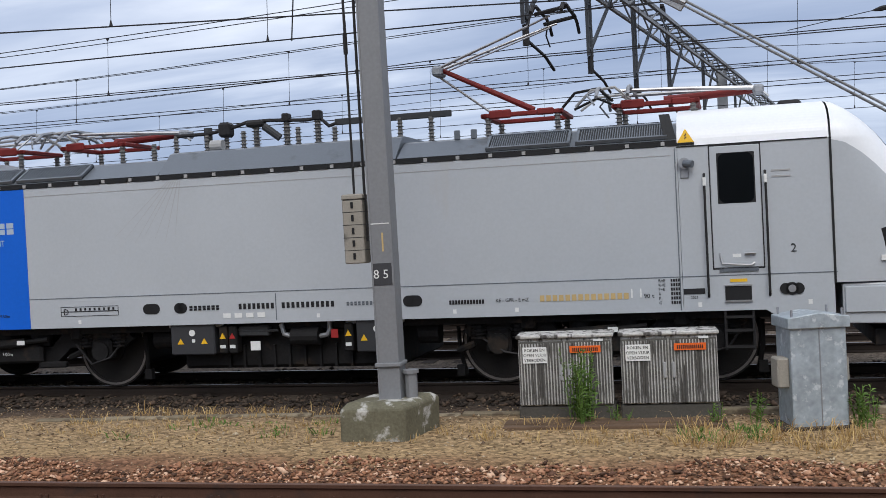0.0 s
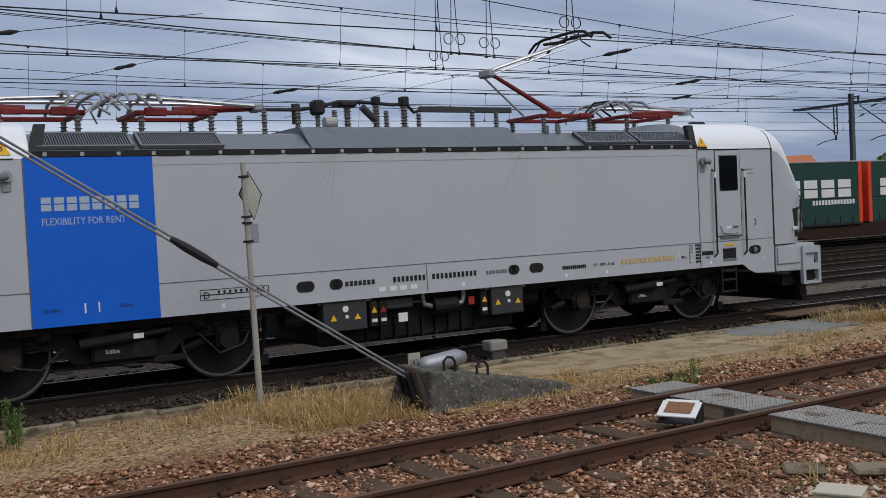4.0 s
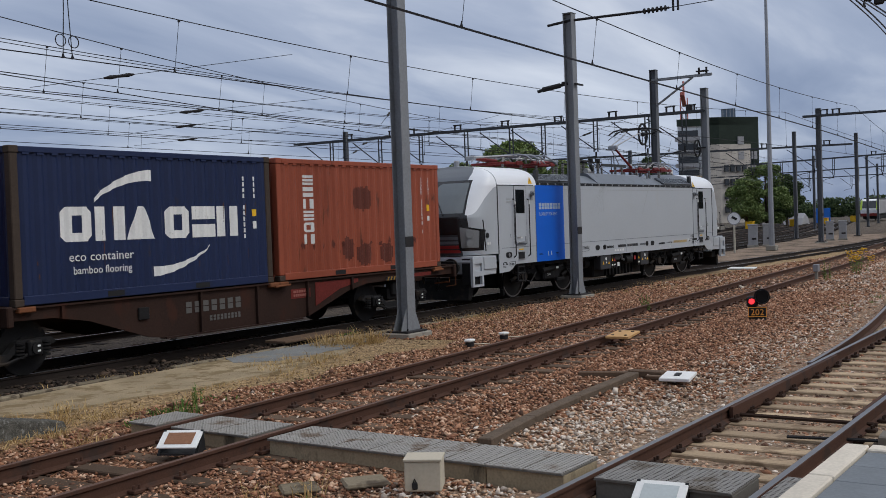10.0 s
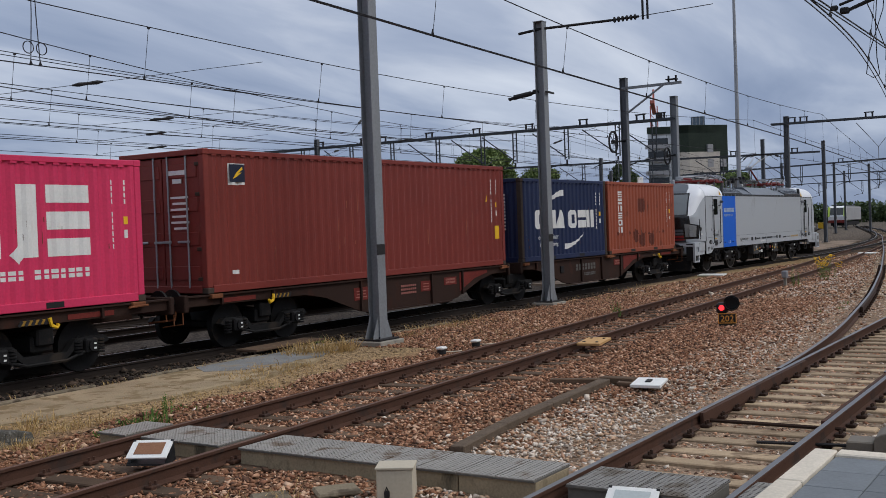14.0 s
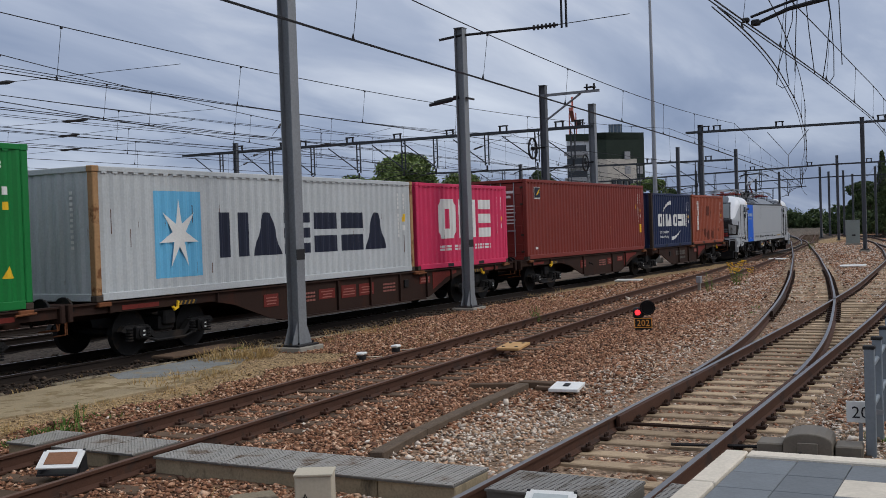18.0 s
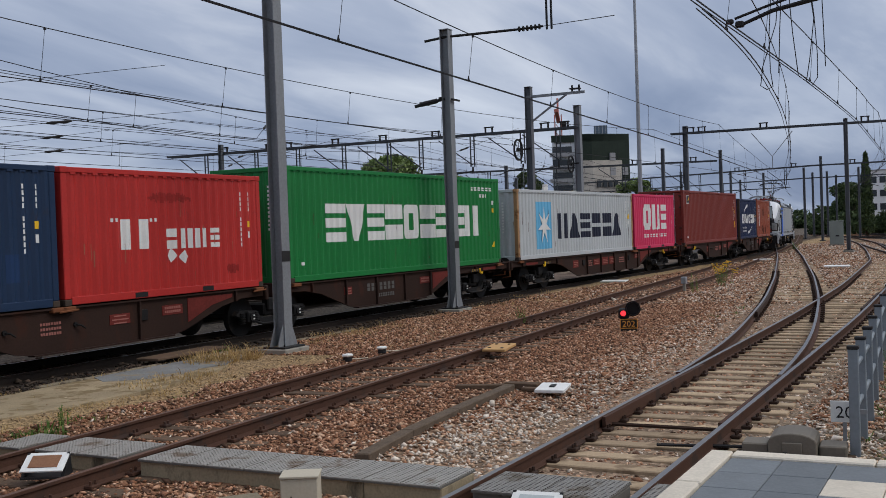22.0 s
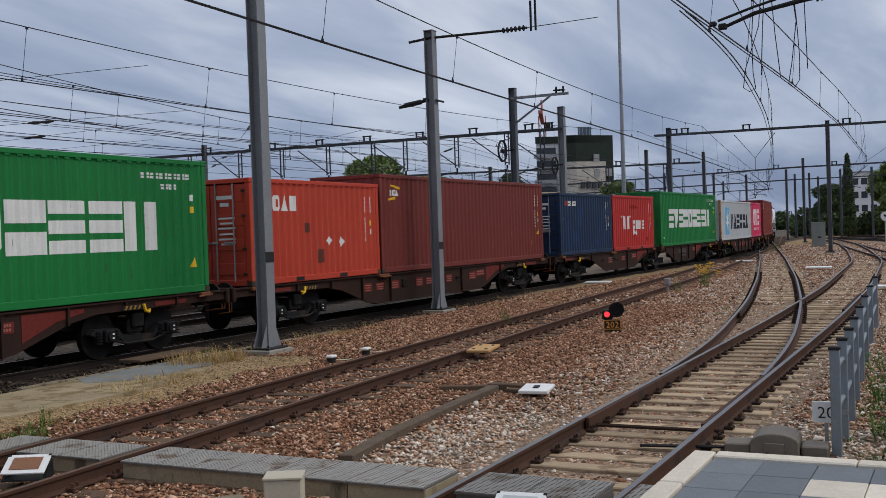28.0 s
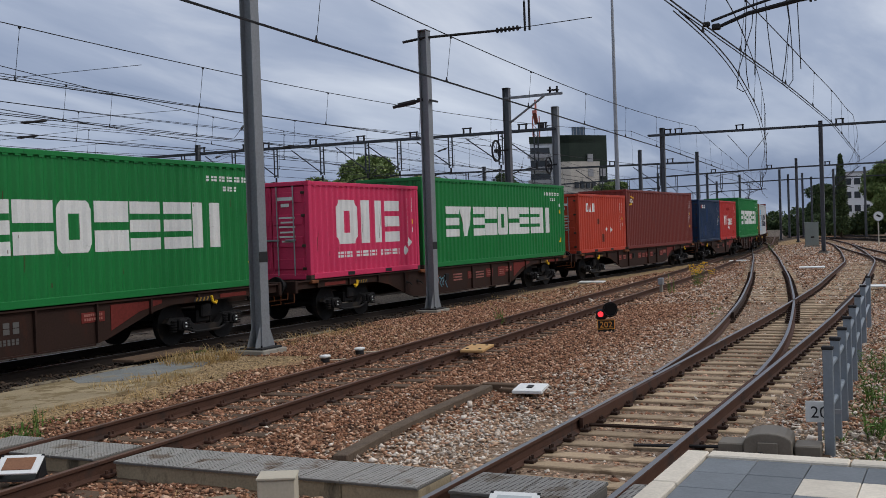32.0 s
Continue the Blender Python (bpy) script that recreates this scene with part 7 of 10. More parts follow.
def build_portal(x0, y0, x1, y1, z, label, depth=0.45, hang=(), fits=(), lattice=True):
    """A beam between two masts with hangers and fittings along it."""
    po = thing("portal_beam", pose(0, 0, 0), label, "portal beam", "portal beams")
    A, B = Vector((x0, y0, z)), Vector((x1, y1, z))
    d = (B - A).normalized()
    s = Vector((-d.y, d.x, 0))
    L = (B - A).length
    for sd in (-0.22, 0.22):
        m = Mesh()
        m.tube([A + s * sd, B + s * sd], 0.095 if not lattice else 0.065, 4)
        part("beam_chord", m, BEAM if not lattice else MAST, po)
        if lattice:
            m2 = Mesh()
            m2.tube([A + s * sd - Vector((0, 0, depth)), B + s * sd - Vector((0, 0, depth))], 0.05, 4)
            part("beam_chord", m2, MAST, po)
            n = int(L / 1.1)
            lc = Mesh()
            for k in range(n):
                p, q = A + d * (L * k / n) + s * sd, A + d * (L * (k + 1) / n) + s * sd
                dn = Vector((0, 0, -depth))
                lc.tube([p + dn * (k % 2), q + dn * ((k + 1) % 2)], 0.026, 4)
            tagged(part("lacing", lc, MAST, po), kind="stuff")
    n = int(L / 0.75)
    rg = Mesh()
    for k in range(n + 1):
        p = A + d * (L * k / n)
        rg.tube([p - s * 0.22, p + s * 0.22], 0.03, 4)
    tagged(part("cross_lacing", rg, BEAM, po), kind="stuff")
    for u in hang:
        p = A + d * u
        hg = Mesh()
        for sd in (-0.12, 0.12):
            hg.tube([p + d * sd, p + d * sd - Vector((0, 0, 1.9))], 0.045, 4)
        for k in range(4):
            hg.tube([p - d * 0.12 - Vector((0, 0, 0.4 + 0.45 * k)), p + d * 0.12 - Vector((0, 0, 0.4 + 0.45 * k))], 0.025, 4)
        part("drop_frame", hg, BEAM, po, "ladder-like drop frame under the beam")
        part("drop_insulator", Mesh().tube([p - Vector((0, 0, 1.9)), p - Vector((0, 0, 2.25))], 0.06, 8), DARK, po)
        part("steady_arm", Mesh().tube([p - Vector((0, 0, 2.15)), p - Vector((0, 0, 2.30)) + d * 1.0, p - Vector((0, 0, 2.48)) + d * 1.5], 0.03, 5), DARK, po)
        part("diagonal_strut", Mesh().tube([p - Vector((0, 0, 1.8)), p + d * 2.2 - Vector((0, 0, 0.2))], 0.04, 4), BEAM, po)
    for u in fits:
        p = A + d * u
        fitting(po, p.x, p.y, p.z + 0.05)
    return po


build_portal(57.6, 21.0, 55.6, 50.0, 8.05, "long dark lattice portal beam over the yard tracks", 0.30, (1.2, 3.4, 6.6, 10.0, 12.2, 15.4, 18.8, 22.0, 26.0), (0.8, 2.0, 5.5, 9.0, 12.6, 16.0, 19.5, 21.0, 24.5), False)
build_portal(76.2, 20.6, 80.6, -12.0, 8.85, "dark portal beam across the platform tracks", 0.2, (), (1.4, 2.2, 6.5, 13.2, 20.0), False)
build_portal(-4.3, 11.95, 3.4, 72.0, 7.55, "lattice portal beam reaching over the tracks beyond", 0.42, (5.5, 9.5, 13.5, 17.5, 23.0, 30.0), (7.0, 12.0, 17.0), True)
build_portal(91.6, 20.8, 84.6, 47.0, 7.6, "distant dark portal beam", 0.2, (3, 8, 14, 20), (2, 7, 12), False)
build_portal(115.8, 15.7, 128, 46.0, 7.9, "distant dark portal beam", 0.2, (4, 9, 15, 22), (3, 10), False)
build_portal(116, 15.5, 117, -20.0, 7.9, "distant dark portal beam", 0.2, (4, 9, 15), (3, 10), False)
build_portal(148, 21, 163, 60, 7.8, "far portal beam", 0.2, (6, 14, 22), (), False)
build_portal(148, 21, 150, -12, 7.8, "far portal beam", 0.2, (6, 14, 22), (), False)
build_portal(185, 30, 200, 75, 7.8, "far portal beam", 0.2, (6, 14, 22, 30), (), False)
build_mast(-0.9, 39.2, 7.5, "dark portal mast behind the locomotive", 0.36, plinth=False)
vb = thing("wire_bracket", pose(0, 0, 0), "small dark bracket hanging under the portal beam", "wire bracket")
part("v_bracket", Mesh().tube([(78.0, 15.2, 8.65), (78.2, 13.8, 6.9), (78.4, 12.4, 8.65)], 0.035, 4).tube([(78.2, 13.8, 6.9), (78.2, 13.8, 6.0)], 0.03, 4).tube([(78.2, 13.9, 6.0), (77.8, 16.2, 5.7)], 0.03, 4), MAST, vb)


# wires over the tracks
def wire_z(x, span=56.0, x0=-2.0, high=7.25, low=6.45):
    u = ((x - x0) / span) % 1.0
    return low + (high - low) * (2 * u - 1) ** 2


def build_wires(line, label, double=True, droppers=True, xmin=-60.0, xmax=150.0, step=5.6, dz=0.0):
    wl_ = thing("overhead_wires", pose(0, 0, 0), label, "overhead wire", "overhead wires")
    pts = [p for p in line if xmin <= p[0] <= xmax]
    con, mes = [], []
    for i, p in enumerate(pts):
        zig = 0.22 * math.asin(math.sin(p[0] / 56.0 * math.pi + 0.7)) / 1.57
        con.append((p[0], p[1] + zig, 5.52 + dz))
        mes.append((p[0], p[1] + zig * 0.4, wire_z(p[0]) + dz))
    part("contact_wire", Mesh().tube(con, 0.013, 4), WIRE, wl_)
    if double:
        part("contact_wire", Mesh().tube([(x, y + 0.09, z + 0.015) for x, y, z in con], 0.010, 4), WIRE, wl_)
    part("messenger_wire", Mesh().tube(mes, 0.011, 4), WIRE, wl_)
    if droppers:
        xs = [p[0] for p in con]
        x = xmin + 2.0
        while x < min(xmax, 95):
            if xs[0] < x < xs[-1]:
                y1, y2 = np.interp(x, xs, [p[1] for p in con]), np.interp(x, xs, [p[1] for p in mes])
                z2 = wire_z(x) + dz
                dr = part("dropper", Mesh().tube([(x, y1, 5.52 + dz), (x + 0.05, y2, z2)], 0.006, 3).tube([(x, y1, 5.52 + dz), (x, y1, 5.62 + dz)], [0.032, 0.008], 5).box((x + 0.05, y2, z2 - 0.02), (0.05, 0.03, 0.05)), WIRE, wl_)
            x += step
    return wl_


build_wires(LINE_N, "dark overhead wires above the little-used track")
build_wires(LINE_T, "dark overhead wires above the train's track")
build_wires(LINE_D, "dark overhead wires above the platform track")
build_wires(LINE_V, "dark overhead wires above the diverging track", True, True, 16)
for k_, ln_ in enumerate(BEYOND):
    build_wires(ln_, "dark overhead wires above a yard track", k_ < 3, True, -60, 150, 5.6 + 0.3 * k_)
    if k_ < 3:
        build_wires([(x, y + 1.9) for x, y in ln_], "slack feeder wires between the yard tracks", False, False, -60, 150, 6, 0.35)
build_wires(LINE_R, "dark overhead wires above the far track", False, False)

# pull-off wires and section insulators between the yard's wires
po_ = thing("pull_off_wires", pose(0, 0, 0), "slanting pull-off wires with dark section insulators", "overhead wire", "overhead wires")
rp_ = random.Random(21)
for k_ in range(4):
    for j_ in range(5):
        x_ = 2 + 13.5 * j_ + 4.0 * k_ + rp_.uniform(-2, 2)
        y_ = lerp_line(BEYOND[k_], x_)
        a_, b_ = Vector((x_, y_ + 0.1, 5.6)), Vector((x_ + rp_.uniform(4, 7), y_ + rp_.choice((-2.0, 2.0)), rp_.uniform(6.4, 7.2)))
        part("pull_off_wire", Mesh().tube([a_, b_], 0.009, 4), WIRE, po_)
        q_ = a_.lerp(b_, 0.25)
        r_ = a_.lerp(b_, 0.36)
        part("section_insulator", Mesh().tube([q_, q_.lerp(r_, 0.2), q_.lerp(r_, 0.5), q_.lerp(r_, 0.8), r_], [0.02, 0.05, 0.035, 0.05, 0.02], 6), DARK, po_)


def loop_jumper(x, y, z, s=1.0):
    """A hanging jumper with two curled ends on a wire."""
    lj = thing("jumper_cable", pose(x, y, z), "thin dark jumper cable with curled loops", "jumper cable", "jumper cables")
    for sd in (-1, 1):
        ring = [(sd * (0.14 + 0.11 * math.cos(a)), 0, 0.30 + 0.11 * math.sin(a)) for a in [2 * math.pi * k / 14 for k in range(15)]]
        part("loop", Mesh().tube(ring, 0.010, 4), WIRE, lj)
        part("hanger", Mesh().tube([(sd * 0.10, 0, 0.0), (sd * 0.05, 0, 0.9), (sd * 0.02, 0, 1.9)], 0.009, 4).tube([(sd * 0.10, 0, -0.02), (sd * 0.10, 0, 0.07)], [0.04, 0.01], 5), WIRE, lj)


# a wire drawn aside across the yard
build_wires([(float(x_), 16.0 + 0.24 * (x_ - 0.5)) for x_ in range(-30, 46, 2)], "dark wire drawn aside to its anchor", False, True, -30, 46, 6.3, 0.02)
ASIDE = [(float(x_), 16.0 + 0.24 * (x_ - 0.5)) for x_ in range(-30, 46, 2)]
for x_, ln_ in ((12.2, LINE_T), (11.9, ASIDE), (10.9, ASIDE), (11.7, BEYOND[0])):
    loop_jumper(x_, lerp_line(ln_, x_) + 0.22 * math.asin(math.sin(x_ / 56.0 * math.pi + 0.7)) / 1.57, 5.53)
# tall slack jumper over the train's track
tj = thing("jumper_cable", pose(0, 0, 0), "thin dark jumper cable with curled loops", "jumper cable", "jumper cables")
part("hanger", Mesh().tube([(-7.2, 15.95, 5.5), (-7.1, 15.95, 6.6), (-6.9, 15.95, 7.2), (-6.6, 15.95, 7.35), (-6.3, 15.95, 7.1), (-6.25, 15.95, 5.5)], 0.012, 5), WIRE, tj)

# slack tangle of wires hanging over the platform track
tg_ = thing("slack_wires", pose(0, 0, 0), "slack dark wires hanging in loops", "slack wire")
for pts in ([(25.5, 4.40, 8.0), (25.5, 4.50, 6.6), (25.5, 4.49, 5.8), (25.5, 4.44, 5.42), (25.5, 4.58, 5.36), (25.5, 4.72, 5.46), (25.5, 4.66, 5.9), (25.6, 4.35, 6.9), (25.6, 4.25, 8.0)],
            [(25.5, 3.62, 8.0), (25.5, 3.49, 6.9), (25.5, 3.60, 6.0), (25.5, 3.69, 5.48), (25.5, 3.57, 5.36), (25.6, 3.46, 5.55), (25.6, 3.45, 6.1), (25.6, 3.50, 7.0), (25.6, 3.60, 8.0)],
            [(24.6, 4.15, 5.6), (24.6, 4.10, 6.6), (24.7, 4.05, 7.6)], [(25.4, 3.85, 5.6), (25.4, 3.95, 6.6), (25.5, 4.05, 7.8)], [(25.0, 3.2, 5.7), (25.0, 3.25, 7.8)]):
    part("loop", Mesh().tube(pts, 0.011, 5), WIRE, tg_)
am = build_mast(17.55, -0.95, 8.4, "grey steel catenary mast behind the platform fence")
arm_ = part("registration_arm", Mesh().tube([(0, 4.45, 5.50 + 0.06), (0, 3.98, 5.66 + 0.06), (0, 3.2, 5.78 + 0.06), (0, 0.1, 6.1)], [0.028, 0.035, 0.04, 0.045], 7), DARK, am)
part("upper_arm", Mesh().tube([(0, 4.58, 5.60 + 0.06), (0, 4.0, 5.76 + 0.06), (0, 3.2, 5.94 + 0.06), (0, 0.1, 6.75)], 0.022, 6), DARK, am)
ins = Mesh()
for k in range(6):
    ins.disc((0, 3.02 - 0.07 * k, 5.865 + 0.007 * k), 0.085, 0.03, "y", 12)
tagged(part("arm_insulator", ins, DARK, am), kind="stuff")
part("wire_clamp", Mesh().box((0, 4.5, 5.56), (0.10, 0.14, 0.10), 0.02), DARK, arm_)
part("wire_clamp", Mesh().box((0, 4.66, 5.62), (0.08, 0.12, 0.08), 0.02), DARK, arm_)


# ---- beyond the train: swap-body train, cabins, houses, tower, trees ----
def leaf_mat(name, a, b, c):
    """Leaves: three tones from leaf to leaf."""
    m = bpy.data.materials.new(name)
    m.use_nodes = True
    n, l = m.node_tree.nodes, m.node_tree.links
    g = n.new("ShaderNodeNewGeometry")
    r = n.new("ShaderNodeValToRGB")
    e = r.color_ramp.elements
    e[0].color, e[1].color = (*a, 1), (*c, 1)
    q = e.new(0.5)
    q.color = (*b, 1)
    l.new(g.outputs["Random Per Island"], r.inputs[0])
    bs = n["Principled BSDF"]
    l.new(r.outputs[0], bs.inputs["Base Color"])
    bs.inputs["Roughness"].default_value = 0.75
    bs.inputs["Specular IOR Level"].default_value = 0.25
    return m


LEAF = leaf_mat("broad leaves", (0.07, 0.11, 0.03), (0.13, 0.185, 0.055), (0.22, 0.27, 0.10))
LEAF_DARK = leaf_mat("dark leaves", (0.03, 0.05, 0.022), (0.055, 0.085, 0.034), (0.10, 0.135, 0.05))
BARK = mat("grey-brown bark", (0.075, 0.058, 0.044), 0.9, 0, 0.3, 4, 30, 0.01)


def leaf_mesh(name, centres, radii, count, size, material, seed):
    """A crown: leaf sprays scattered through the shells of many clumps."""
    rg = np.random.default_rng(seed)
    k = len(centres)
    which = rg.integers(0, k, count)
    d = rg.normal(size=(count, 3))
    d /= np.linalg.norm(d, axis=1)[:, None]
    rad = rg.uniform(0.55, 1.08, count)[:, None]
    p = np.array(centres)[which] + d * rad * np.array(radii)[which]
    u = rg.normal(size=(count, 3))
    u /= np.linalg.norm(u, axis=1)[:, None]
    w = np.cross(u, rg.normal(size=(count, 3)))
    w /= np.linalg.norm(w, axis=1)[:, None]
    s = size * rg.uniform(0.6, 1.3, count)[:, None]
    v = np.stack([p - u * s, p + w * s * 0.45, p + u * s, p - w * s * 0.45], axis=1).reshape(-1, 3)
    me = bpy.data.meshes.new(name)
    me.vertices.add(4 * count)
    me.vertices.foreach_set("co", v.astype(np.float32).ravel())
    me.loops.add(4 * count)
    me.loops.foreach_set("vertex_index", np.arange(4 * count, dtype=np.int32))
    me.polygons.add(count)
    me.polygons.foreach_set("loop_start", np.arange(0, 4 * count, 4, dtype=np.int32))
    me.update(calc_edges=True)
    me.materials.append(material)
    return me


def build_tree(x, y, top, r, seed, label, dark=False, low=0.25, leaves=7000, name="tree", z0=-0.3):
    rr = random.Random(seed)
    tr = thing(name, pose(x, y, z0), label, "tree", "trees beyond the yard")
    H = top - z0
    hb = H * low
    tk = part("trunk", Mesh().tube([(0, 0, 0), (0.1, 0, H * 0.3), (0.0, 0.1, H * 0.6), (0.1, 0, H * 0.85)], [0.030 * H, 0.024 * H, 0.014 * H, 0.005 * H], 9), BARK, tr)
    cs, rs = [], []
    for i in range(26):
        a, f = rr.uniform(0, 2 * math.pi), rr.random()
        z = hb + (H - hb) * (0.08 + 0.84 * f)
        wide = r * math.sin(math.pi * (0.12 + 0.80 * f)) ** 0.7 * rr.uniform(0.55, 0.98)
        q = rr.uniform(0.2, 0.34) * r
        z = min(z, H - q * 0.8)
        cs.append((wide * math.cos(a) * 0.8, wide * math.sin(a) * 0.8, z))
        rs.append((q, q, q * 0.75))
        if i % 3 == 0:
            part("limb", Mesh().tube([(0, 0, z * 0.6), (cs[-1][0] * 0.5, cs[-1][1] * 0.5, z * 0.85), cs[-1]], [0.010 * H, 0.006 * H, 0.002 * H], 6), BARK, tk)
    cs.append((0, 0, H - 0.2 * r))
    rs.append((0.3 * r, 0.3 * r, 0.2 * r))
    part("crown", leaf_mesh("crown", cs, rs, int(leaves * 2.6), 0.036 * r + 0.06, LEAF_DARK if dark else LEAF, seed), None, tr)
    return tr


def leaf_bank(name, pts, h, count, size, label, dark, seed, category="hedge"):
    """A hedge or a far wood: one mass of leaves along a line."""
    rr = random.Random(seed)
    cs, rs = [], []
    for (xa, ya), (xb, yb) in zip(pts[:-1], pts[1:]):
        n = max(3, int(math.hypot(xb - xa, yb - ya) / (h * 0.3)))
        for i in range(n):
            f = i / n
            k = rr.uniform(0.55, 1.0)
            cs.append((xa + (xb - xa) * f, ya + (yb - ya) * f + rr.uniform(-0.3, 0.3) * h, h * k * 0.5 - 0.3))
            rs.append((h * 0.42, h * 0.42, h * k * 0.5))
    ob = new(name, leaf_mesh(name, cs, rs, count, size, LEAF_DARK if dark else LEAF, seed))
    return tagged(ob, label, category, "", "stuff")


build_tree(104, 60.5, 11.3, 5.6, 11, "broad green tree behind the yard tracks", leaves=9000)
build_tree(112, 57.5, 9.2, 4.6, 12, "round green tree behind the yard tracks")
build_tree(95, 62.0, 8.6, 4.4, 13, "leafy green tree behind the swap-body train")
build_tree(88, 66.0, 6.8, 3.6, 14, "small green tree behind the swap-body train")
build_tree(114.5, 48.6, 9.0, 2.6, 15, "dark round tree behind the cream house", True)
build_tree(152, 46.6, 9.3, 4.2, 16, "dense green tree beside the light pole", low=0.08)
build_tree(146, 47.6, 7.0, 3.4, 17, "dense green tree by the yard edge", low=0.08)
build_tree(158, 45.4, 7.6, 3.2, 18, "dark green tree by the yard edge", True, low=0.08)
build_tree(103.0, 39.2, 4.6, 1.7, 19, "dark shrubby tree before the cream house", True, low=0.08)
build_tree(131, 77, 13.0, 5.4, 20, "broad green tree on the far side of the yard", leaves=8000)
build_tree(166, 9.2, 10.6, 5.0, 21, "bright green tree above a hedge", low=0.1, leaves=9000)
build_tree(176, 1.5, 12.0, 6.0, 22, "tall green tree above a hedge", low=0.1, leaves=9000)
build_tree(172, 19.6, 7.8, 3.4, 23, "dark round tree before a white apartment house", True, low=0.05)
build_tree(180, 20.2, 6.8, 3.2, 24, "dark round tree beside the tracks", True, low=0.05)
build_tree(168, 18.0, 5.2, 2.4, 25, "dark green tree before a white apartment house", True, low=0.05)
# the cypress: a dark slim column
cy = thing("cypress_tree", pose(149, 14.45, -0.3), "dark slender cypress tree beside the tracks", "tree", "trees beyond the yard")
part("trunk", Mesh().tube([(0, 0, 0), (0, 0, 6), (0, 0, 10.4)], [0.25, 0.16, 0.04], 8), BARK, cy)
part("crown", leaf_mesh("crown", [(0.08 * math.sin(i * 2.4), 0.08 * math.cos(i * 2.4), 1.2 + 0.62 * i) for i in range(16)], [(1.15 - 0.05 * i if i < 11 else 0.62 - 0.10 * (i - 11),) * 2 + (0.75,) for i in range(16)], 7000, 0.2, LEAF_DARK, 31), None, cy)
leaf_bank("hedge", [(170, 23.5), (166, 17), (167, 10), (176, -2), (190, -14)], 4.0, 20000, 0.34, "dark clipped hedge along the far side of the tracks", True, 41)
leaf_bank("far_woods", [(60, 230), (150, 190), (240, 150), (330, 100), (360, 78), (380, 50), (390, 10), (380, -40)], 7.0, 34000, 0.45, "distant dark woods along the skyline", True, 42, "woods")
leaf_bank("far_woods", [(318, 92), (306, 60), (300, 34), (292, 10), (296, -20)], 6.4, 24000, 0.55, "low dark trees closing the view along the tracks", True, 45, "woods")
leaf_bank("far_woods", [(-160, 120), (-60, 110), (10, 112), (60, 108), (95, 105)], 6.2, 9000, 0.7, "green trees along the far side of the yard", False, 43, "woods")

# unseen bank behind the camera, added to darken reflections in the train's side
leaf_bank("far_woods", [(-110, -48), (-20, -52), (60, -50), (140, -46), (240, -36), (330, -60)], 14.0, 12000, 1.1, "added unseen dark tree bank behind the platform that darkens reflections", True, 44, "woods")

# swap-body containers on flat wagons, standing
CURTAIN = mat("dark green curtain", (0.012, 0.048, 0.038), 0.55, 0, 0.15, 0.8, 20)
CURTAIN_B = mat("blackish curtain", (0.020, 0.026, 0.027), 0.55, 0, 0.15, 0.8, 20)
SIGNAL_RED = mat("orange-red end frame", (0.62, 0.06, 0.02), 0.5, 0, 0.12, 1.5, 20)
BEIGE = mat("cream wall panels", (0.43, 0.335, 0.22), 0.8, 0, 0.12, 0.6, 10)
DARKWIN = mat("dark far window", (0.03, 0.035, 0.04), 0.2, 0, 0.1)
FARGREY = mat("far grey wall", (0.30, 0.30, 0.31), 0.8, 0, 0.12, 0.5, 8)
FARWHITE = mat("far white wall", (0.74, 0.75, 0.76), 0.8, 0, 0.10, 0.5, 8)
BRICK = mat("brown brick wall", (0.22, 0.135, 0.09), 0.9, 0, 0.2, 0.6, 10)


def build_swap_body(x, y, upper, lower, marks=True):
    sw = thing("swap_body", pose(x, y, 1.0), "dark green curtain-sided swap body on a flat wagon", "swap body", "swap bodies")
    L = 7.6
    part("lower_curtain", Mesh().box((L / 2, 0, 0.55), (L - 0.3, 2.5, 1.1), 0.02), lower, sw)
    part("upper_curtain", Mesh().box((L / 2, 0, 1.88), (L - 0.3, 2.5, 1.56), 0.02), upper, sw)
    part("roof_rail", Mesh().box((L / 2, 0, 2.70), (L, 2.54, 0.08), 0.02), STEEL, sw)
    for k in (0.12, L - 0.12):
        part("end_frame", Mesh().box((k, 0, 1.35), (0.24, 2.56, 2.7), 0.02), SIGNAL_RED, sw, "orange-red end frame")
    part("ladder_strip", Mesh().box((2.45, -1.256, 1.35), (0.34, 0.02, 2.5)), mat("faded red strip", (0.22, 0.045, 0.03), 0.7), sw)
    if marks:
        for k in range(6):
            part("letter_block", bars(Mesh(), 0.75 + 1.05 * k, 1.15, 0.9, 0.80, 1, y=-1.275, gap=0.1), CONT_WHITE, sw, "white block mark")
        part("small_marks", bars(Mesh(), 4.4, 0.86, 2.7, 0.20, 14, y=-1.275, gap=0.3, slit=False), CONT_WHITE, sw)
    for k in range(9):
        part("strap", Mesh().box((0.7 + 0.78 * k, -1.262, 0.18), (0.05, 0.02, 0.32)), DARK, sw)
    part("lower_rail", Mesh().box((L / 2, 0, 0.0), (L, 2.54, 0.12), 0.01), DARK, sw)


YT = BEYOND[3]
for i_ in range(5):
    x_ = 55.9 - 8.2 * i_
    build_swap_body(x_, lerp_line(YT, x_ + 3.8) + 0.3, (CURTAIN_B, CURTAIN, CURTAIN, CURTAIN, SIGNAL_RED)[i_], (CURTAIN, CURTAIN, CURTAIN, CURTAIN, SIGNAL_RED)[i_])


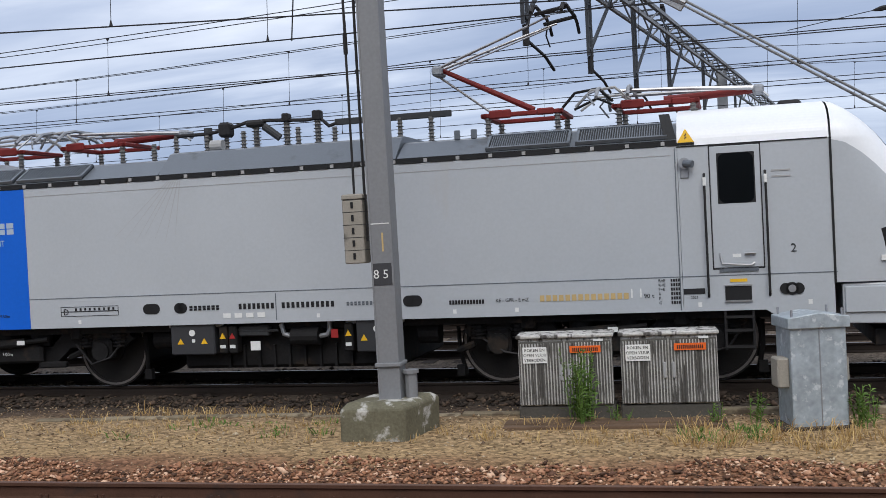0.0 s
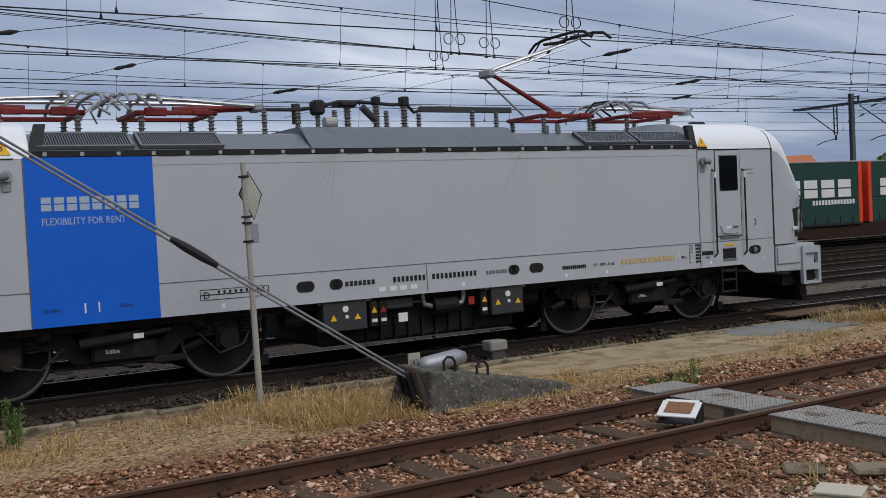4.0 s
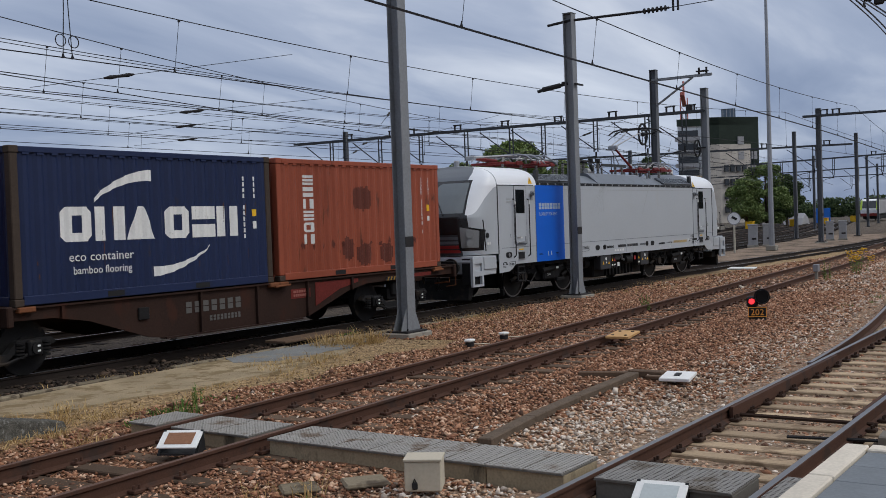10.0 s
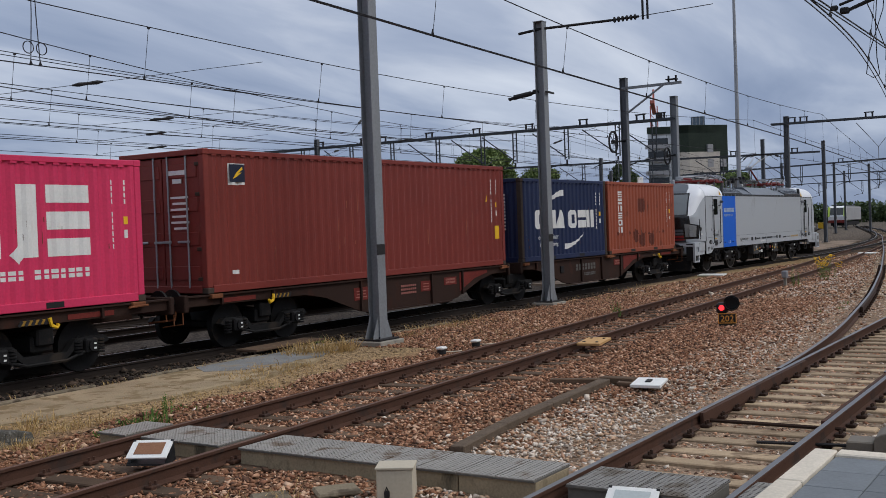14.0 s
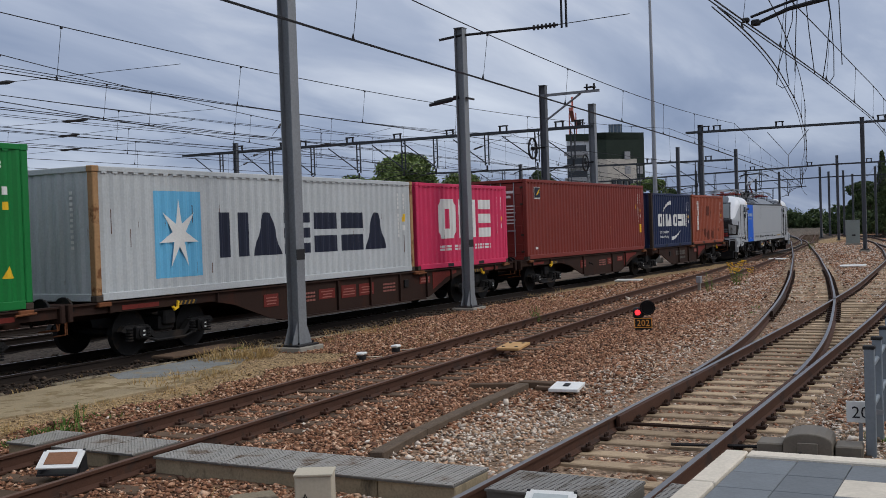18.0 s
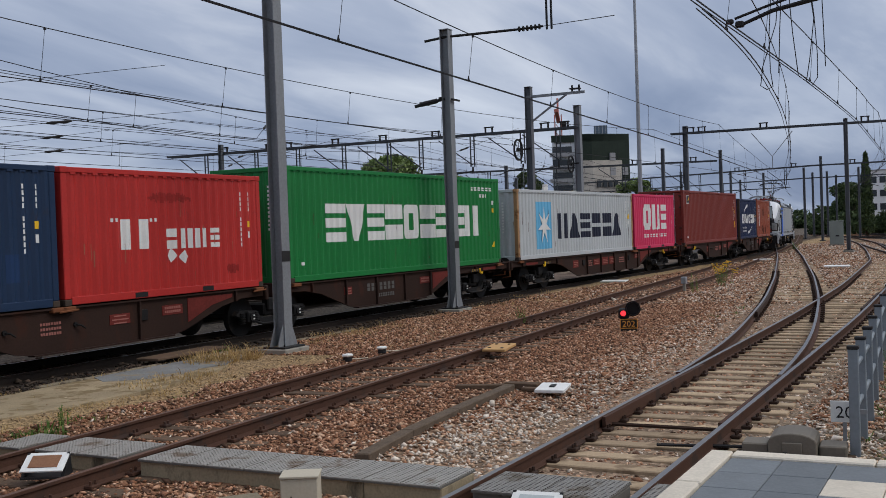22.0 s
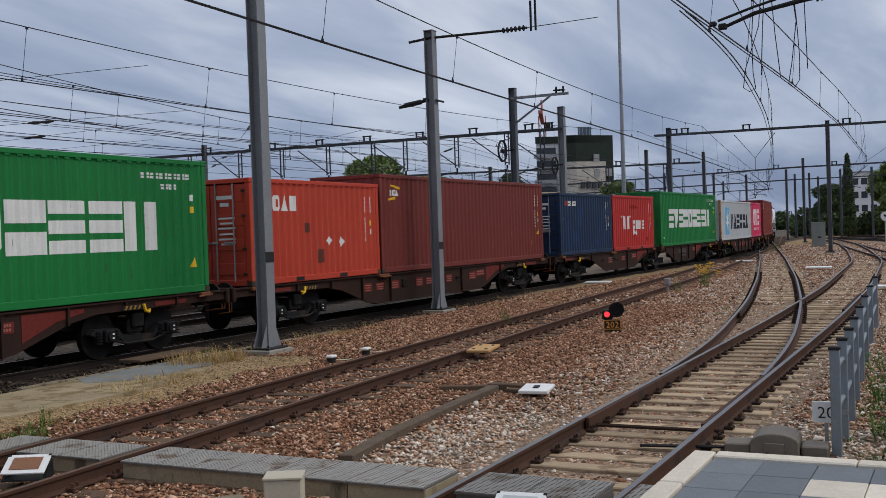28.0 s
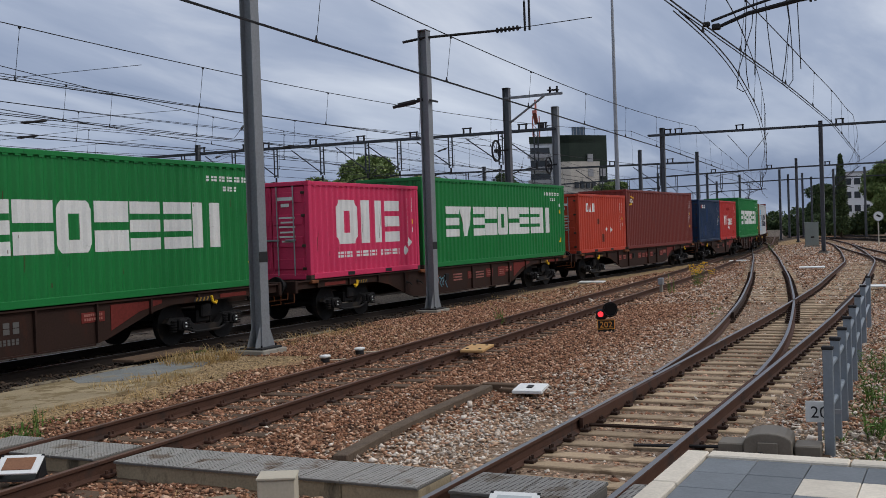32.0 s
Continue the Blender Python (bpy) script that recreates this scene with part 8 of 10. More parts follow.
def build_flat(x, y, L, paint):
    fl = thing("flat_wagon", pose(x, y, 0.0), "low flat wagon standing on a yard track", "railway wagon", "standing flat wagons")
    part("deck", Mesh().prism([(0, 0.95), (L, 0.95), (L, 0.62), (L * 0.80, 0.62), (L * 0.70, 0.38), (L * 0.30, 0.38), (L * 0.20, 0.62), (0, 0.62)], -1.25, 1.25, "y"), paint, fl)
    for f in (0.07, 0.18, 0.82, 0.93):
        for sd in (-0.75, 0.75):
            part("wheel", Mesh().disc((L * f, sd, 0.44), 0.43, 0.12, "y", 16), BOGIE, fl)
    for f in (0.125, 0.875):
        part("bogie_frame", Mesh().box((L * f, 0, 0.52), (L * 0.17, 2.0, 0.22), 0.03), BOGIE, fl)
    for e_ in (-0.3, L + 0.3):
        part("buffer", Mesh().tube([(e_ - 0.25, -0.87, 0.95), (e_ + 0.25, -0.87, 0.95)], 0.15, 10), DARK, fl)


FLATGREY = mat("dusty wagon grey", (0.20, 0.19, 0.17), 0.85, 0, 0.25, 1.2, 15, 0, (0.10, 0.08, 0.06), 0.55, 1.2)
build_flat(47.8, lerp_line(YT, 56) + 0.3, 16.2, WAGON)
build_flat(31.0, lerp_line(YT, 39) + 0.3, 16.2, WAGON)
build_flat(14.0, lerp_line(YT, 22) + 0.3, 16.2, WAGON)
build_flat(65.0, lerp_line(YT, 73) + 0.3, 17.0, FLATGREY)
build_flat(83.0, lerp_line(YT, 91) + 0.3, 17.0, FLATGREY)

# cream cabins and the cream house with a balcony
cbn = thing("site_cabins", pose(73.5, 38.6, -0.2, 0, 0, 6), "long low cream site cabin with dark square windows", "site cabin")
part("wall", Mesh().box((12.8, 2, 1.5), (25.6, 4, 3.0), 0.03), BEIGE, cbn)
part("roof", Mesh().box((12.8, 2, 3.06), (25.9, 4.3, 0.14), 0.02), FARGREY, cbn)
for k in range(9):
    wd_ = part("window", Mesh().box((1.4 + 2.7 * k, -0.02, 1.8), (1.3, 0.08, 1.25), 0.02), DARKWIN, cbn)
    part("window_sill", Mesh().box((1.4 + 2.7 * k, -0.05, 1.13), (1.5, 0.12, 0.08)), FARWHITE, wd_)
rlg = part("roof_railing", Mesh().tube([(9, 0.5, 3.9), (20, 0.5, 3.9)], 0.03, 5), STEEL, cbn)
for k in range(7):
    part("railing_post", Mesh().tube([(9 + 1.83 * k, 0.5, 3.1), (9 + 1.83 * k, 0.5, 3.9)], 0.03, 5), STEEL, rlg)
hs = thing("yard_house", pose(101.7, 46.8, -0.2, 0, 0, -52), "cream yard office building with a glazed upper floor and balcony", "house")
part("lower_wall", Mesh().box((4.3, 2.2, 1.8), (8.6, 2.8, 3.6), 0.03), BEIGE, hs)
part("upper_wall", Mesh().box((4.3, 1.9, 4.9), (8.6, 3.4, 2.6), 0.03), BEIGE, hs)
part("white_bay", Mesh().box((0.78, 0.16, 4.55), (1.5, 0.10, 2.0), 0.02), FARWHITE, hs, "white rendered wall bay")
part("roof", Mesh().box((4.45, 1.7, 6.30), (9.4, 4.4, 0.24), 0.03), BEIGE, hs, "cream flat roof edge")
part("canopy", Mesh().box((4.9, -0.35, 5.72), (8.0, 1.3, 0.12), 0.02), FARGREY, hs)
part("balcony", Mesh().box((4.7, -0.55, 3.55), (9.0, 1.5, 0.22), 0.02), FARGREY, hs)
for k in range(16):
    part("baluster", Mesh().box((0.45 + 0.54 * k, -1.22, 4.05), (0.05, 0.05, 0.8)), STEEL, hs)
part("handrail", Mesh().box((4.55, -1.22, 4.46), (8.3, 0.07, 0.07)), STEEL, hs)
part("balcony_panel", Mesh().box((4.55, -1.19, 3.98), (8.2, 0.02, 0.6)), FARGREY, hs)
for k in range(7):
    pn_ = part("window", Mesh().box((2.0 + 0.98 * k, 0.17, 4.85), (0.92, 0.06, 1.35)), DARKWIN, hs)
    part("mullion", Mesh().box((2.49 + 0.98 * k, 0.14, 4.85), (0.06, 0.10, 1.4)), FARGREY, pn_)
for x_ in (3.6, 7.4):
    part("lower_window", Mesh().box((x_, 0.78, 1.9), (0.6, 0.08, 0.9)), DARKWIN, hs)
part("door", Mesh().box((5.3, 0.77, 1.2), (0.9, 0.08, 2.1), 0.02), BRICK, hs, "brown house door")
part("step_rail", Mesh().tube([(6.0, 0.6, 1.2), (6.0, -0.2, 1.2), (6.6, -0.6, 0.5)], 0.03, 5), STEEL, hs)
part("chimney", Mesh().box((6.4, 2.4, 6.85), (0.5, 0.5, 0.9), 0.02), FARWHITE, hs)
sh = thing("flat_shed", pose(118, 50.5, -0.2, 0, 0, 8), "flat-roofed yard shed with a deep dark canopy", "shed")
part("wall", Mesh().box((6, 4, 2.2), (12, 6, 4.4), 0.03), mat("pale sage wall", (0.42, 0.44, 0.37), 0.85, 0, 0.12, 0.6, 8), sh)
part("roof", Mesh().box((6, 3, 5.3), (13, 9, 0.5), 0.05), FARGREY, sh)
part("canopy_post", Mesh().box((0.6, -0.8, 2.5), (0.3, 0.3, 5.0)), STEEL, sh)
part("canopy_post", Mesh().box((11.4, -0.8, 2.5), (0.3, 0.3, 5.0)), STEEL, sh)
part("upper_window", Mesh().box((6, 0.96, 3.6), (10, 0.1, 1.2)), DARKWIN, sh)
sh2 = thing("white_shed", pose(143, 56.5, -0.2, 0, 0, 8), "low white industrial shed", "shed")
part("wall", Mesh().box((5, 4, 2.4), (11, 8, 4.8), 0.03), FARWHITE, sh2)
part("roof", Mesh().box((5, 4, 4.95), (11.4, 8.4, 0.3), 0.03), FARGREY, sh2)
for k in range(5):
    part("shutter", Mesh().box((1.0 + 2.0 * k, -0.03, 1.6), (1.5, 0.08, 3.0)), FARGREY, sh2)
# brick house with an orange tiled roof, seen over the swap bodies
bh = thing("tiled_house", pose(86, 86, -0.2, 0, 0, -38), "brown brick house with a coral tiled roof", "house")
part("wall", Mesh().box((4, 3, 3.0), (8.2, 6, 6.0), 0.03), BRICK, bh)
part("roof", Mesh().prism([(-0.6, 5.9), (3.0, 7.1), (6.6, 5.9)], -0.5, 8.6, "x"), mat("coral roof tiles", (0.42, 0.14, 0.07), 0.85, 0, 0.15, 1, 12), bh)
part("side_wing", Mesh().box((-3.5, 3, 3.0), (6, 5, 6.4), 0.03), FARGREY, bh)
for k in range(3):
    part("window", Mesh().box((1.2 + 2.5 * k, -0.03, 4.3), (1.2, 0.08, 1.3)), DARKWIN, bh)
# dark control building far off on the other side
cb_ = thing("signal_building", pose(45, 113, -0.2, 0, 0, 0), "dark brick signal building with an overhanging roof", "signal building")
part("wall", Mesh().box((4, 3, 3.9), (7, 6, 7.8), 0.03), mat("dark brown brick", (0.07, 0.055, 0.05), 0.9, 0, 0.2, 0.8, 10), cb_)
part("roof", Mesh().box((4, 3, 8.4), (8.2, 7.4, 0.6), 0.05), DARK, cb_)
for k in range(4):
    part("window", Mesh().box((1.4 + 1.75 * k, -0.04, 6.7), (1.4, 0.1, 1.3)), DARKWIN, cb_)
    part("lower_window", Mesh().box((1.4 + 1.75 * k, -0.04, 3.4), (1.0, 0.1, 1.3)), DARKWIN, cb_)

# office tower with a dark top, striped balconies and brick flank
TAN = mat("tan brick wall", (0.46, 0.42, 0.37), 0.9, 0, 0.25, 0.5, 6)
TOWD = mat("dark green cladding", (0.022, 0.032, 0.024), 0.6, 0, 0.25, 0.4, 3)
tw = thing("office_tower", pose(233, 81.7, -0.3, 0, 0, 0), "tower with dark green top, pale balconies and brick flank", "tower block")
A, B = Vector((-4.6, 8.2)), Vector((7.6, -6.6))


def tower_block(name, a, b, z0, z1, paint, out=0.0, parent=tw, label=""):
    """A slab of the tower: from the near corner a share of each face."""
    ca, cb = A * a, B * b
    n_ = Vector((-0.80, -0.55)) * out
    pts = [n_, cb + n_, cb + ca + n_ * 0, ca + n_]
    return part(name, Mesh().prism([(p.x, p.y) for p in pts], z0, z1, "z"), paint, parent, label)


tower_block("dark_top", 0.40, 1.0, 11.0, 24.2, TOWD)
tower_block("dark_parapet", 1.0, 0.9, 22.4, 24.0, TOWD)
tower_block("pale_storey_wall", 0.97, 0.94, 2.0, 22.4, FARWHITE, -0.5)
tower_block("brick_flank", 0.30, 0.78, 0, 18.0, TAN, 0.5)
for k in range(6):
    z_ = 4.0 + 3.0 * k
    q = Mesh()
    n_ = Vector((-0.85, -0.5))
    pts = [A * 0.48 + n_ * 1.3, A * 1.05 + n_ * 1.3, A * 1.05, A * 0.48]
    part("balcony", q.prism([(p.x, p.y) for p in pts], z_, z_ + 0.9, "z"), FARGREY, tw)
    pts = [A * 0.50 + n_ * 0.15, A * 0.98 + n_ * 0.15, A * 0.98, A * 0.50]
    part("window_band", Mesh().prism([(p.x, p.y) for p in pts], z_ + 1.0, z_ + 2.4, "z"), DARKWIN, tw)
for i_ in range(4):
    for k in range(4):
        c_ = B * (0.12 + 0.15 * i_) + Vector((-0.55, -0.6)) * 1.0
        part("window", Mesh().box((c_.x, c_.y, 3.2 + 3.1 * k), (0.9, 0.5, 1.5), 0, 0, Matrix.Rotation(math.atan2(B.y, B.x), 3, "Z")), DARKWIN, tw)
for z_, u in ((18.8, 0.52), (15.4, 0.52), (15.4, 0.85), (12.4, 0.82), (9.4, 0.82)):
    c_ = B * u + Vector((-0.2, -0.25))
    part("loggia", Mesh().box((c_.x, c_.y, z_), (1.4, 0.5, 1.8), 0, 0, Matrix.Rotation(math.atan2(B.y, B.x), 3, "Z")), FARGREY, tw)
gt = thing("glass_tower", pose(396, 135, -0.3, 0, 0, -70), "distant blue-grey glass high-rise", "high-rise")
part("shaft", Mesh().box((0, 0, 21), (5.2, 5.2, 42)), mat("blue-grey glass wall", (0.10, 0.14, 0.18), 0.25, 0.2, 0.15, 0.2, 2), gt)
for k in range(4):
    part("mullion", Mesh().box((-2.0 + 1.33 * k, -2.65, 21), (0.25, 0.2, 42)), FARGREY, gt)
CRANE = mat("faded red crane steel", (0.45, 0.15, 0.12), 0.6, 0.1, 0.1)
cr = thing("tower_crane", pose(240, 92.5, -0.3, 0, 0, 20), "red and white lattice tower crane", "tower crane")
for sx in (-0.8, 0.8):
    for sy in (-0.8, 0.8):
        part("mast_leg", Mesh().box((sx, sy, 15), (0.24, 0.24, 30)), CRANE, cr)
for k in range(14):
    part("mast_brace", Mesh().tube([(-0.8, -0.8, 2.0 * k), (0.8, -0.8, 2.0 * k + 2)], 0.09, 4), CRANE, cr)
    part("mast_brace", Mesh().tube([(-0.8, -0.8, 2.0 * k), (-0.8, 0.8, 2.0 * k + 2)], 0.09, 4), CRANE, cr)
part("jib", Mesh().box((-6, 0, 29.0), (26, 0.9, 0.7)), CRANE, cr)
part("operator_cab", Mesh().box((1.2, -1.2, 27.6), (1.6, 1.6, 1.9), 0.1), DARK, cr)
part("apex", Mesh().tube([(0, 0, 29), (0, 0, 34)], 0.25, 6), CRANE, cr)
part("tie_bar", Mesh().tube([(0, 0, 34), (-15, 0, 29.3)], 0.09, 4), CRANE, cr)

# white apartment house beyond the hedge
ap = thing("apartment_house", pose(228, 12, -0.3, 0, 0, 0), "white stepped apartment house with dark window rows", "apartment house")
for j, (y0_, y1_, z1_) in enumerate(((-16, 0, 9.4), (-1, 9.5, 11.8), (9, 14.5, 8.6))):
    wl_ = part("wall", Mesh().box((2.0 * j, (y0_ + y1_) / 2, z1_ / 2), (8, y1_ - y0_, z1_), 0.05), FARWHITE, ap)
    part("roof_edge", Mesh().box((2.0 * j, (y0_ + y1_) / 2, z1_ + 0.1), (8.4, y1_ - y0_ + 0.4, 0.25)), FARGREY, ap)
    for fl_ in range(int(z1_ // 2.7)):
        for k in range(int((y1_ - y0_) // 1.7)):
            part("window", Mesh().box((2.0 * j - 4.02, y0_ + 1.0 + 1.7 * k, 1.9 + 2.7 * fl_), (0.1, 1.15, 1.3)), DARKWIN, wl_)

# white and lime locomotive standing far down the yard
LIME = mat("lime green loco paint", (0.40, 0.55, 0.06), 0.4, 0, 0.08)
fl2 = thing("distant_locomotive", pose(192.5, 41.2, 0.0, 0, 0, 3), "white and lime electric locomotive standing far down the yard", "locomotive")
part("body", Mesh().box((10.2, 0, 2.35), (17.4, 2.9, 2.5), 0.15), FARGREY, fl2)
part("cab", Mesh().prism([(0.2, 1.1), (0.0, 1.9), (0.9, 3.5), (1.8, 3.75), (1.8, 1.1)], -1.45, 1.45, "y"), FARWHITE, fl2, bevel=0.1)
part("windscreen", Mesh().prism([(0.02, 2.2), (0.75, 3.38), (0.83, 3.36), (0.10, 2.15)], -1.1, 1.1, "y"), DARKWIN, fl2)
for sd in (-1.3, 1.3):
    part("cab_pillar", Mesh().prism([(-0.03, 1.9), (0.86, 3.55), (1.1, 3.55), (0.1, 1.8)], sd - 0.16, sd + 0.16, "y"), LIME, fl2, "lime green edge")
part("buffer_beam", Mesh().box((0.2, 0, 1.0), (0.5, 2.8, 0.5), 0.05), mat("dark red beam", (0.16, 0.03, 0.025), 0.7), fl2)
part("underframe", Mesh().box((9.6, 0, 0.62), (17.5, 2.3, 0.7), 0.05), BOGIE, fl2)
for k in (1.6, 4.3, 14.0, 16.7):
    for sd in (-0.78, 0.78):
        part("wheel", Mesh().disc((k, sd, 0.6), 0.6, 0.14, "y", 18), BOGIE, fl2)
part("roof_gear", Mesh().box((9.5, 0, 3.75), (14, 1.6, 0.35), 0.06), ROOF_DARK, fl2)
part("pantograph", Mesh().tube([(4.5, 0, 3.9), (6.5, 0, 4.7), (5.0, 0, 5.5)], 0.06, 5), DARK, fl2)

# blue container and yellow boxes at the yard's far end, cabinets, disc signs
yb = thing("blue_container", pose(186, 47.5, -0.2, 0, 0, 20), "bright blue container at the far end of the yard", "shipping container")
part("box", Mesh().box((0, 0, 1.3), (3.4, 2.4, 2.6), 0.03), mat("bright far blue", (0.012, 0.12, 0.48), 0.5, 0, 0.1), yb)
part("door_bar", Mesh().box((-1.0, -1.22, 1.3), (0.08, 0.05, 2.4)), STEEL, yb)
hp = thing("spoil_heap", pose(178, 49.6, -0.35), "pale heap of sacks and rubble", "rubble heap")
part("heap", Mesh().prism([(-2.6, 0), (-1.6, 1.3), (-0.4, 2.1), (0.8, 1.6), (1.9, 0.9), (2.6, 0)], -1.6, 1.6, "y"), FARGREY, hp, bevel=0.2)
for x_, y_ in ((160, 45.0), (170, 43.0), (143.5, 46.3), (196, 44.6)):
    yx = thing("yellow_bin", pose(x_, y_, -0.2), "yellow grit bin by the yard edge", "grit bin", "grit bins")
    part("bin", Mesh().box((0, 0, 0.5), (1.0, 1.0, 1.0), 0.05), YELLOW, yx)
    part("lid", Mesh().box((0, 0, 1.05), (1.1, 1.1, 0.1), 0.03), YELLOW, yx)


def build_grey_cabinet(x, y, w, h, d=0.6, a=-20, paint=None):
    gb = thing("signal_cabinet", pose(x, y, -0.18, 0, 0, a), "pale grey signal equipment cabinet on a concrete base", "signal cabinet", "signal cabinets")
    part("base", Mesh().box((0, 0, 0.08), (w + 0.12, d + 0.12, 0.2), 0.02), CONCRETE, gb)
    part("body", Mesh().box((0, 0, h / 2 + 0.15), (w, d, h), 0.02), paint or FARGREY, gb)
    part("roof", Mesh().box((0, 0, h + 0.2), (w + 0.08, d + 0.08, 0.1), 0.02), paint or FARGREY, gb)
    for sd in (-1, 1):
        dr = part("door", Mesh().box((sd * w / 4, -d / 2 - 0.01, h / 2 + 0.15), (w / 2 - 0.03, 0.02, h - 0.12), 0.004), paint or FARGREY, gb)
    part("handle", Mesh().box((0.05, -d / 2 - 0.03, h * 0.45), (0.3, 0.04, 0.12), 0.01), DARK, dr)


build_grey_cabinet(70.6, 22.6, 0.62, 1.35, a=-70)
build_grey_cabinet(71.6, 21.9, 0.62, 1.35, a=-70)
build_grey_cabinet(82.0, 20.4, 0.55, 1.3, a=-75)
build_grey_cabinet(83.0, 19.7, 0.55, 1.3, a=-75)
build_grey_cabinet(51.2, 20.95, 0.30, 1.05, 0.5, -66)
build_grey_cabinet(51.35, 20.58, 0.30, 1.05, 0.5, -66)
build_grey_cabinet(99.8, 12.25, 1.15, 2.0, 0.8, -80, mat("grey-green cabinet paint", (0.24, 0.27, 0.25), 0.6, 0, 0.12, 1, 12))


def build_disc(x, y, h, r, label):
    dn = thing("disc_sign", pose(x, y, -0.2, 0, 0, -72), label, "railway sign", "disc signs")
    part("post", Mesh().tube([(0, 0, 0), (0, 0, h)], 0.06, 8), CREAM_POST, dn)
    dc = part("disc", Mesh().disc((0, -0.07, h), r, 0.04, "y", 24), FARWHITE, dn, "white disc")
    part("rim", Mesh().disc((0, -0.08, h), r + 0.02, 0.05, "y", 24, hole=r - 0.02), STEEL, dc)
    part("dark_symbol", Mesh().box((0.02, -0.1, h + 0.02), (r * 0.9, 0.02, r * 0.4), 0.005, 0, Matrix.Rotation(0.5, 3, "Y")), INK, dc)


CREAM_POST = mat("cream sign post", (0.45, 0.42, 0.35), 0.7, 0, 0.15)
build_disc(60.9, 20.6, 2.1, 0.36, "white disc sign with a dark symbol on a post")
build_disc(100.5, 6.7, 2.6, 0.42, "small white disc sign on a post beside the tracks")
nb_ = thing("yard_number_stone", pose(49.5, 29.0, -0.15, 0, 0, -40), "white painted number stone in the yard", "number stone")
part("stone", Mesh().box((0, 0, 0.14), (0.9, 0.35, 0.14), 0.05), WHITE, nb_)
part("block", Mesh().box((0.35, 0, 0.20), (0.34, 0.3, 0.3), 0.03), WHITE, nb_)


# ---- beside the near track: mast with weights, cabinets, post, anchor block ----
m0 = thing("catenary_mast", pose(-4.33, 11.92, 0.30, 0, -0.55, 3), "light grey steel mast on a cracked concrete block", "catenary mast", "catenary masts")
GREYMAST = mat("pale grey mast paint", (0.20, 0.205, 0.215), 0.55, 0.1, 0.12, 0.8, 25, 0, (0.15, 0.15, 0.15), 0.6, 0.8, streak=0.85)
part("column", h_beam(Mesh(), 0, 0, 0.0, 8.2, 0.27, 0.27, 0.02, radians(90)), GREYMAST, m0)
part("front_plate", Mesh().box((0, -0.12, 4.1), (0.245, 0.012, 8.2)), GREYMAST, m0)
part("collar", Mesh().box((0, 0, 0.42), (0.32, 0.32, 0.05), 0.01), GREYMAST, m0)
part("drain_pipe", Mesh().tube([(0.23, 0.02, 0.0), (0.23, 0.02, 0.30)], 0.075, 10).tube([(0.23, 0.02, 0.30), (0.23, 0.02, 0.34)], 0.10, 10), GREYMAST, m0)
part("paint_line", Mesh().box((0, -0.129, 2.10), (0.245, 0.006, 0.012)), CONT_WHITE, m0)
part("paint_mark", Mesh().box((0.02, -0.129, 1.88), (0.02, 0.006, 0.22)), GOLD, m0)
bd = part("number_band", Mesh().box((0, -0.130, 1.50), (0.255, 0.008, 0.26)), mat("dark number band", (0.05, 0.05, 0.055), 0.6), m0)
side_text("8 5", 0.15, -0.115, 1.45, CONT_WHITE, bd, y=-0.136)
cw = part("counterweight", Mesh().box((-0.33, -0.02, 2.02), (0.25, 0.24, 0.76), 0.012), CONCRETE, m0, "stack of concrete counterweights")
for k in range(5):
    part("weight_slot", Mesh().box((-0.33, -0.145, 1.73 + 0.152 * k), (0.03, 0.01, 0.075)), BLACK, cw)
    part("weight_joint", Mesh().box((-0.33, -0.02, 1.80 + 0.152 * k), (0.256, 0.246, 0.006)), BLACK, cw)
part("top_weight", Mesh().box((-0.33, -0.02, 2.435), (0.26, 0.25, 0.07), 0.015), CONCRETE, cw)
part("weight_rope", Mesh().tube([(-0.33, -0.02, 2.45), (-0.33, -0.02, 5.0), (-0.33, -0.02, 8.0)], 0.016, 5), DARK, m0)
part("rope_joint", Mesh().tube([(-0.33, -0.02, 4.15), (-0.33, -0.02, 4.4)], 0.03, 6), DARK, m0)
part("weight_guide", Mesh().tube([(-0.20, -0.02, 1.9), (-0.20, -0.02, 8.0)], 0.018, 5), DARK, m0)
fb = Mesh()
rr_ = random.Random(5)
base = [(-0.54, -0.46), (0.26, -0.50), (0.46, 0.40), (-0.42, 0.48)]
top = [(-0.47, -0.34), (0.20, -0.38), (0.40, 0.32), (-0.36, 0.38)]
fb.add([(x, y, -0.50) for x, y in base] + [(x + 0.04 * rr_.uniform(-1, 1), y, -0.06 + rr_.uniform(-0.05, 0.03)) for x, y in base] + [(x, y, 0.02 + rr_.uniform(-0.02, 0.0)) for x, y in top], [(0, 1, 5, 4), (1, 2, 6, 5), (2, 3, 7, 6), (3, 0, 4, 7), (4, 5, 9, 8), (5, 6, 10, 9), (6, 7, 11, 10), (7, 4, 8, 11), (8, 9, 10, 11)])
part("foundation_block", fb, mat("mossy pale concrete", (0.14, 0.13, 0.09), 0.95, 0, 0.3, 3, 30, 0.006, (0.48, 0.47, 0.44), 0.52, 2.6), m0, "mossy cracked concrete foundation", bevel=0.03)

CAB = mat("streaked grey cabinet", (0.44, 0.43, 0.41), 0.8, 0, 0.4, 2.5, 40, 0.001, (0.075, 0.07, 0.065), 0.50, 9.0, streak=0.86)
# CABD: door sheet, darker than the ribs that stand on it
CABD = mat("dark cabinet groove", (0.10, 0.097, 0.09), 0.85, 0, 0.3, 3, 40)
PLINTH = mat("dark concrete", (0.075, 0.07, 0.062), 0.9, 0, 0.25, 3, 40, 0.004)


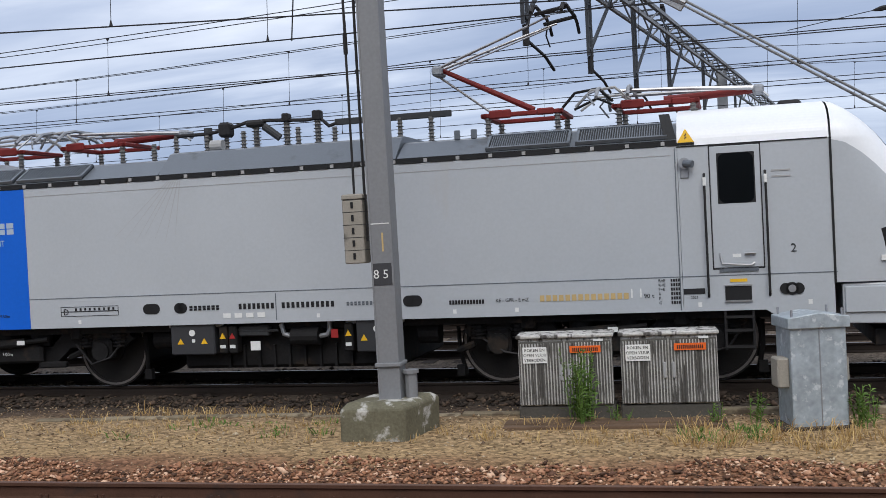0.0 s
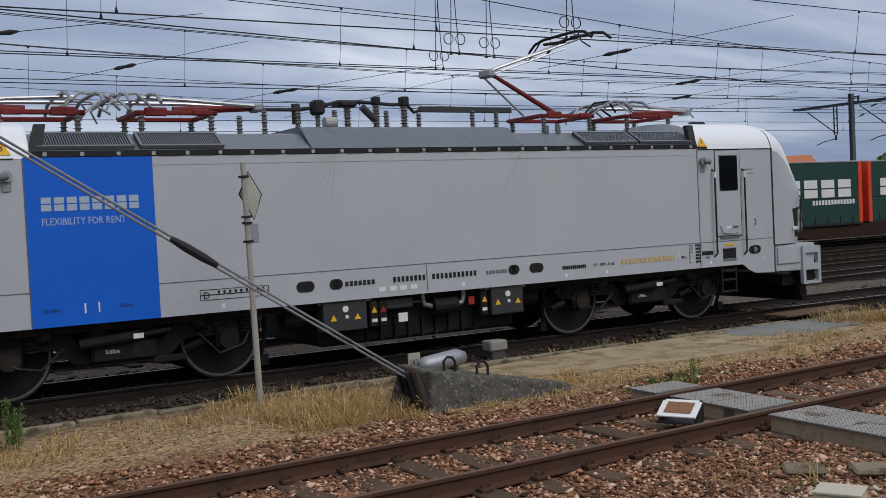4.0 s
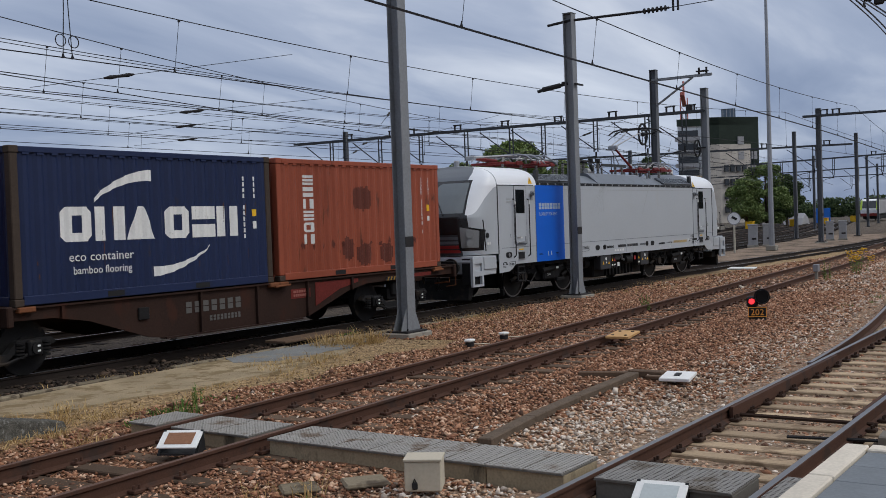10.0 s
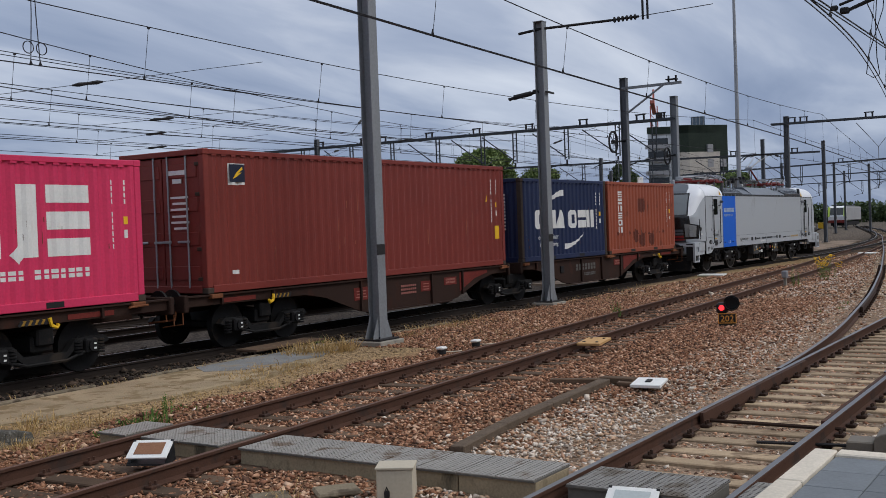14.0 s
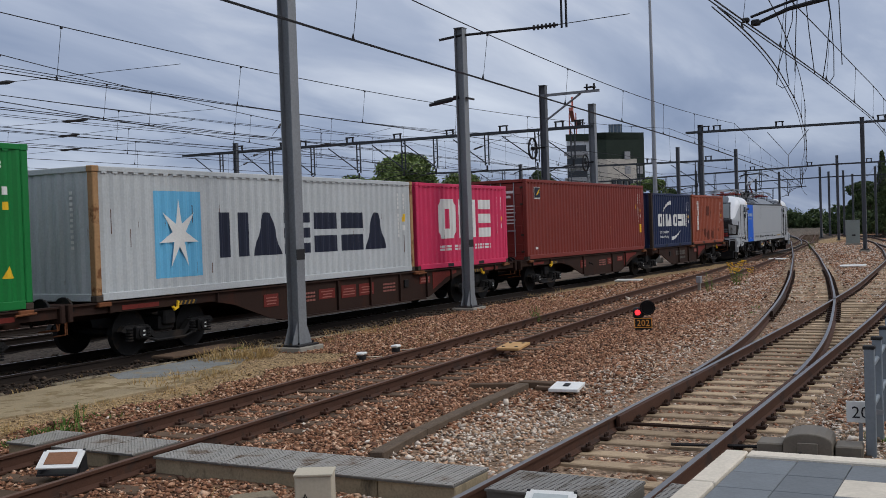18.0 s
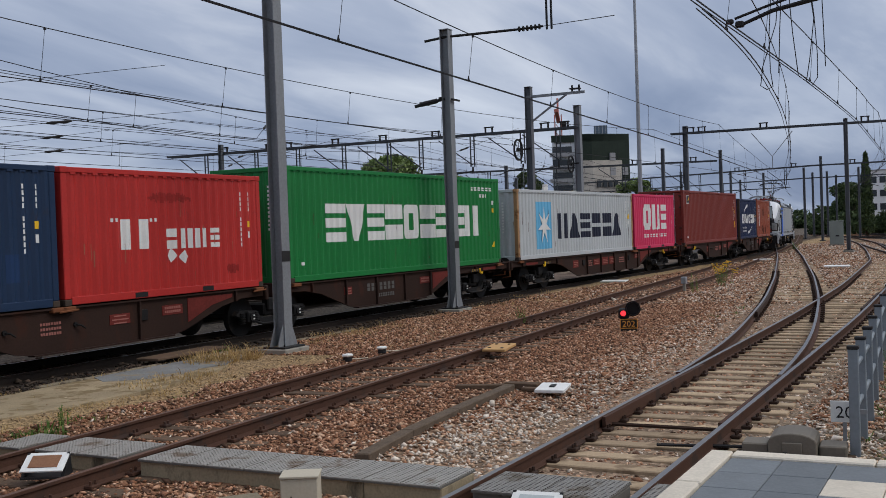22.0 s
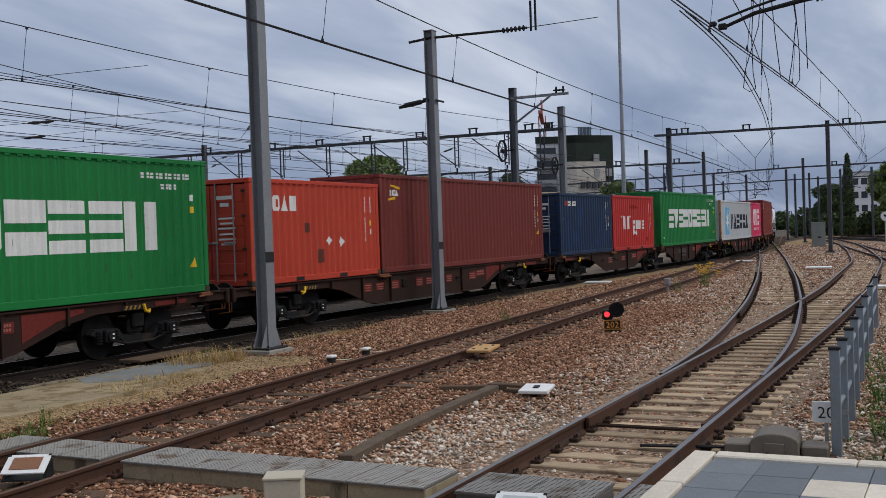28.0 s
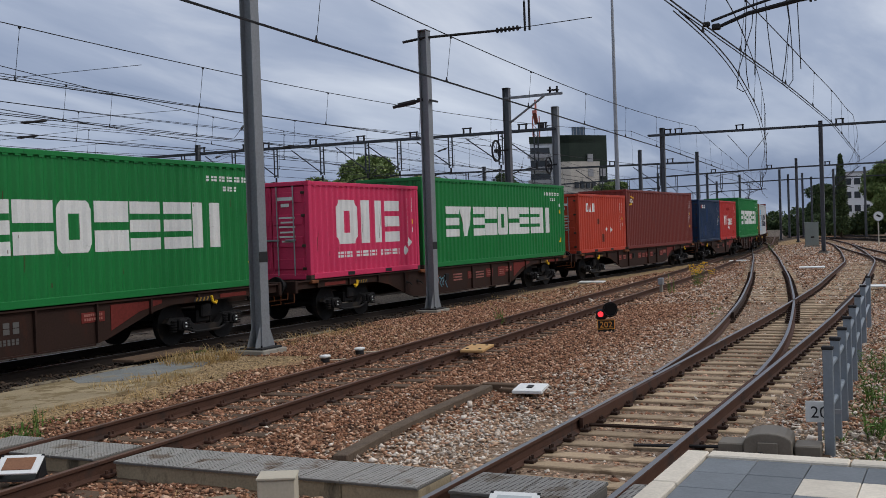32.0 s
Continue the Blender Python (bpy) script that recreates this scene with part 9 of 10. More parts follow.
def build_cabinet(x, y, a, w=1.16, h=0.84, label=""):
    cb = thing("relay_cabinet", pose(x, y, 0.03, 0, 0, a), label, "relay cabinet", "trackside cabinets")
    part("body", Mesh().box((0, 0.22, h / 2), (w, 0.42, h), 0.01), CAB, cb)
    part("lid", Mesh().box((0, 0.21, h + 0.025), (w + 0.05, 0.50, 0.05), 0.015), CAB, cb)
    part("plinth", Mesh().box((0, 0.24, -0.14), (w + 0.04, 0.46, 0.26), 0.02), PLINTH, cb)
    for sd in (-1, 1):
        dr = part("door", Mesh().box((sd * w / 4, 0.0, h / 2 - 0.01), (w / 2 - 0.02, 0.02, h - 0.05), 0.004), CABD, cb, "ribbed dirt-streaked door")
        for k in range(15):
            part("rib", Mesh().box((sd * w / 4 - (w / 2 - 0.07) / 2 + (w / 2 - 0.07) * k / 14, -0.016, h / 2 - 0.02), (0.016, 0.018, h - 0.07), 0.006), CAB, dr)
        part("door_handle", Mesh().box((sd * 0.055, -0.035, h * 0.50), (0.035, 0.03, 0.20), 0.01), CABLE, dr)
    sg = part("notice", Mesh().box((-w * 0.32, -0.034, h - 0.20), (0.30, 0.008, 0.20)), WHITE, cb, "white notice")
    for k, tx in enumerate(("ROKEN EN", "OPEN VUUR", "VERBODEN")):
        side_text(tx, 0.052, -w * 0.32, h - 0.155 - 0.062 * k, INK, sg, y=-0.040, align="CENTER")
    og = part("orange_plate", Mesh().box((w * 0.22, -0.034, h - 0.14), (0.38, 0.008, 0.085)), ORANGE, cb, "orange plate")
    part("plate_figure", bars(Mesh(), w * 0.22 - 0.16, h - 0.165, 0.32, 0.045, 14, y=-0.040, slit=False, gap=0.4), DARK, og)
    part("small_plate", Mesh().box((w * 0.36, -0.034, h - 0.03), (0.12, 0.008, 0.03)), PALE, cb)
    return cb


build_cabinet(-2.42, 12.98, 6, label="dirt-streaked ribbed relay cabinet behind a green weed")
build_cabinet(-1.16, 13.10, 6, label="dirt-streaked ribbed relay cabinet with an orange plate")
sl_ = thing("cable_cover", pose(-1.8, 12.66, -0.11, 0, 0, 6), "weathered timber plank lying before the cabinets", "plank")
for k in range(3):
    part("plank", Mesh().box((0.0, -0.17 * k, 0.01 * (k % 2)), (2.6, 0.15, 0.06), 0.008), SLEEPER, sl_)

GALV = mat("spangled galvanised sheet", (0.34, 0.385, 0.42), 0.45, 0.3, 0.3, 2.5, 14, 0, (0.54, 0.58, 0.60), 0.57, 9)
gc = thing("steel_cabinet", pose(0.46, 12.62, -0.12, 0, 0, 16), "galvanised steel cabinet with a sloping lid", "trackside cabinet", "trackside cabinets")
part("body", Mesh().box((0, 0.0, 0.58), (0.62, 0.52, 1.16), 0.012), GALV, gc)
part("fold_seam", Mesh().box((0.01, -0.262, 0.58), (0.012, 0.006, 1.14)), STEEL, gc)
part("lid", Mesh().prism([(-0.345, 1.12), (0.345, 1.12), (0.345, 1.24), (0.0, 1.29), (-0.345, 1.24)], -0.30, 0.30, "y"), GALV, gc, bevel=0.008)
for x_, y_ in ((-0.28, -0.24), (0.28, -0.24), (0.28, 0.24), (-0.28, 0.24)):
    part("lid_bolt", Mesh().tube([(x_, y_, 1.24), (x_, y_, 1.33)], 0.014, 6), STEEL, gc)
part("side_box", Mesh().box((-0.37, -0.05, 0.62), (0.14, 0.26, 0.34), 0.02), CONCRETE, gc)
part("side_box", Mesh().box((0.36, 0.05, 0.62), (0.10, 0.22, 0.28), 0.02), CONCRETE, gc)
part("foot_plate", Mesh().box((-0.05, -0.02, 0.01), (0.84, 0.66, 0.03)), CASTING, gc)

# board on a post
WOOD = mat("bleached post", (0.33, 0.31, 0.27), 0.85, 0, 0.2, 4, 40, 0.002, (0.16, 0.14, 0.11), 0.56, 3, streak=0.8)
sp_ = thing("lineside_sign", pose(4.46, 13.15, -0.14, 0, -1.2, 0), "diamond-shaped sign seen from behind on a bleached post", "lineside sign")
part("post", Mesh().tube([(0, 0, 0), (0, 0, 1.6), (0, 0, 3.2)], [0.045, 0.04, 0.035], 8), WOOD, sp_)
part("diamond_board", Mesh().prism([(-0.06, 2.80), (0.08, 3.08), (0.24, 2.78), (0.12, 2.46)], 0.045, 0.055, "y"), mat("pale sign back", (0.36, 0.38, 0.33), 0.6, 0, 0.15, 3, 20), sp_, "pale back of a diamond board")
part("board_edge", Mesh().tube([(-0.06, 0.05, 2.80), (0.08, 0.05, 3.08), (0.24, 0.05, 2.78), (0.12, 0.05, 2.46), (-0.06, 0.05, 2.80)], 0.012, 4), INK, sp_)
part("square_board", Mesh().box((0.09, 0.05, 2.28), (0.15, 0.02, 0.26), 0.005), STEEL, sp_)
for z in (2.42, 2.18, 2.5, 3.02):
    part("clip", Mesh().box((0.0, 0.0, z), (0.11, 0.11, 0.03), 0.005), DARK, sp_)

# anchor block with stay rods
BLK = mat("blackened concrete block", (0.085, 0.08, 0.068), 0.95, 0, 0.75, 9, 60, 0.03, (0.20, 0.195, 0.18), 0.55, 22, streak=0.2)
ab = thing("anchor_block", pose(5.9, 11.25, -0.18, 0, 0, -1), "blackened wedge-shaped concrete anchor block with iron loops", "anchor block")
m = Mesh()
m.add([(0.0, -0.12, 0), (2.15, -0.05, 0), (2.15, 0.5, 0), (-0.25, 0.62, 0), (0.08, -0.02, 0.54), (2.12, 0.0, 0.16), (2.12, 0.34, 0.16), (-0.12, 0.46, 0.62)], [(0, 1, 5, 4), (1, 2, 6, 5), (2, 3, 7, 6), (3, 0, 4, 7), (4, 5, 6, 7)])
part("block", m, BLK, ab, bevel=0.02)
part("end_plate", Mesh().box((-0.08, 0.20, 0.36), (0.10, 0.50, 0.52), 0.03, 0, Matrix.Rotation(-0.28, 3, "Y")), CASTING, ab, "iron end plate")
for k in range(3):
    part("plate_rib", Mesh().box((-0.15, 0.05 + 0.14 * k, 0.34), (0.06, 0.04, 0.48), 0.01, 0, Matrix.Rotation(-0.28, 3, "Y")), DARK, ab)
for x in (0.45, 0.92):
    z = 0.60 - 0.22 * (x - 0.08)
    part("iron_loop", Mesh().tube([(x - 0.08, 0.2, z - 0.02), (x - 0.08, 0.2, z + 0.10), (x - 0.03, 0.2, z + 0.15), (x + 0.04, 0.2, z + 0.14), (x + 0.08, 0.2, z + 0.08), (x + 0.08, 0.2, z - 0.04)], 0.018, 6), DARK, ab)
stay = thing("stay_rod", pose(0, 0, 0), "double steel stay rod running from mast to anchor block", "stay rod")
S0, S1 = Vector((5.78, 11.42, 0.30)), Vector((-4.25, 11.95, 6.95))
for sd in (-0.021, 0.021):
    part("rod", Mesh().tube([S0 + Vector((sd * 0.55, 0, sd)), S1 + Vector((sd * 0.55, 0, sd))], 0.015, 7), MAST, stay)
dS = (S1 - S0).normalized()
for u in (3.05, 8.1):
    p = S0 + dS * u
    part("turnbuckle", Mesh().tube([p - dS * 0.30, p - dS * 0.12, p + dS * 0.12, p + dS * 0.30], [0.035, 0.05, 0.05, 0.035], 8), DARK if u < 5 else STEEL, stay)
part("splice_plate", Mesh().box(S0 + dS * 8.1, (0.62, 0.03, 0.20), 0.01, 0, dS.to_track_quat("X", "Z").to_matrix()), STEEL, stay)

# lamp can, number plate and concrete stub behind the block
lc_ = thing("track_lamp", pose(6.44, 12.4, 0.02, 0, 0, 8) @ Matrix.Diagonal((0.8, 0.8, 0.8, 1)), "galvanised cylindrical track equipment on a black stand", "track equipment")
part("cylinder", Mesh().tube([(0.0, 0, 0.28), (0.10, 0, 0.30), (0.78, 0, 0.36), (0.92, 0, 0.34)], [0.10, 0.15, 0.15, 0.11], 16), STEEL, lc_, smooth=True)
part("stand", Mesh().box((-0.10, 0, 0.02), (0.22, 0.24, 0.54), 0.02), BLACK, lc_)
part("leg", Mesh().box((0.7, 0, 0.02), (0.06, 0.2, 0.50)), DARK, lc_)
np_ = thing("number_plate", pose(6.45, 12.6, -0.15, 0, 0, 4) @ Matrix.Diagonal((0.8, 0.8, 0.85, 1)), "small weathered number plate on a black stake", "number plate")
part("stake", Mesh().box((0, 0, 0.22), (0.10, 0.06, 0.44)), BLACK, np_)
pp_ = part("plate", Mesh().box((0, -0.02, 0.54), (0.24, 0.03, 0.26), 0.01), WOOD, np_, "white plate")
side_text("183", 0.115, -0.105, 0.49, INK, pp_, y=-0.038)
cs_ = thing("concrete_stub", pose(9.15, 14.85, -0.20, 0, 0, 3) @ Matrix.Diagonal((0.78, 0.78, 0.72, 1)), "small concrete cable marker", "concrete marker")
part("stub", Mesh().box((0, 0, 0.12), (0.34, 0.28, 0.24), 0.02), PLINTH, cs_)
part("head", Mesh().box((0, 0, 0.35), (0.44, 0.36, 0.24), 0.03), CONCRETE, cs_, "square concrete head")

# concrete edging along the train's track and the paved strip
EDGE = [(-40, 11.2), (-20, 11.95), (-9, 12.72), (-3.6, 13.25), (2, 13.68), (6.7, 13.98), (9, 14.16), (13, 14.30), (17, 14.38), (24, 14.42)]
EDGEM = mat("crumbling brown edging", (0.20, 0.165, 0.115), 0.95, 0, 0.3, 3, 40, 0.006, (0.09, 0.07, 0.05), 0.52, 2.0, rand=0.25)
eg = thing("concrete_edging", pose(0, 0, 0), "weathered concrete edging beside the train's track", "kerb", "", "structure")
for i_, (x, y, a) in enumerate(along(EDGE, 1.02)):
    if i_ % 11 == 7:
        continue
    ob = new("edging_stone", sleeper_mesh(0.13, 1.0, 0.2, 0.02, EDGEM))
    ob.matrix_basis = pose(x, y, -0.09 + random.uniform(-0.03, 0.015), 0, 0, math.degrees(a) + random.uniform(-0.8, 0.8))
    ob.parent = eg
ASPH = mat("pale grey asphalt", (0.20, 0.205, 0.20), 0.9, 0, 0.35, 1.5, 45, 0.01, (0.28, 0.215, 0.13), 0.56, 1.6)
SANDY = mat("sandy gravel path", (0.33, 0.26, 0.165), 0.95, 0, 0.4, 1.4, 60, 0.01, (0.21, 0.155, 0.085), 0.50, 2.6)
rs_ = random.Random(77)
strip_ = [(x, lerp_line(LINE_T, x) + 1.75 + rs_.uniform(-0.15, 0.25)) for x in range(38, 101, 2)] + [(x, lerp_line(BEYOND[0], x) - 1.7 + rs_.uniform(-0.3, 0.2)) for x in range(100, 37, -2)]
tagged(part("sandy_ground", Mesh().prism(strip_, -0.30, -0.115, "z"), mat("trodden sandy gravel", (0.225, 0.165, 0.12), 0.95, 0, 0.45, 0.9, 30, 0.01, (0.10, 0.075, 0.055), 0.50, 0.5), None), "bare sandy strip beside the freight track", "ground", "", "structure")
pv = thing("paved_strip", pose(0, 0, 0), "worn asphalt and sandy strip between the tracks", "path", "", "structure")
part("asphalt", Mesh().prism([(13.2, 13.55), (13.7, 12.95), (14.4, 12.78), (15.1, 13.02), (15.8, 12.98), (16.4, 13.3), (16.9, 13.28), (17.4, 14.2), (13.6, 14.16)], -0.28, -0.079, "z"), ASPH, pv)
part("sandy_path", Mesh().prism([(7.6, 13.55), (8.0, 12.6), (8.9, 12.2), (9.8, 12.25), (11.0, 11.95), (12.0, 12.05), (13.0, 12.0), (14.0, 12.25), (14.9, 12.5), (15.6, 12.8), (14.6, 13.2), (13.4, 13.6), (13.5, 14.1), (10.0, 13.95)], -0.28, -0.084, "z"), SANDY, pv)
pk = thing("crossing_plank", pose(16.6, 14.75, -0.02, 0, 0, 2), "dark timber crossing plank beside the rail", "plank")
part("board", Mesh().box((0, 0, 0), (2.2, 0.55, 0.05), 0.01), SLEEPER, pk)

# ---- service crossing: grating walkway, warning boards, boxes ----
GRATE = mat("worn grating steel", (0.31, 0.295, 0.27), 0.6, 0.3, 0.25, 2, 30, 0.0, (0.16, 0.12, 0.09), 0.55, 2.0)
GRATE_D = mat("grimy grating backing", (0.15, 0.14, 0.125), 0.8, 0.2, 0.15)
TREAD = mat("worn tread plate", (0.22, 0.21, 0.195), 0.6, 0.2, 0.25, 2, 30, 0, (0.12, 0.10, 0.08), 0.55, 2.0)
WALL = mat("stained concrete curb", (0.31, 0.25, 0.165), 0.92, 0, 0.25, 2.5, 40, 0.004, (0.10, 0.085, 0.06), 0.55, 1.8, streak=0.6)


def build_walkway(y0, y1, dark=False, x=8.62, w=0.74):
    wk = thing("grating_walkway", pose(0, 0, 0), "steel grating walkway on a concrete curb across the tracks" if not dark else "dark ribbed rubber crossing panel between the rails", "walkway", "walkway panels")
    part("curb", Mesh().box((x, (y0 + y1) / 2, -0.13), (w - 0.06, y1 - y0 - 0.01, 0.22), 0.01), WALL if not dark else GRATE_D, wk)
    n = max(1, round((y1 - y0) / 0.5))
    for k in range(n):
        a, b = y0 + (y1 - y0) * k / n, y0 + (y1 - y0) * (k + 1) / n
        pn = part("grating", Mesh().box((x, (a + b) / 2, -0.012), (w, b - a - 0.008, 0.016)), GRATE_D, wk)
        br_ = Mesh()
        q = 0
        t_ = x - w / 2 + 0.012
        while t_ < x + w / 2 - 0.005:
            br_.box((t_, (a + b) / 2, 0.001), (0.026, b - a - 0.02, 0.010))
            t_ += 0.045
        u_ = a + 0.03
        while u_ < b - 0.02:
            br_.box((x, u_, 0.0), (w - 0.02, 0.022, 0.014))
            u_ += 0.045
        tagged(part("grating_mesh", br_, GRATE if not dark else TREAD, pn, "worn open grating"), kind="stuff")
    return wk


build_walkway(9.80, 10.30)
build_walkway(8.30, 9.55)
build_walkway(5.25, 8.02)
build_walkway(4.42, 5.25)
build_walkway(2.88, 4.12, True)
build_walkway(1.95, 2.66, True)


def build_board(x, y, a, inner, z=-0.10):
    bo = thing("crossing_board", pose(x, y, z, 0, 0, a), "tilted white-framed warning board beside the crossing", "warning board", "crossing boards")
    T_ = Matrix.Rotation(radians(27), 3, "X")
    pl = part("panel", Mesh().box((0, 0, 0.15), (0.44, 0.30, 0.02), 0.004, 0, T_), WHITE, bo, "white frame")
    n_ = T_ @ Vector((0, 0, 1))
    c_ = Vector((0, 0, 0.15)) + n_ * 0.014
    part("face", Mesh().box(c_, (0.30, 0.19, 0.006), 0, 0, T_), inner, pl)
    for sd in (-0.205, 0.205):
        part("side_stand", Mesh().prism([(-0.10, 0.02), (0.16, 0.02), (0.12, 0.23)], sd - 0.015, sd + 0.015, "x"), BLACK, bo)
    part("foot", Mesh().box((0, 0.03, 0.01), (0.44, 0.30, 0.02)), DARK, bo)


build_board(7.64, 8.70, -62, mat("rusty board face", (0.24, 0.12, 0.07), 0.8, 0, 0.2))
build_board(8.12, 3.45, -82, mat("glassy board face", (0.42, 0.46, 0.46), 0.4, 0, 0.1), -0.18)
CREAM = mat("cream plastic", (0.47, 0.42, 0.33), 0.6, 0, 0.1, 2, 30, 0, (0.33, 0.28, 0.2), 0.64, 2)


def build_box(x, y, a, z=-0.15):
    bx = thing("trackside_box", pose(x, y, z, 0, 0, a) @ Matrix.Diagonal((0.72, 0.72, 0.80, 1)), "cream trackside junction box on short legs", "junction box", "trackside boxes")
    part("body", Mesh().box((0, 0, 0.23), (0.46, 0.38, 0.34), 0.015), CREAM, bx)
    part("lid", Mesh().prism([(-0.24, 0.40), (0.24, 0.40), (0.24, 0.425), (-0.24, 0.425)], -0.21, 0.21, "y"), CREAM, bx, bevel=0.006)
    for sx in (-1, 1):
        part("leg", Mesh().tube([(sx * 0.16, -0.1, -0.02), (sx * 0.16, -0.1, 0.08)], 0.018, 6), STEEL, bx)
    parts_of("padlock", Mesh().box((-0.1, -0.20, 0.13), (0.07, 0.03, 0.08), 0.01).tube([(-0.12, -0.2, 0.16), (-0.1, -0.21, 0.21), (-0.08, -0.2, 0.16)], 0.01, 5), DARK, bx)
    return bx


build_box(7.62, 5.48, -62)
build_box(6.26, 5.42, -60, -0.25)
st_ = thing("stone_slab", pose(7.6, 6.15, -0.12, 0, 0, -40), "small broken paving slabs beside the junction box", "paving slab")
part("slab", Mesh().box((0, 0, 0), (0.42, 0.36, 0.05), 0.02), EDGEM, st_)
part("slab", Mesh().box((-0.6, 0.1, -0.02), (0.36, 0.32, 0.05), 0.02), EDGEM, st_)

# small plates and lamps between the rails
def build_plate(x, y, a, sx, sy, paint, label, dots=True, z=-0.06):
    pt = thing("marker_plate", pose(x, y, z, 0, -4, a), label, "marker plate", "marker plates")
    pl = part("plate", Mesh().box((0, 0, 0), (sx, sy, 0.05), 0.008), paint, pt)
    if dots:
        for u in (-0.3, 0.3):
            for v in (-0.28, 0.28):
                part("bolt", Mesh().disc((u * sx, v * sy, 0.028), 0.03, 0.02, "z", 10), CASTING, pl)
    return pt


build_plate(18.4, 8.45, 4, 0.66, 0.46, mat("ochre plate", (0.50, 0.30, 0.13), 0.7, 0, 0.12, 3, 30), "ochre bolted plate between the rails", z=0.02)
wp = build_plate(14.35, 5.75, 8, 0.50, 0.44, WHITE, "white plate with a dark centre on the ballast", False, -0.06)
part("dark_centre", Mesh().box((0, 0, 0.03), (0.16, 0.08, 0.02)), DARK, wp)
build_plate(42.8, 14.2, 0, 0.5, 1.1, WHITE, "white painted slab beside the track", False, -0.05)
build_plate(54.4, 6.7, 4, 0.5, 1.2, WHITE, "white painted slab beside the track", False, -0.05)
build_plate(65.2, 12.3, 4, 0.4, 1.0, WHITE, "white painted slab beside the track", False, -0.05)
build_plate(38.7, 2.75, 4, 0.4, 1.0, WHITE, "white painted slab beside the track", False, -0.05)


def build_marker(x, y):
    mk = thing("track_marker", pose(x, y, -0.15) @ Matrix.Diagonal((0.8, 0.8, 0.55, 1)), "small white capped track marker", "track marker", "track markers")
    part("base", Mesh().disc((0, 0, 0.06), 0.11, 0.14, "z", 16), DARK, mk)
    part("cap", Mesh().box((0, 0, 0.19), (0.26, 0.20, 0.10), 0.03), WHITE, mk, "white cap")
    part("cable", Mesh().tube([(0.1, 0, 0.05), (0.3, -0.1, 0.02), (0.6, -0.2, 0.0)], 0.02, 5), CREAM, mk)


build_marker(17.15, 11.12)
build_marker(18.45, 11.12)

# timber cable trough
tr_ = thing("cable_trough", pose(0, 0, 0), "rough timber cable trough in the ballast", "cable trough")
TR = [(9.55, 6.05), (10.9, 6.26), (12.4, 6.40), (14.6, 6.55)]
for k in range(3):
    a, b = Vector((*TR[k], -0.12)), Vector((*TR[k + 1], -0.12))
    part("board", Mesh().box((a + b) / 2, ((b - a).length, 0.17, 0.10), 0.012, 0, Matrix.Rotation(math.atan2(b.y - a.y, b.x - a.x), 3, "Z")), mat("gravelly board %d" % k, (0.115, 0.085, 0.062), 0.95, 0, 0.35, 6, 50, 0.01), tr_)
part("end_board", Mesh().box((14.75, 6.4, -0.11), (0.20, 0.55, 0.10), 0.012), SLEEPER, tr_)
part("branch_board", Mesh().box((14.55, 6.95, -0.12), (0.13, 0.9, 0.08), 0.012, 0, Matrix.Rotation(0.35, 3, "Z")), SLEEPER, tr_)
part("branch_board", Mesh().box((14.5, 6.0, -0.12), (0.12, 0.6, 0.06), 0.012), SLEEPER, tr_)

# dwarf signal
ds = thing("dwarf_signal", pose(23.5, 7.48, -0.17, 0, 0, -72) @ Matrix.Diagonal((0.74, 0.74, 0.74, 1)), "black dwarf signal showing red over a number plate", "railway signal")
part("foot", Mesh().box((0, 0.05, 0.06), (0.5, 0.4, 0.14), 0.02), DARK, ds)
part("post", Mesh().box((0.1, 0.1, 0.25), (0.12, 0.12, 0.3)), DARK, ds)
hd_ = part("head", Mesh().tube([(0.14, -0.12, 0.72), (0.16, 0.20, 0.74)], [0.24, 0.19], 18).box((-0.14, 0.0, 0.56), (0.34, 0.24, 0.34), 0.06), BLACK, ds, "black signal hood")
part("red_lens", Mesh().disc((-0.16, -0.14, 0.58), 0.085, 0.03, "y", 20), glow("red signal light", (1.0, 0.03, 0.04), 1.6), hd_, "lit red lens")
part("hood", Mesh().tube([(0.14, -0.13, 0.72), (0.14, -0.30, 0.72)], [0.19, 0.20], 18, 0, False), BLACK, hd_)
pn_ = part("number_plate", Mesh().box((0.0, -0.16, 0.26), (0.54, 0.03, 0.30), 0.01), BLACK, ds, "black number plate")
side_text("202", 0.27, 0.0, 0.165, mat("orange figures", (0.85, 0.36, 0.05), 0.5), pn_, y=-0.182, align="CENTER")
part("plate_edge", Mesh().box((0, -0.178, 0.40), (0.54, 0.006, 0.02)).box((0, -0.178, 0.12), (0.54, 0.006, 0.02)).box((-0.26, -0.178, 0.26), (0.02, 0.006, 0.30)).box((0.26, -0.178, 0.26), (0.02, 0.006, 0.30)), bpy.data.materials["orange figures"], pn_)

# point machine
PM = mat("brownish cast housing", (0.165, 0.145, 0.12), 0.6, 0.1, 0.15, 3, 30)
pm = thing("point_machine", pose(11.30, 1.86, -0.18, 0, 0, 4) @ Matrix.Diagonal((0.80, 0.66, 0.66, 1)), "domed point machine beside the switch blades", "point machine")
out = [(-0.36, 0.0), (-0.36, 0.30)] + [(-0.36 + 0.72 * (0.5 - 0.5 * math.cos(math.pi * k / 8)), 0.30 + 0.14 * math.sin(math.pi * k / 8)) for k in range(1, 8)] + [(0.36, 0.30), (0.36, 0.0)]
part("housing", Mesh().prism([(u, w) for u, w in out], -0.32, 0.32, "x"), PM, pm, bevel=0.02)
part("front_plate", Mesh().box((-0.34, 0, 0.20), (0.03, 0.3, 0.2), 0.01), PM, pm)
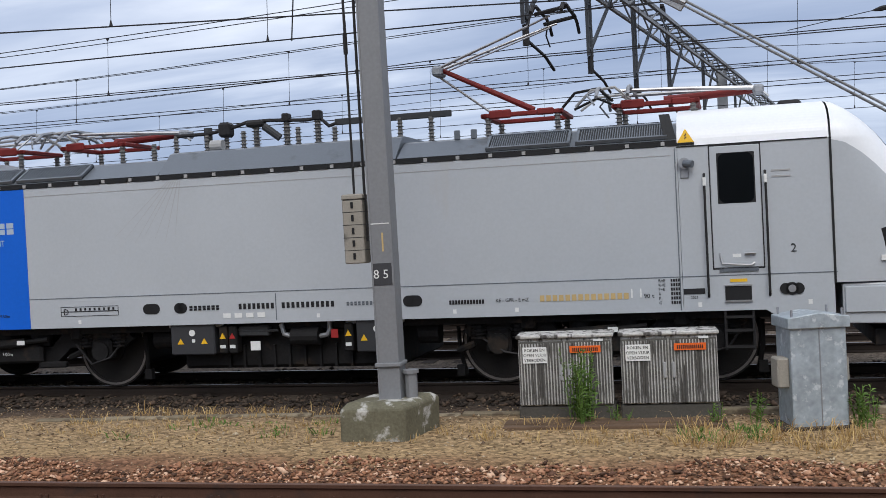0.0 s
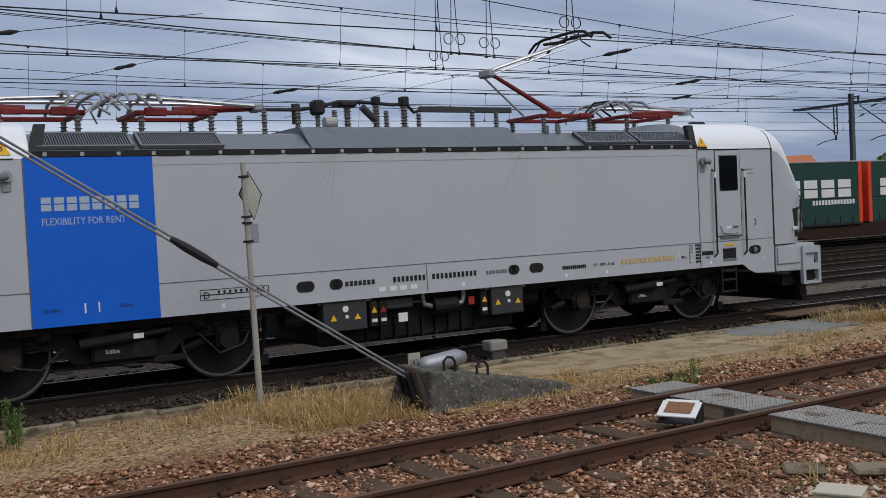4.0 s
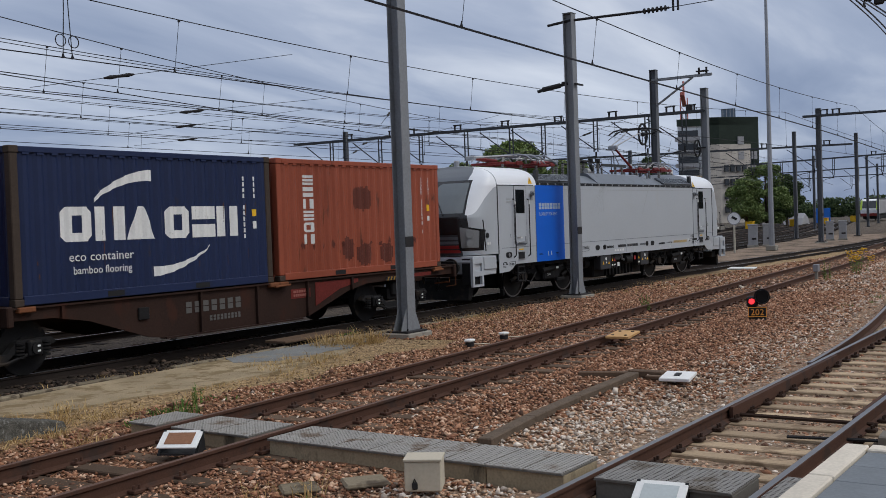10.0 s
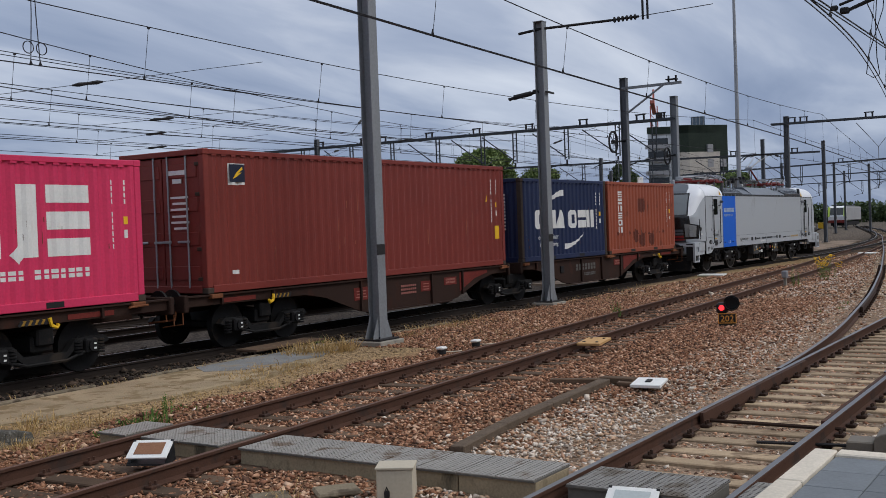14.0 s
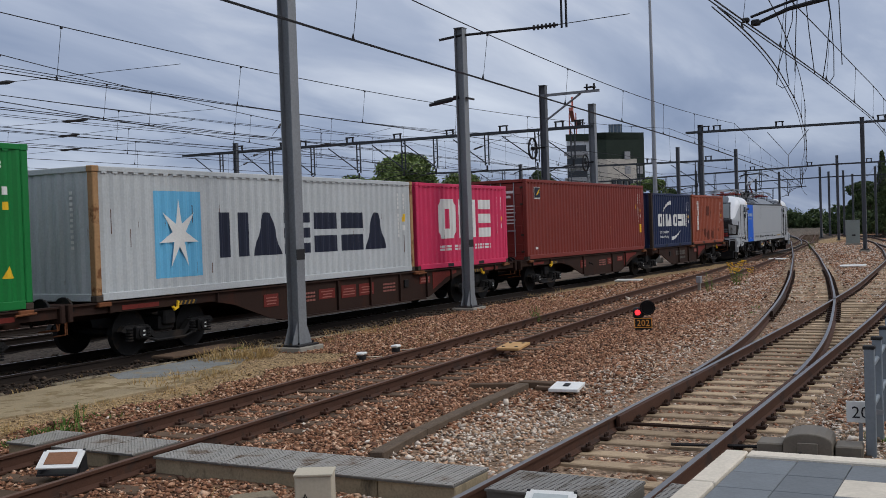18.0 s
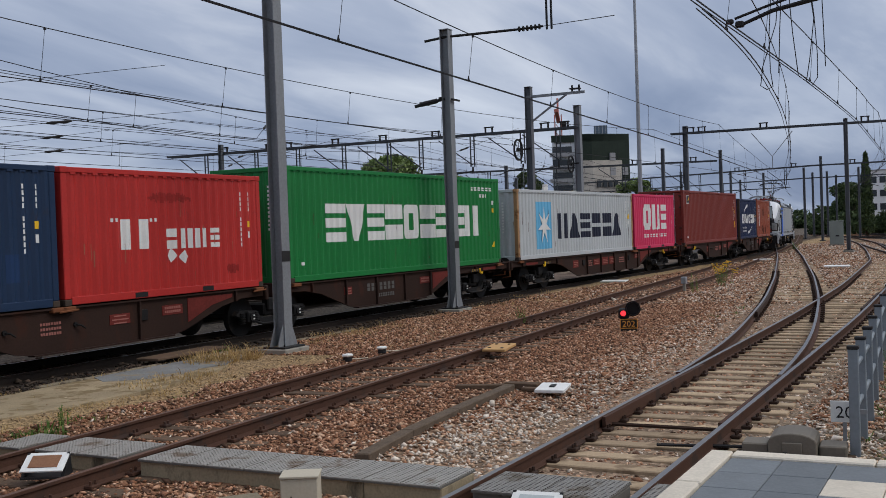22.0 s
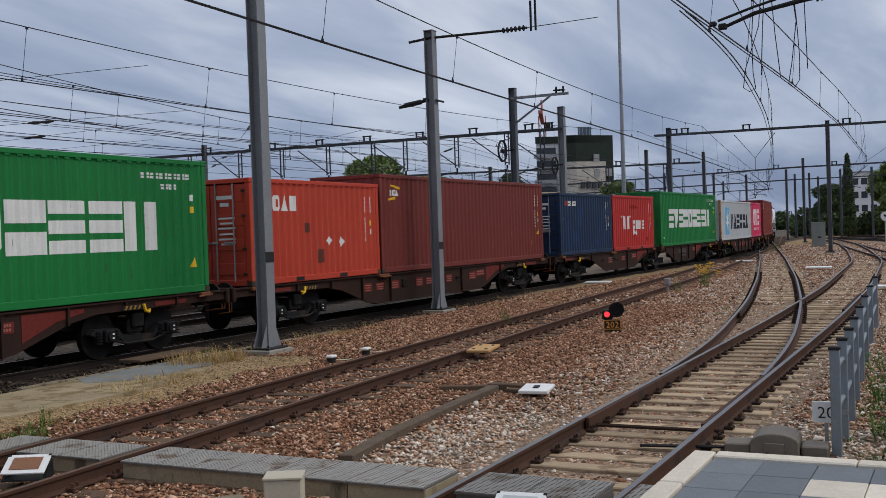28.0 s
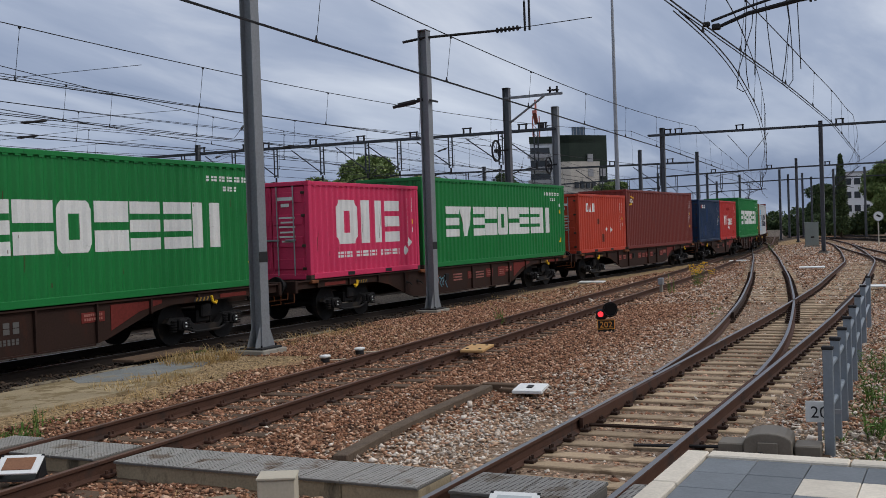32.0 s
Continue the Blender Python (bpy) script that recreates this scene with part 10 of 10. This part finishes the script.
part("lock", Mesh().tube([(-0.37, 0.1, 0.16), (-0.37, 0.1, 0.06)], 0.03, 6), DARK, pm)
for sy in (-1, 1):
    part("side_box", Mesh().box((0.05, sy * 0.58, 0.12), (0.42, 0.40, 0.22), 0.02), PM, pm)
part("base_beam", Mesh().box((0.05, 0, 0.01), (0.5, 1.8, 0.08), 0.01), SLEEPER, pm)
part("throw_rod", Mesh().tube([(0.1, 0.7, 0.10), (0.1, 2.2, 0.06)], 0.03, 6), DARK, pm)

# sign 20 and fence
FEN = mat("painted grey-blue steel post", (0.22, 0.25, 0.28), 0.5, 0.3, 0.12, 2, 30)
fe = thing("platform_fence", pose(0, 0, 0), "grey-blue steel post and rail fence at the platform end", "fence")
FP = [(11.45, 1.28), (12.35, 1.30), (13.5, 1.34), (15.0, 1.42), (16.9, 1.52), (19.2, 1.64), (22, 1.78), (25.4, 1.94)]
for i_, (x, y) in enumerate(FP):
    ps = part("post", Mesh().box((x, y, 0.36), (0.07, 0.10, 1.16), 0.008), FEN, fe)
    part("post_cap", Mesh().box((x, y, 0.955), (0.09, 0.12, 0.04), 0.01), DARK, ps)
for (xa, ya), (xb, yb) in zip(FP[:-1], FP[1:]):
    for z in (0.74, 0.32):
        part("rail", Mesh().tube([(xa, ya, z), (xb, yb, z)], 0.028, 7), FEN, fe)
s20 = thing("distance_sign", pose(11.62, 1.40, -0.06, 0, 0, -84) @ Matrix.Diagonal((0.8, 0.8, 0.8, 1)), "weathered white sign with a number on the fence post", "sign")
pl20 = part("board", Mesh().box((0, 0, 0.40), (0.34, 0.02, 0.28), 0.005), CONT_WHITE, s20)
parts_of("bracket", Mesh().box((0.22, 0.02, 0.40), (0.12, 0.02, 0.06)).box((0, 0.02, 0.12), (0.05, 0.02, 0.3)), STEEL, s20)
side_text("20", 0.22, 0.0, 0.32, INK, pl20, y=-0.013, align="CENTER")
yg = thing("yellow_gate", pose(6.9, -0.55, 0.6, 0, 0, 0), "yellow painted steel gate post on the platform end", "gate post")
part("post", Mesh().box((0.6, 0.0, 0.5), (0.12, 0.12, 1.0), 0.01), CAUTION, yg)

# ---- platform ----
PLT = mat("dark grey paving", (0.155, 0.17, 0.185), 0.85, 0, 0.15, 3, 50, 0.001, rand=0.14)
PLW = mat("pale edge stone", (0.62, 0.56, 0.47), 0.85, 0, 0.15, 3, 40, 0.002, rand=0.12)
pf = thing("platform", pose(0, 0, 0), "station platform of dark pavers with a pale stone edge", "platform", "", "structure")
part("platform_body", Mesh().box((-22.2, -4.1, 0.16), (59.6, 11.8, 0.80)), CONCRETE, pf)
tile_me = Mesh().box((0, 0, -0.02), (0.435, 0.352, 0.06), 0.006).made("paver")
tile_me.materials.append(PLT)
tile_w = Mesh().box((0, 0, -0.02), (0.435, 0.352, 0.06), 0.006).made("paver")
tile_w.materials.append(PLW)
edge_a = Mesh().box((0, 0, -0.02), (0.98, 0.16, 0.10), 0.01).made("edge_stone")
edge_a.materials.append(PLW)
edge_b = Mesh().box((0, 0, -0.02), (0.16, 0.95, 0.10), 0.01).made("edge_stone")
edge_b.materials.append(PLW)
for i in range(11):
    for j in range(14):
        white = (i, j) in ((1, 2), (1, 3))
        ob = new("paver", tile_w if white else tile_me)
        ob.matrix_basis = pose(7.30 - 0.44 * i, 1.50 - 0.357 * j, 0.60 + random.uniform(-0.002, 0.002))
        ob.parent = pf
for k in range(12):
    ob = new("edge_stone", edge_a)
    ob.matrix_basis = pose(7.16 - 1.0 * k, 1.765, 0.60)
    ob.parent = pf
for k in range(6):
    ob = new("edge_stone", edge_b)
    ob.matrix_basis = pose(7.60, 1.20 - 0.96 * k, 0.60)
    ob.parent = pf


# ---- ballast stones, dry grass and weeds ----
GZ = np.array([v[2] for v in gm.v]).reshape(len(gy), len(gx))
GX, GY = np.array(gx, float), np.array(gy, float)


def ground_at(x, y):
    i = np.clip(np.searchsorted(GX, x) - 1, 0, len(GX) - 2)
    j = np.clip(np.searchsorted(GY, y) - 1, 0, len(GY) - 2)
    u, w = (x - GX[i]) / (GX[i + 1] - GX[i]), (y - GY[j]) / (GY[j + 1] - GY[j])
    return (GZ[j, i] * (1 - u) + GZ[j, i + 1] * u) * (1 - w) + (GZ[j + 1, i] * (1 - u) + GZ[j + 1, i + 1] * u) * w


def across(line, x, y):
    """Sideways distance from a track's centre line."""
    px, py = np.array([p[0] for p in line]), np.array([p[1] for p in line])
    d = y - np.interp(x, px, py)
    return np.where((x < px[0]) | (x > px[-1]), 99.0, d)


def on_sleeper(line, x, y, half=1.36):
    c = np.array([(a, b) for a, b, _ in along(line, 0.6)])
    i = np.clip(np.searchsorted(c[:, 0], x), 1, len(c) - 1)
    near = np.minimum(np.abs(c[i, 0] - x), np.abs(c[i - 1, 0] - x))
    return (np.abs(across(line, x, y)) < half) & (near < 0.16)


def stone_mat(name, tones):
    """Stones: each its own tone, with fine grain."""
    m = bpy.data.materials.new(name)
    m.use_nodes = True
    n, l = m.node_tree.nodes, m.node_tree.links
    g = n.new("ShaderNodeNewGeometry")
    r = n.new("ShaderNodeValToRGB")
    r.color_ramp.interpolation = "CONSTANT"
    e = r.color_ramp.elements
    e[0].position, e[0].color = 0.0, (*tones[0], 1)
    e[1].position, e[1].color = (len(tones) - 1) / len(tones), (*tones[-1], 1)
    for i, c in enumerate(tones[1:-1]):
        q = e.new((i + 1) / len(tones))
        q.color = (*c, 1)
    l.new(g.outputs["Random Per Island"], r.inputs[0])
    tc = n.new("ShaderNodeTexCoord")
    nz = n.new("ShaderNodeTexNoise")
    nz.inputs["Scale"].default_value, nz.inputs["Detail"].default_value = 45, 4
    l.new(tc.outputs["Object"], nz.inputs["Vector"])
    mr = n.new("ShaderNodeMapRange")
    mr.inputs["To Min"].default_value, mr.inputs["To Max"].default_value = 0.6, 1.4
    l.new(nz.outputs["Fac"], mr.inputs["Value"])
    sc = n.new("ShaderNodeVectorMath")
    sc.operation = "SCALE"
    l.new(r.outputs[0], sc.inputs[0])
    l.new(mr.outputs[0], sc.inputs["Scale"])
    b = n["Principled BSDF"]
    l.new(sc.outputs[0], b.inputs["Base Color"])
    b.inputs["Roughness"].default_value = 0.85
    b.inputs["Specular IOR Level"].default_value = 0.12
    return m


OCT_F = np.array([(0, 2, 4), (2, 1, 4), (1, 3, 4), (3, 0, 4), (2, 0, 5), (1, 2, 5), (3, 1, 5), (0, 3, 5)], dtype=np.int32)


def stones(name, x, y, size, material, label, lift=0.25, sink=None, seed=1):
    """Loose angular stones, all in one mesh."""
    rg = np.random.default_rng(seed)
    n = len(x)
    base = np.array([(1, 0, 0), (-1, 0, 0), (0, 1, 0), (0, -1, 0), (0, 0, 1), (0, 0, -1)], float)
    v = np.repeat(base[None], n, 0) * (1 + rg.uniform(-0.3, 0.3, (n, 6, 1))) + rg.uniform(-0.28, 0.28, (n, 6, 3))
    s = size * rg.lognormal(0, 0.28, n)
    v *= np.stack([s * rg.uniform(0.8, 1.3, n), s * rg.uniform(0.55, 0.95, n), s * rg.uniform(0.32, 0.65, n)], 1)[:, None, :]
    a, t = rg.uniform(0, 2 * np.pi, n), rg.normal(0, 0.35, n)
    ca, sa, ct, st = np.cos(a), np.sin(a), np.cos(t), np.sin(t)
    X, Y, Z = v[..., 0], v[..., 1], v[..., 2]
    X, Z = X * ct[:, None] + Z * st[:, None], -X * st[:, None] + Z * ct[:, None]
    X, Y = X * ca[:, None] - Y * sa[:, None], X * sa[:, None] + Y * ca[:, None]
    z = ground_at(x, y) + s * lift + rg.uniform(0, 0.35, n) * s
    if sink is not None:
        z = z - sink
    P = np.stack([X + x[:, None], Y + y[:, None], Z + z[:, None]], 2).reshape(-1, 3).astype(np.float32)
    F = (OCT_F[None] + (np.arange(n, dtype=np.int32) * 6)[:, None, None]).reshape(-1)
    me = bpy.data.meshes.new(name)
    me.vertices.add(len(P))
    me.vertices.foreach_set("co", P.ravel())
    me.loops.add(len(F))
    me.loops.foreach_set("vertex_index", F)
    me.polygons.add(len(F) // 3)
    me.polygons.foreach_set("loop_start", np.arange(0, len(F), 3, dtype=np.int32))
    me.update(calc_edges=True)
    me.materials.append(material)
    return tagged(new(name, me), label, "ballast", "", "stuff")


ST_BROWN = stone_mat("rusty ballast", [(0.193, 0.091, 0.051), (0.346, 0.173, 0.099), (0.248, 0.122, 0.072), (0.456, 0.256, 0.159), (0.124, 0.066, 0.044), (0.387, 0.201, 0.120), (0.608, 0.401, 0.276), (0.262, 0.124, 0.075), (0.083, 0.048, 0.033)])
ST_GREY = stone_mat("grey ballast", [(0.383, 0.321, 0.267), (0.573, 0.492, 0.410), (0.492, 0.321, 0.212), (0.752, 0.656, 0.560), (0.246, 0.192, 0.150), (0.547, 0.383, 0.260), (0.642, 0.547, 0.458), (0.451, 0.273, 0.178)])
ST_VERGE = stone_mat("verge gravel", [(0.192, 0.126, 0.072), (0.336, 0.240, 0.144), (0.264, 0.180, 0.108), (0.432, 0.348, 0.240), (0.132, 0.090, 0.060)])
# much darker tones for the stones along the train's track
ST_DARK = stone_mat("blackish ballast", [(0.040, 0.030, 0.024), (0.065, 0.048, 0.036), (0.030, 0.024, 0.020), (0.09, 0.062, 0.045)])
rg = np.random.default_rng(77)


def scatter(x0, x1, y0, y1, per):
    n = int((x1 - x0) * (y1 - y0) * per)
    return rg.uniform(x0, x1, n), rg.uniform(y0, y1, n)


def off_rails(x, y):
    ok = np.ones(len(x), bool)
    for ln in (LINE_N, LINE_D, LINE_V):
        d = np.abs(np.abs(across(ln, x, y)) - 0.7535)
        ok &= d > 0.085
    ok &= ~((np.abs(x - 8.62) < 0.40) & (y < 10.35) & (y > 1.9))
    ok &= ~((x < 7.75) & (y < 1.9))
    return ok


def wob(x, y):
    return 0.35 * np.sin(x * 1.3 + 1.0) + 0.25 * np.sin(x * 3.1 + y * 2.0)


def near_field():
    x, y = scatter(-11, 32, -0.4, 14.4, 470)
    lat = across(LINE_N, x, y)
    keep = off_rails(x, y) & (lat < np.where(x > 17.5, 4.4, 2.15) + wob(x, y) * 0.5) & (np.hypot(x, y) > 7.6) & ((x > 5.5) | (y > 6.2))
    keep &= ~on_sleeper(LINE_D, x, y, 1.08) & ~(on_sleeper(LINE_V, x, y, 1.08) & (x > 24))
    keep &= ~(on_sleeper(LINE_N, x, y, 1.3) & (np.sin(x * 0.9) > 0.6) & (rg.random(len(x)) < 0.6))
    x, y, lat = x[keep], y[keep], lat[keep]
    edge = np.where(x < 14, -2.45, -2.9)
    p = np.clip((edge + wob(x, y) * 0.6 - lat) / 1.3, 0, 1) * np.where(x < 13, 1.0, 0.50)
    p = np.where((x > 8.9) & (x < 14.5) & (lat > -2.35), 0.03, p)
    grey = rg.random(len(x)) < p
    sink = np.where((np.abs(across(LINE_D, x, y)) < 1.4) | (np.abs(across(LINE_V, x, y)) < 1.4), 0.022, 0.0)
    grey &= ~((np.abs(across(LINE_D, x, y)) < 0.75) & (rg.random(len(x)) < 0.8))
    stones("ballast_brown", x[~grey], y[~grey], 0.026, ST_BROWN, "rust-brown angular ballast stones around the near track", sink=sink[~grey], seed=2)
    stones("ballast_grey", x[grey], y[grey], 0.026, ST_GREY, "grey and buff ballast stones around the turnout", sink=sink[grey], seed=3)


def far_field():
    x, y = scatter(32, 62, 0.2, 17.5, 150)
    lat = across(LINE_N, x, y)
    keep = off_rails(x, y) & (across(LINE_T, x, y) < -1.9) & ~on_sleeper(LINE_D, x, y) & ~on_sleeper(LINE_V, x, y)
    x, y, lat = x[keep], y[keep], lat[keep]
    grey = rg.random(len(x)) < np.where(lat > -1.5, 0.10, 0.45)
    stones("ballast_brown", x[~grey], y[~grey], 0.036, ST_BROWN, "rust-brown ballast further along the tracks", seed=4)
    stones("ballast_grey", x[grey], y[grey], 0.036, ST_GREY, "grey ballast further along the tracks", seed=5)


def end_field():
    x, y = scatter(62, 110, 1.0, 20, 50)
    keep = off_rails(x, y) & (across(LINE_T, x, y) < -1.9)
    x, y = x[keep], y[keep]
    grey = rg.random(len(x)) < 0.5
    stones("ballast_brown", x[~grey], y[~grey], 0.05, ST_BROWN, "brown ballast at the far end of the tracks", seed=14)
    stones("ballast_grey", x[grey], y[grey], 0.05, ST_GREY, "grey ballast at the far end of the tracks", seed=15)


def train_field():
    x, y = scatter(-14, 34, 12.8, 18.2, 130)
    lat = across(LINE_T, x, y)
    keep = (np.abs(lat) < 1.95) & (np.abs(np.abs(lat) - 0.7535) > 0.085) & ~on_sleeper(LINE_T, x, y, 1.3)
    stones("ballast_oily", x[keep], y[keep], 0.04, ST_DARK, "dark ballast under the freight train", seed=6)
    x, y = scatter(-12, 30, 10.0, 14.4, 80)
    lat = across(LINE_N, x, y)
    keep = (lat > 2.0) & (y < 14.1)
    stones("verge_gravel", x[keep], y[keep], 0.016, ST_VERGE, "scattered small stones on the verge", seed=8)


near_field()
far_field()
end_field()
train_field()

STRAW = leaf_mat("dry straw grass", (0.27, 0.165, 0.065), (0.42, 0.28, 0.11), (0.58, 0.42, 0.20))
GREENB = leaf_mat("green weed leaves", (0.05, 0.10, 0.018), (0.09, 0.165, 0.03), (0.15, 0.23, 0.055))


def blades(name, tufts, material, label, category, seed, wide=0.0042):
    """Grass: curved tapering blades in tufts (x, y, spread, height, count)."""
    rr = random.Random(seed)
    m = Mesh()
    for x, y, sp, h, n in tufts:
        z = float(ground_at(np.array([x]), np.array([y]))[0]) - 0.02
        for _ in range(n):
            a = rr.uniform(0, 2 * math.pi)
            r = sp * rr.random() ** 0.6
            bx, by = x + r * math.cos(a), y + r * math.sin(a)
            hh = h * rr.uniform(0.45, 1.15)
            lean = rr.uniform(0.2, 1.5) * hh
            b2 = a + rr.uniform(-1.2, 1.2)
            dx, dy = math.cos(b2) * lean, math.sin(b2) * lean
            w = wide * rr.uniform(0.7, 1.6)
            t = rr.uniform(0, 2 * math.pi)
            wx, wy = math.cos(t) * w, math.sin(t) * w
            m.add([(bx - wx, by - wy, z), (bx + wx, by + wy, z), (bx + dx * 0.35 + wx * 0.8, by + dy * 0.35 + wy * 0.8, z + hh * 0.62), (bx + dx * 0.35 - wx * 0.8, by + dy * 0.35 - wy * 0.8, z + hh * 0.62), (bx + dx, by + dy, z + hh * (1.0 - 0.35 * lean / hh))], [(0, 1, 2, 3), (3, 2, 4)])
    me = m.made(name)
    me.materials.append(material)
    return tagged(new(name, me), label, category, "", "stuff")


def field_of(zones, seed):
    rr = random.Random(seed)
    out = []
    for x0, x1, y0, y1, n, h, cnt, sp in zones:
        for _ in range(n):
            u, w = rr.betavariate(1.7, 1.7), rr.betavariate(1.5, 1.5)
            out.append((x0 + (x1 - x0) * (u * 1.16 - 0.08), y0 + (y1 - y0) * (w * 1.2 - 0.1), sp * rr.uniform(0.7, 1.5), h * rr.uniform(0.45, 1.25), cnt))
    return out


blades("dry_grass", field_of([
    (4.2, 5.9, 11.2, 12.4, 62, 0.32, 40, 0.2), (3.8, 5.2, 12.6, 13.6, 30, 0.26, 28, 0.15), (5.6, 8.2, 10.75, 11.25, 26, 0.16, 20, 0.14), (7.6, 12.5, 11.6, 13.6, 30, 0.08, 14, 0.2),
    (1.2, 4.2, 11.6, 13.2, 50, 0.15, 14, 0.14), (-1.2, 1.8, 11.3, 12.3, 60, 0.22, 18, 0.14),
    (-4.0, -0.6, 11.5, 12.6, 50, 0.15, 14, 0.14), (-9.5, -4.6, 11.4, 13.2, 70, 0.14, 12, 0.16),
    (-9.5, -5.5, 12.9, 13.6, 22, 0.20, 14, 0.2), (7.6, 9.2, 11.3, 12.6, 40, 0.18, 18, 0.15),
    (9.2, 14.5, 11.2, 12.0, 40, 0.12, 12, 0.16), (12.8, 14.6, 11.9, 12.9, 26, 0.20, 20, 0.16),
    (15.6, 16.8, 13.0, 13.9, 36, 0.34, 26, 0.16), (19.0, 24, 13.2, 14.2, 34, 0.22, 14, 0.2),
    (20, 30, 11.6, 13.2, 14, 0.10, 10, 0.2), (7.5, 17, 14.05, 14.5, 45, 0.16, 12, 0.12),
    (26, 40, 13.2, 15.0, 24, 0.22, 12, 0.3), (6.0, 7.4, 6.3, 7.0, 8, 0.22, 14, 0.10), (7.0, 8.0, 9.9, 10.4, 10, 0.18, 12, 0.12)], 9), STRAW, "dry straw-coloured grass along the verge", "dry grass", 10)
blades("short_grass", field_of([(8.5, 9.6, 10.2, 10.9, 14, 0.16, 22, 0.10), (6.7, 7.1, 5.9, 6.3, 3, 0.14, 22, 0.08), (-1.0, 0.3, 11.6, 12.3, 12, 0.16, 16, 0.12), (17.5, 18.2, 14.5, 15.2, 6, 0.3, 14, 0.1), (-8, -5, 11.4, 12.6, 16, 0.12, 14, 0.14), (11.4, 26, 0.5, 1.35, 130, 0.13, 20, 0.2), (9.5, 13, 10.8, 11.2, 8, 0.12, 12, 0.1), (22, 36, 6.0, 6.6, 6, 0.15, 12, 0.1)], 12), GREENB, "patches of short green grass and weeds", "grass", 13, 0.008)


def build_weed(x, y, h, stems, seed, label, leaf=0.05, wide=0.12, flower=None):
    """An upright weed: stems with rows of narrow leaves."""
    rr = random.Random(seed)
    z0 = float(ground_at(np.array([x]), np.array([y]))[0])
    wd = thing("weed", pose(x, y, z0 - 0.01), label, "weed", "weeds")
    lm, fm = Mesh(), Mesh()
    for _ in range(stems):
        a, r = rr.uniform(0, 2 * math.pi), wide * rr.random()
        bx, by = r * math.cos(a), r * math.sin(a)
        hh = h * rr.uniform(0.6, 1.05)
        tx, ty = bx * 1.8 + rr.uniform(-0.05, 0.05), by * 1.8 + rr.uniform(-0.05, 0.05)
        part("stem", Mesh().tube([(bx, by, 0), ((bx + tx) / 2, (by + ty) / 2, hh * 0.55), (tx, ty, hh)], [0.006, 0.005, 0.002], 5), GREENB, wd)
        for k in range(int(hh / 0.028)):
            f = 0.12 + 0.86 * k / (hh / 0.028)
            px, py, pz = bx + (tx - bx) * f, by + (ty - by) * f, hh * f
            b2 = rr.uniform(0, 2 * math.pi)
            L, w = leaf * rr.uniform(0.7, 1.5) * (1.25 - f * 0.6), 0.012
            ex, ey = math.cos(b2), math.sin(b2)
            lm.add([(px, py, pz), (px + ex * L * 0.5 - ey * w, py + ey * L * 0.5 + ex * w, pz + L * 0.5), (px + ex * L * 1.1, py + ey * L * 1.1, pz + L * 0.45), (px + ex * L * 0.5 + ey * w, py + ey * L * 0.5 - ex * w, pz + L * 0.4)], [(0, 1, 2, 3)])
        if flower:
            for _k in range(14):
                fm.box((tx + rr.uniform(-0.12, 0.12), ty + rr.uniform(-0.12, 0.12), hh + rr.uniform(-0.15, 0.05)), (0.05, 0.05, 0.03), 0.01)
    me = lm.made("leaves")
    me.materials.append(GREENB)
    tagged(part("leaves", me, None, wd), kind="stuff")
    if flower:
        tagged(part("flowers", fm, flower, wd), kind="stuff")


build_weed(-2.16, 12.48, 0.92, 24, 1, "tall green weed growing before the relay cabinet", 0.075, 0.15)
build_weed(-1.75, 12.55, 0.26, 6, 2, "small green weed at the cabinet's foot", 0.05, 0.12)
build_weed(0.98, 12.44, 0.52, 13, 3, "leafy green weed beside the steel cabinet", 0.08, 0.13)
build_weed(1.38, 12.58, 0.60, 10, 4, "upright green weed in dry grass", 0.06, 0.08)
build_weed(-0.16, 12.75, 0.36, 6, 5, "green weed at the foot of the steel cabinet", 0.06, 0.12)
build_weed(-0.6, 12.6, 0.28, 5, 6, "small green weed in dry grass", 0.05, 0.10)
build_weed(9.95, 10.95, 0.34, 5, 7, "green weed at the edge of the sandy path", 0.05, 0.07)
build_weed(25.0, 10.75, 0.5, 7, 8, "green weed beside the rusty rail", 0.06, 0.12)
build_weed(40.6, 9.15, 0.95, 9, 9, "yellow-flowering weed between the tracks", 0.09, 0.30, YELLOW)
build_weed(36.8, 9.2, 0.7, 5, 10, "green weed stalks between the tracks", 0.07, 0.20)
build_weed(12.6, 0.95, 0.30, 9, 11, "green weeds at the fence's foot", 0.08, 0.25)
build_weed(15.0, 1.1, 0.34, 10, 12, "green weeds growing through the fence", 0.08, 0.30)
build_weed(18.0, 1.2, 0.4, 10, 13, "green weeds growing beside the fence", 0.09, 0.35)
build_weed(88.0, 14.0, 0.8, 6, 14, "tall weed beside the tracks", 0.1, 0.3)
leaf_bank("bushes", [(10.5, 0.3), (15.5, 0.35), (24, 0.6), (34, 1.0), (46, 1.2)], 0.8, 16000, 0.045, "low dull-green bushes along the fence", True, 51, "bushes")
mp_ = thing("marker_post", pose(37.6, 9.85, -0.2) @ Matrix.Diagonal((0.6, 0.6, 0.7, 1)), "short grey track marker post", "marker post")
part("post", Mesh().box((0, 0, 0.3), (0.16, 0.16, 0.5), 0.02), CONCRETE, mp_)
part("head", Mesh().box((0, 0, 0.62), (0.42, 0.3, 0.36), 0.03), STEEL, mp_)

motions()
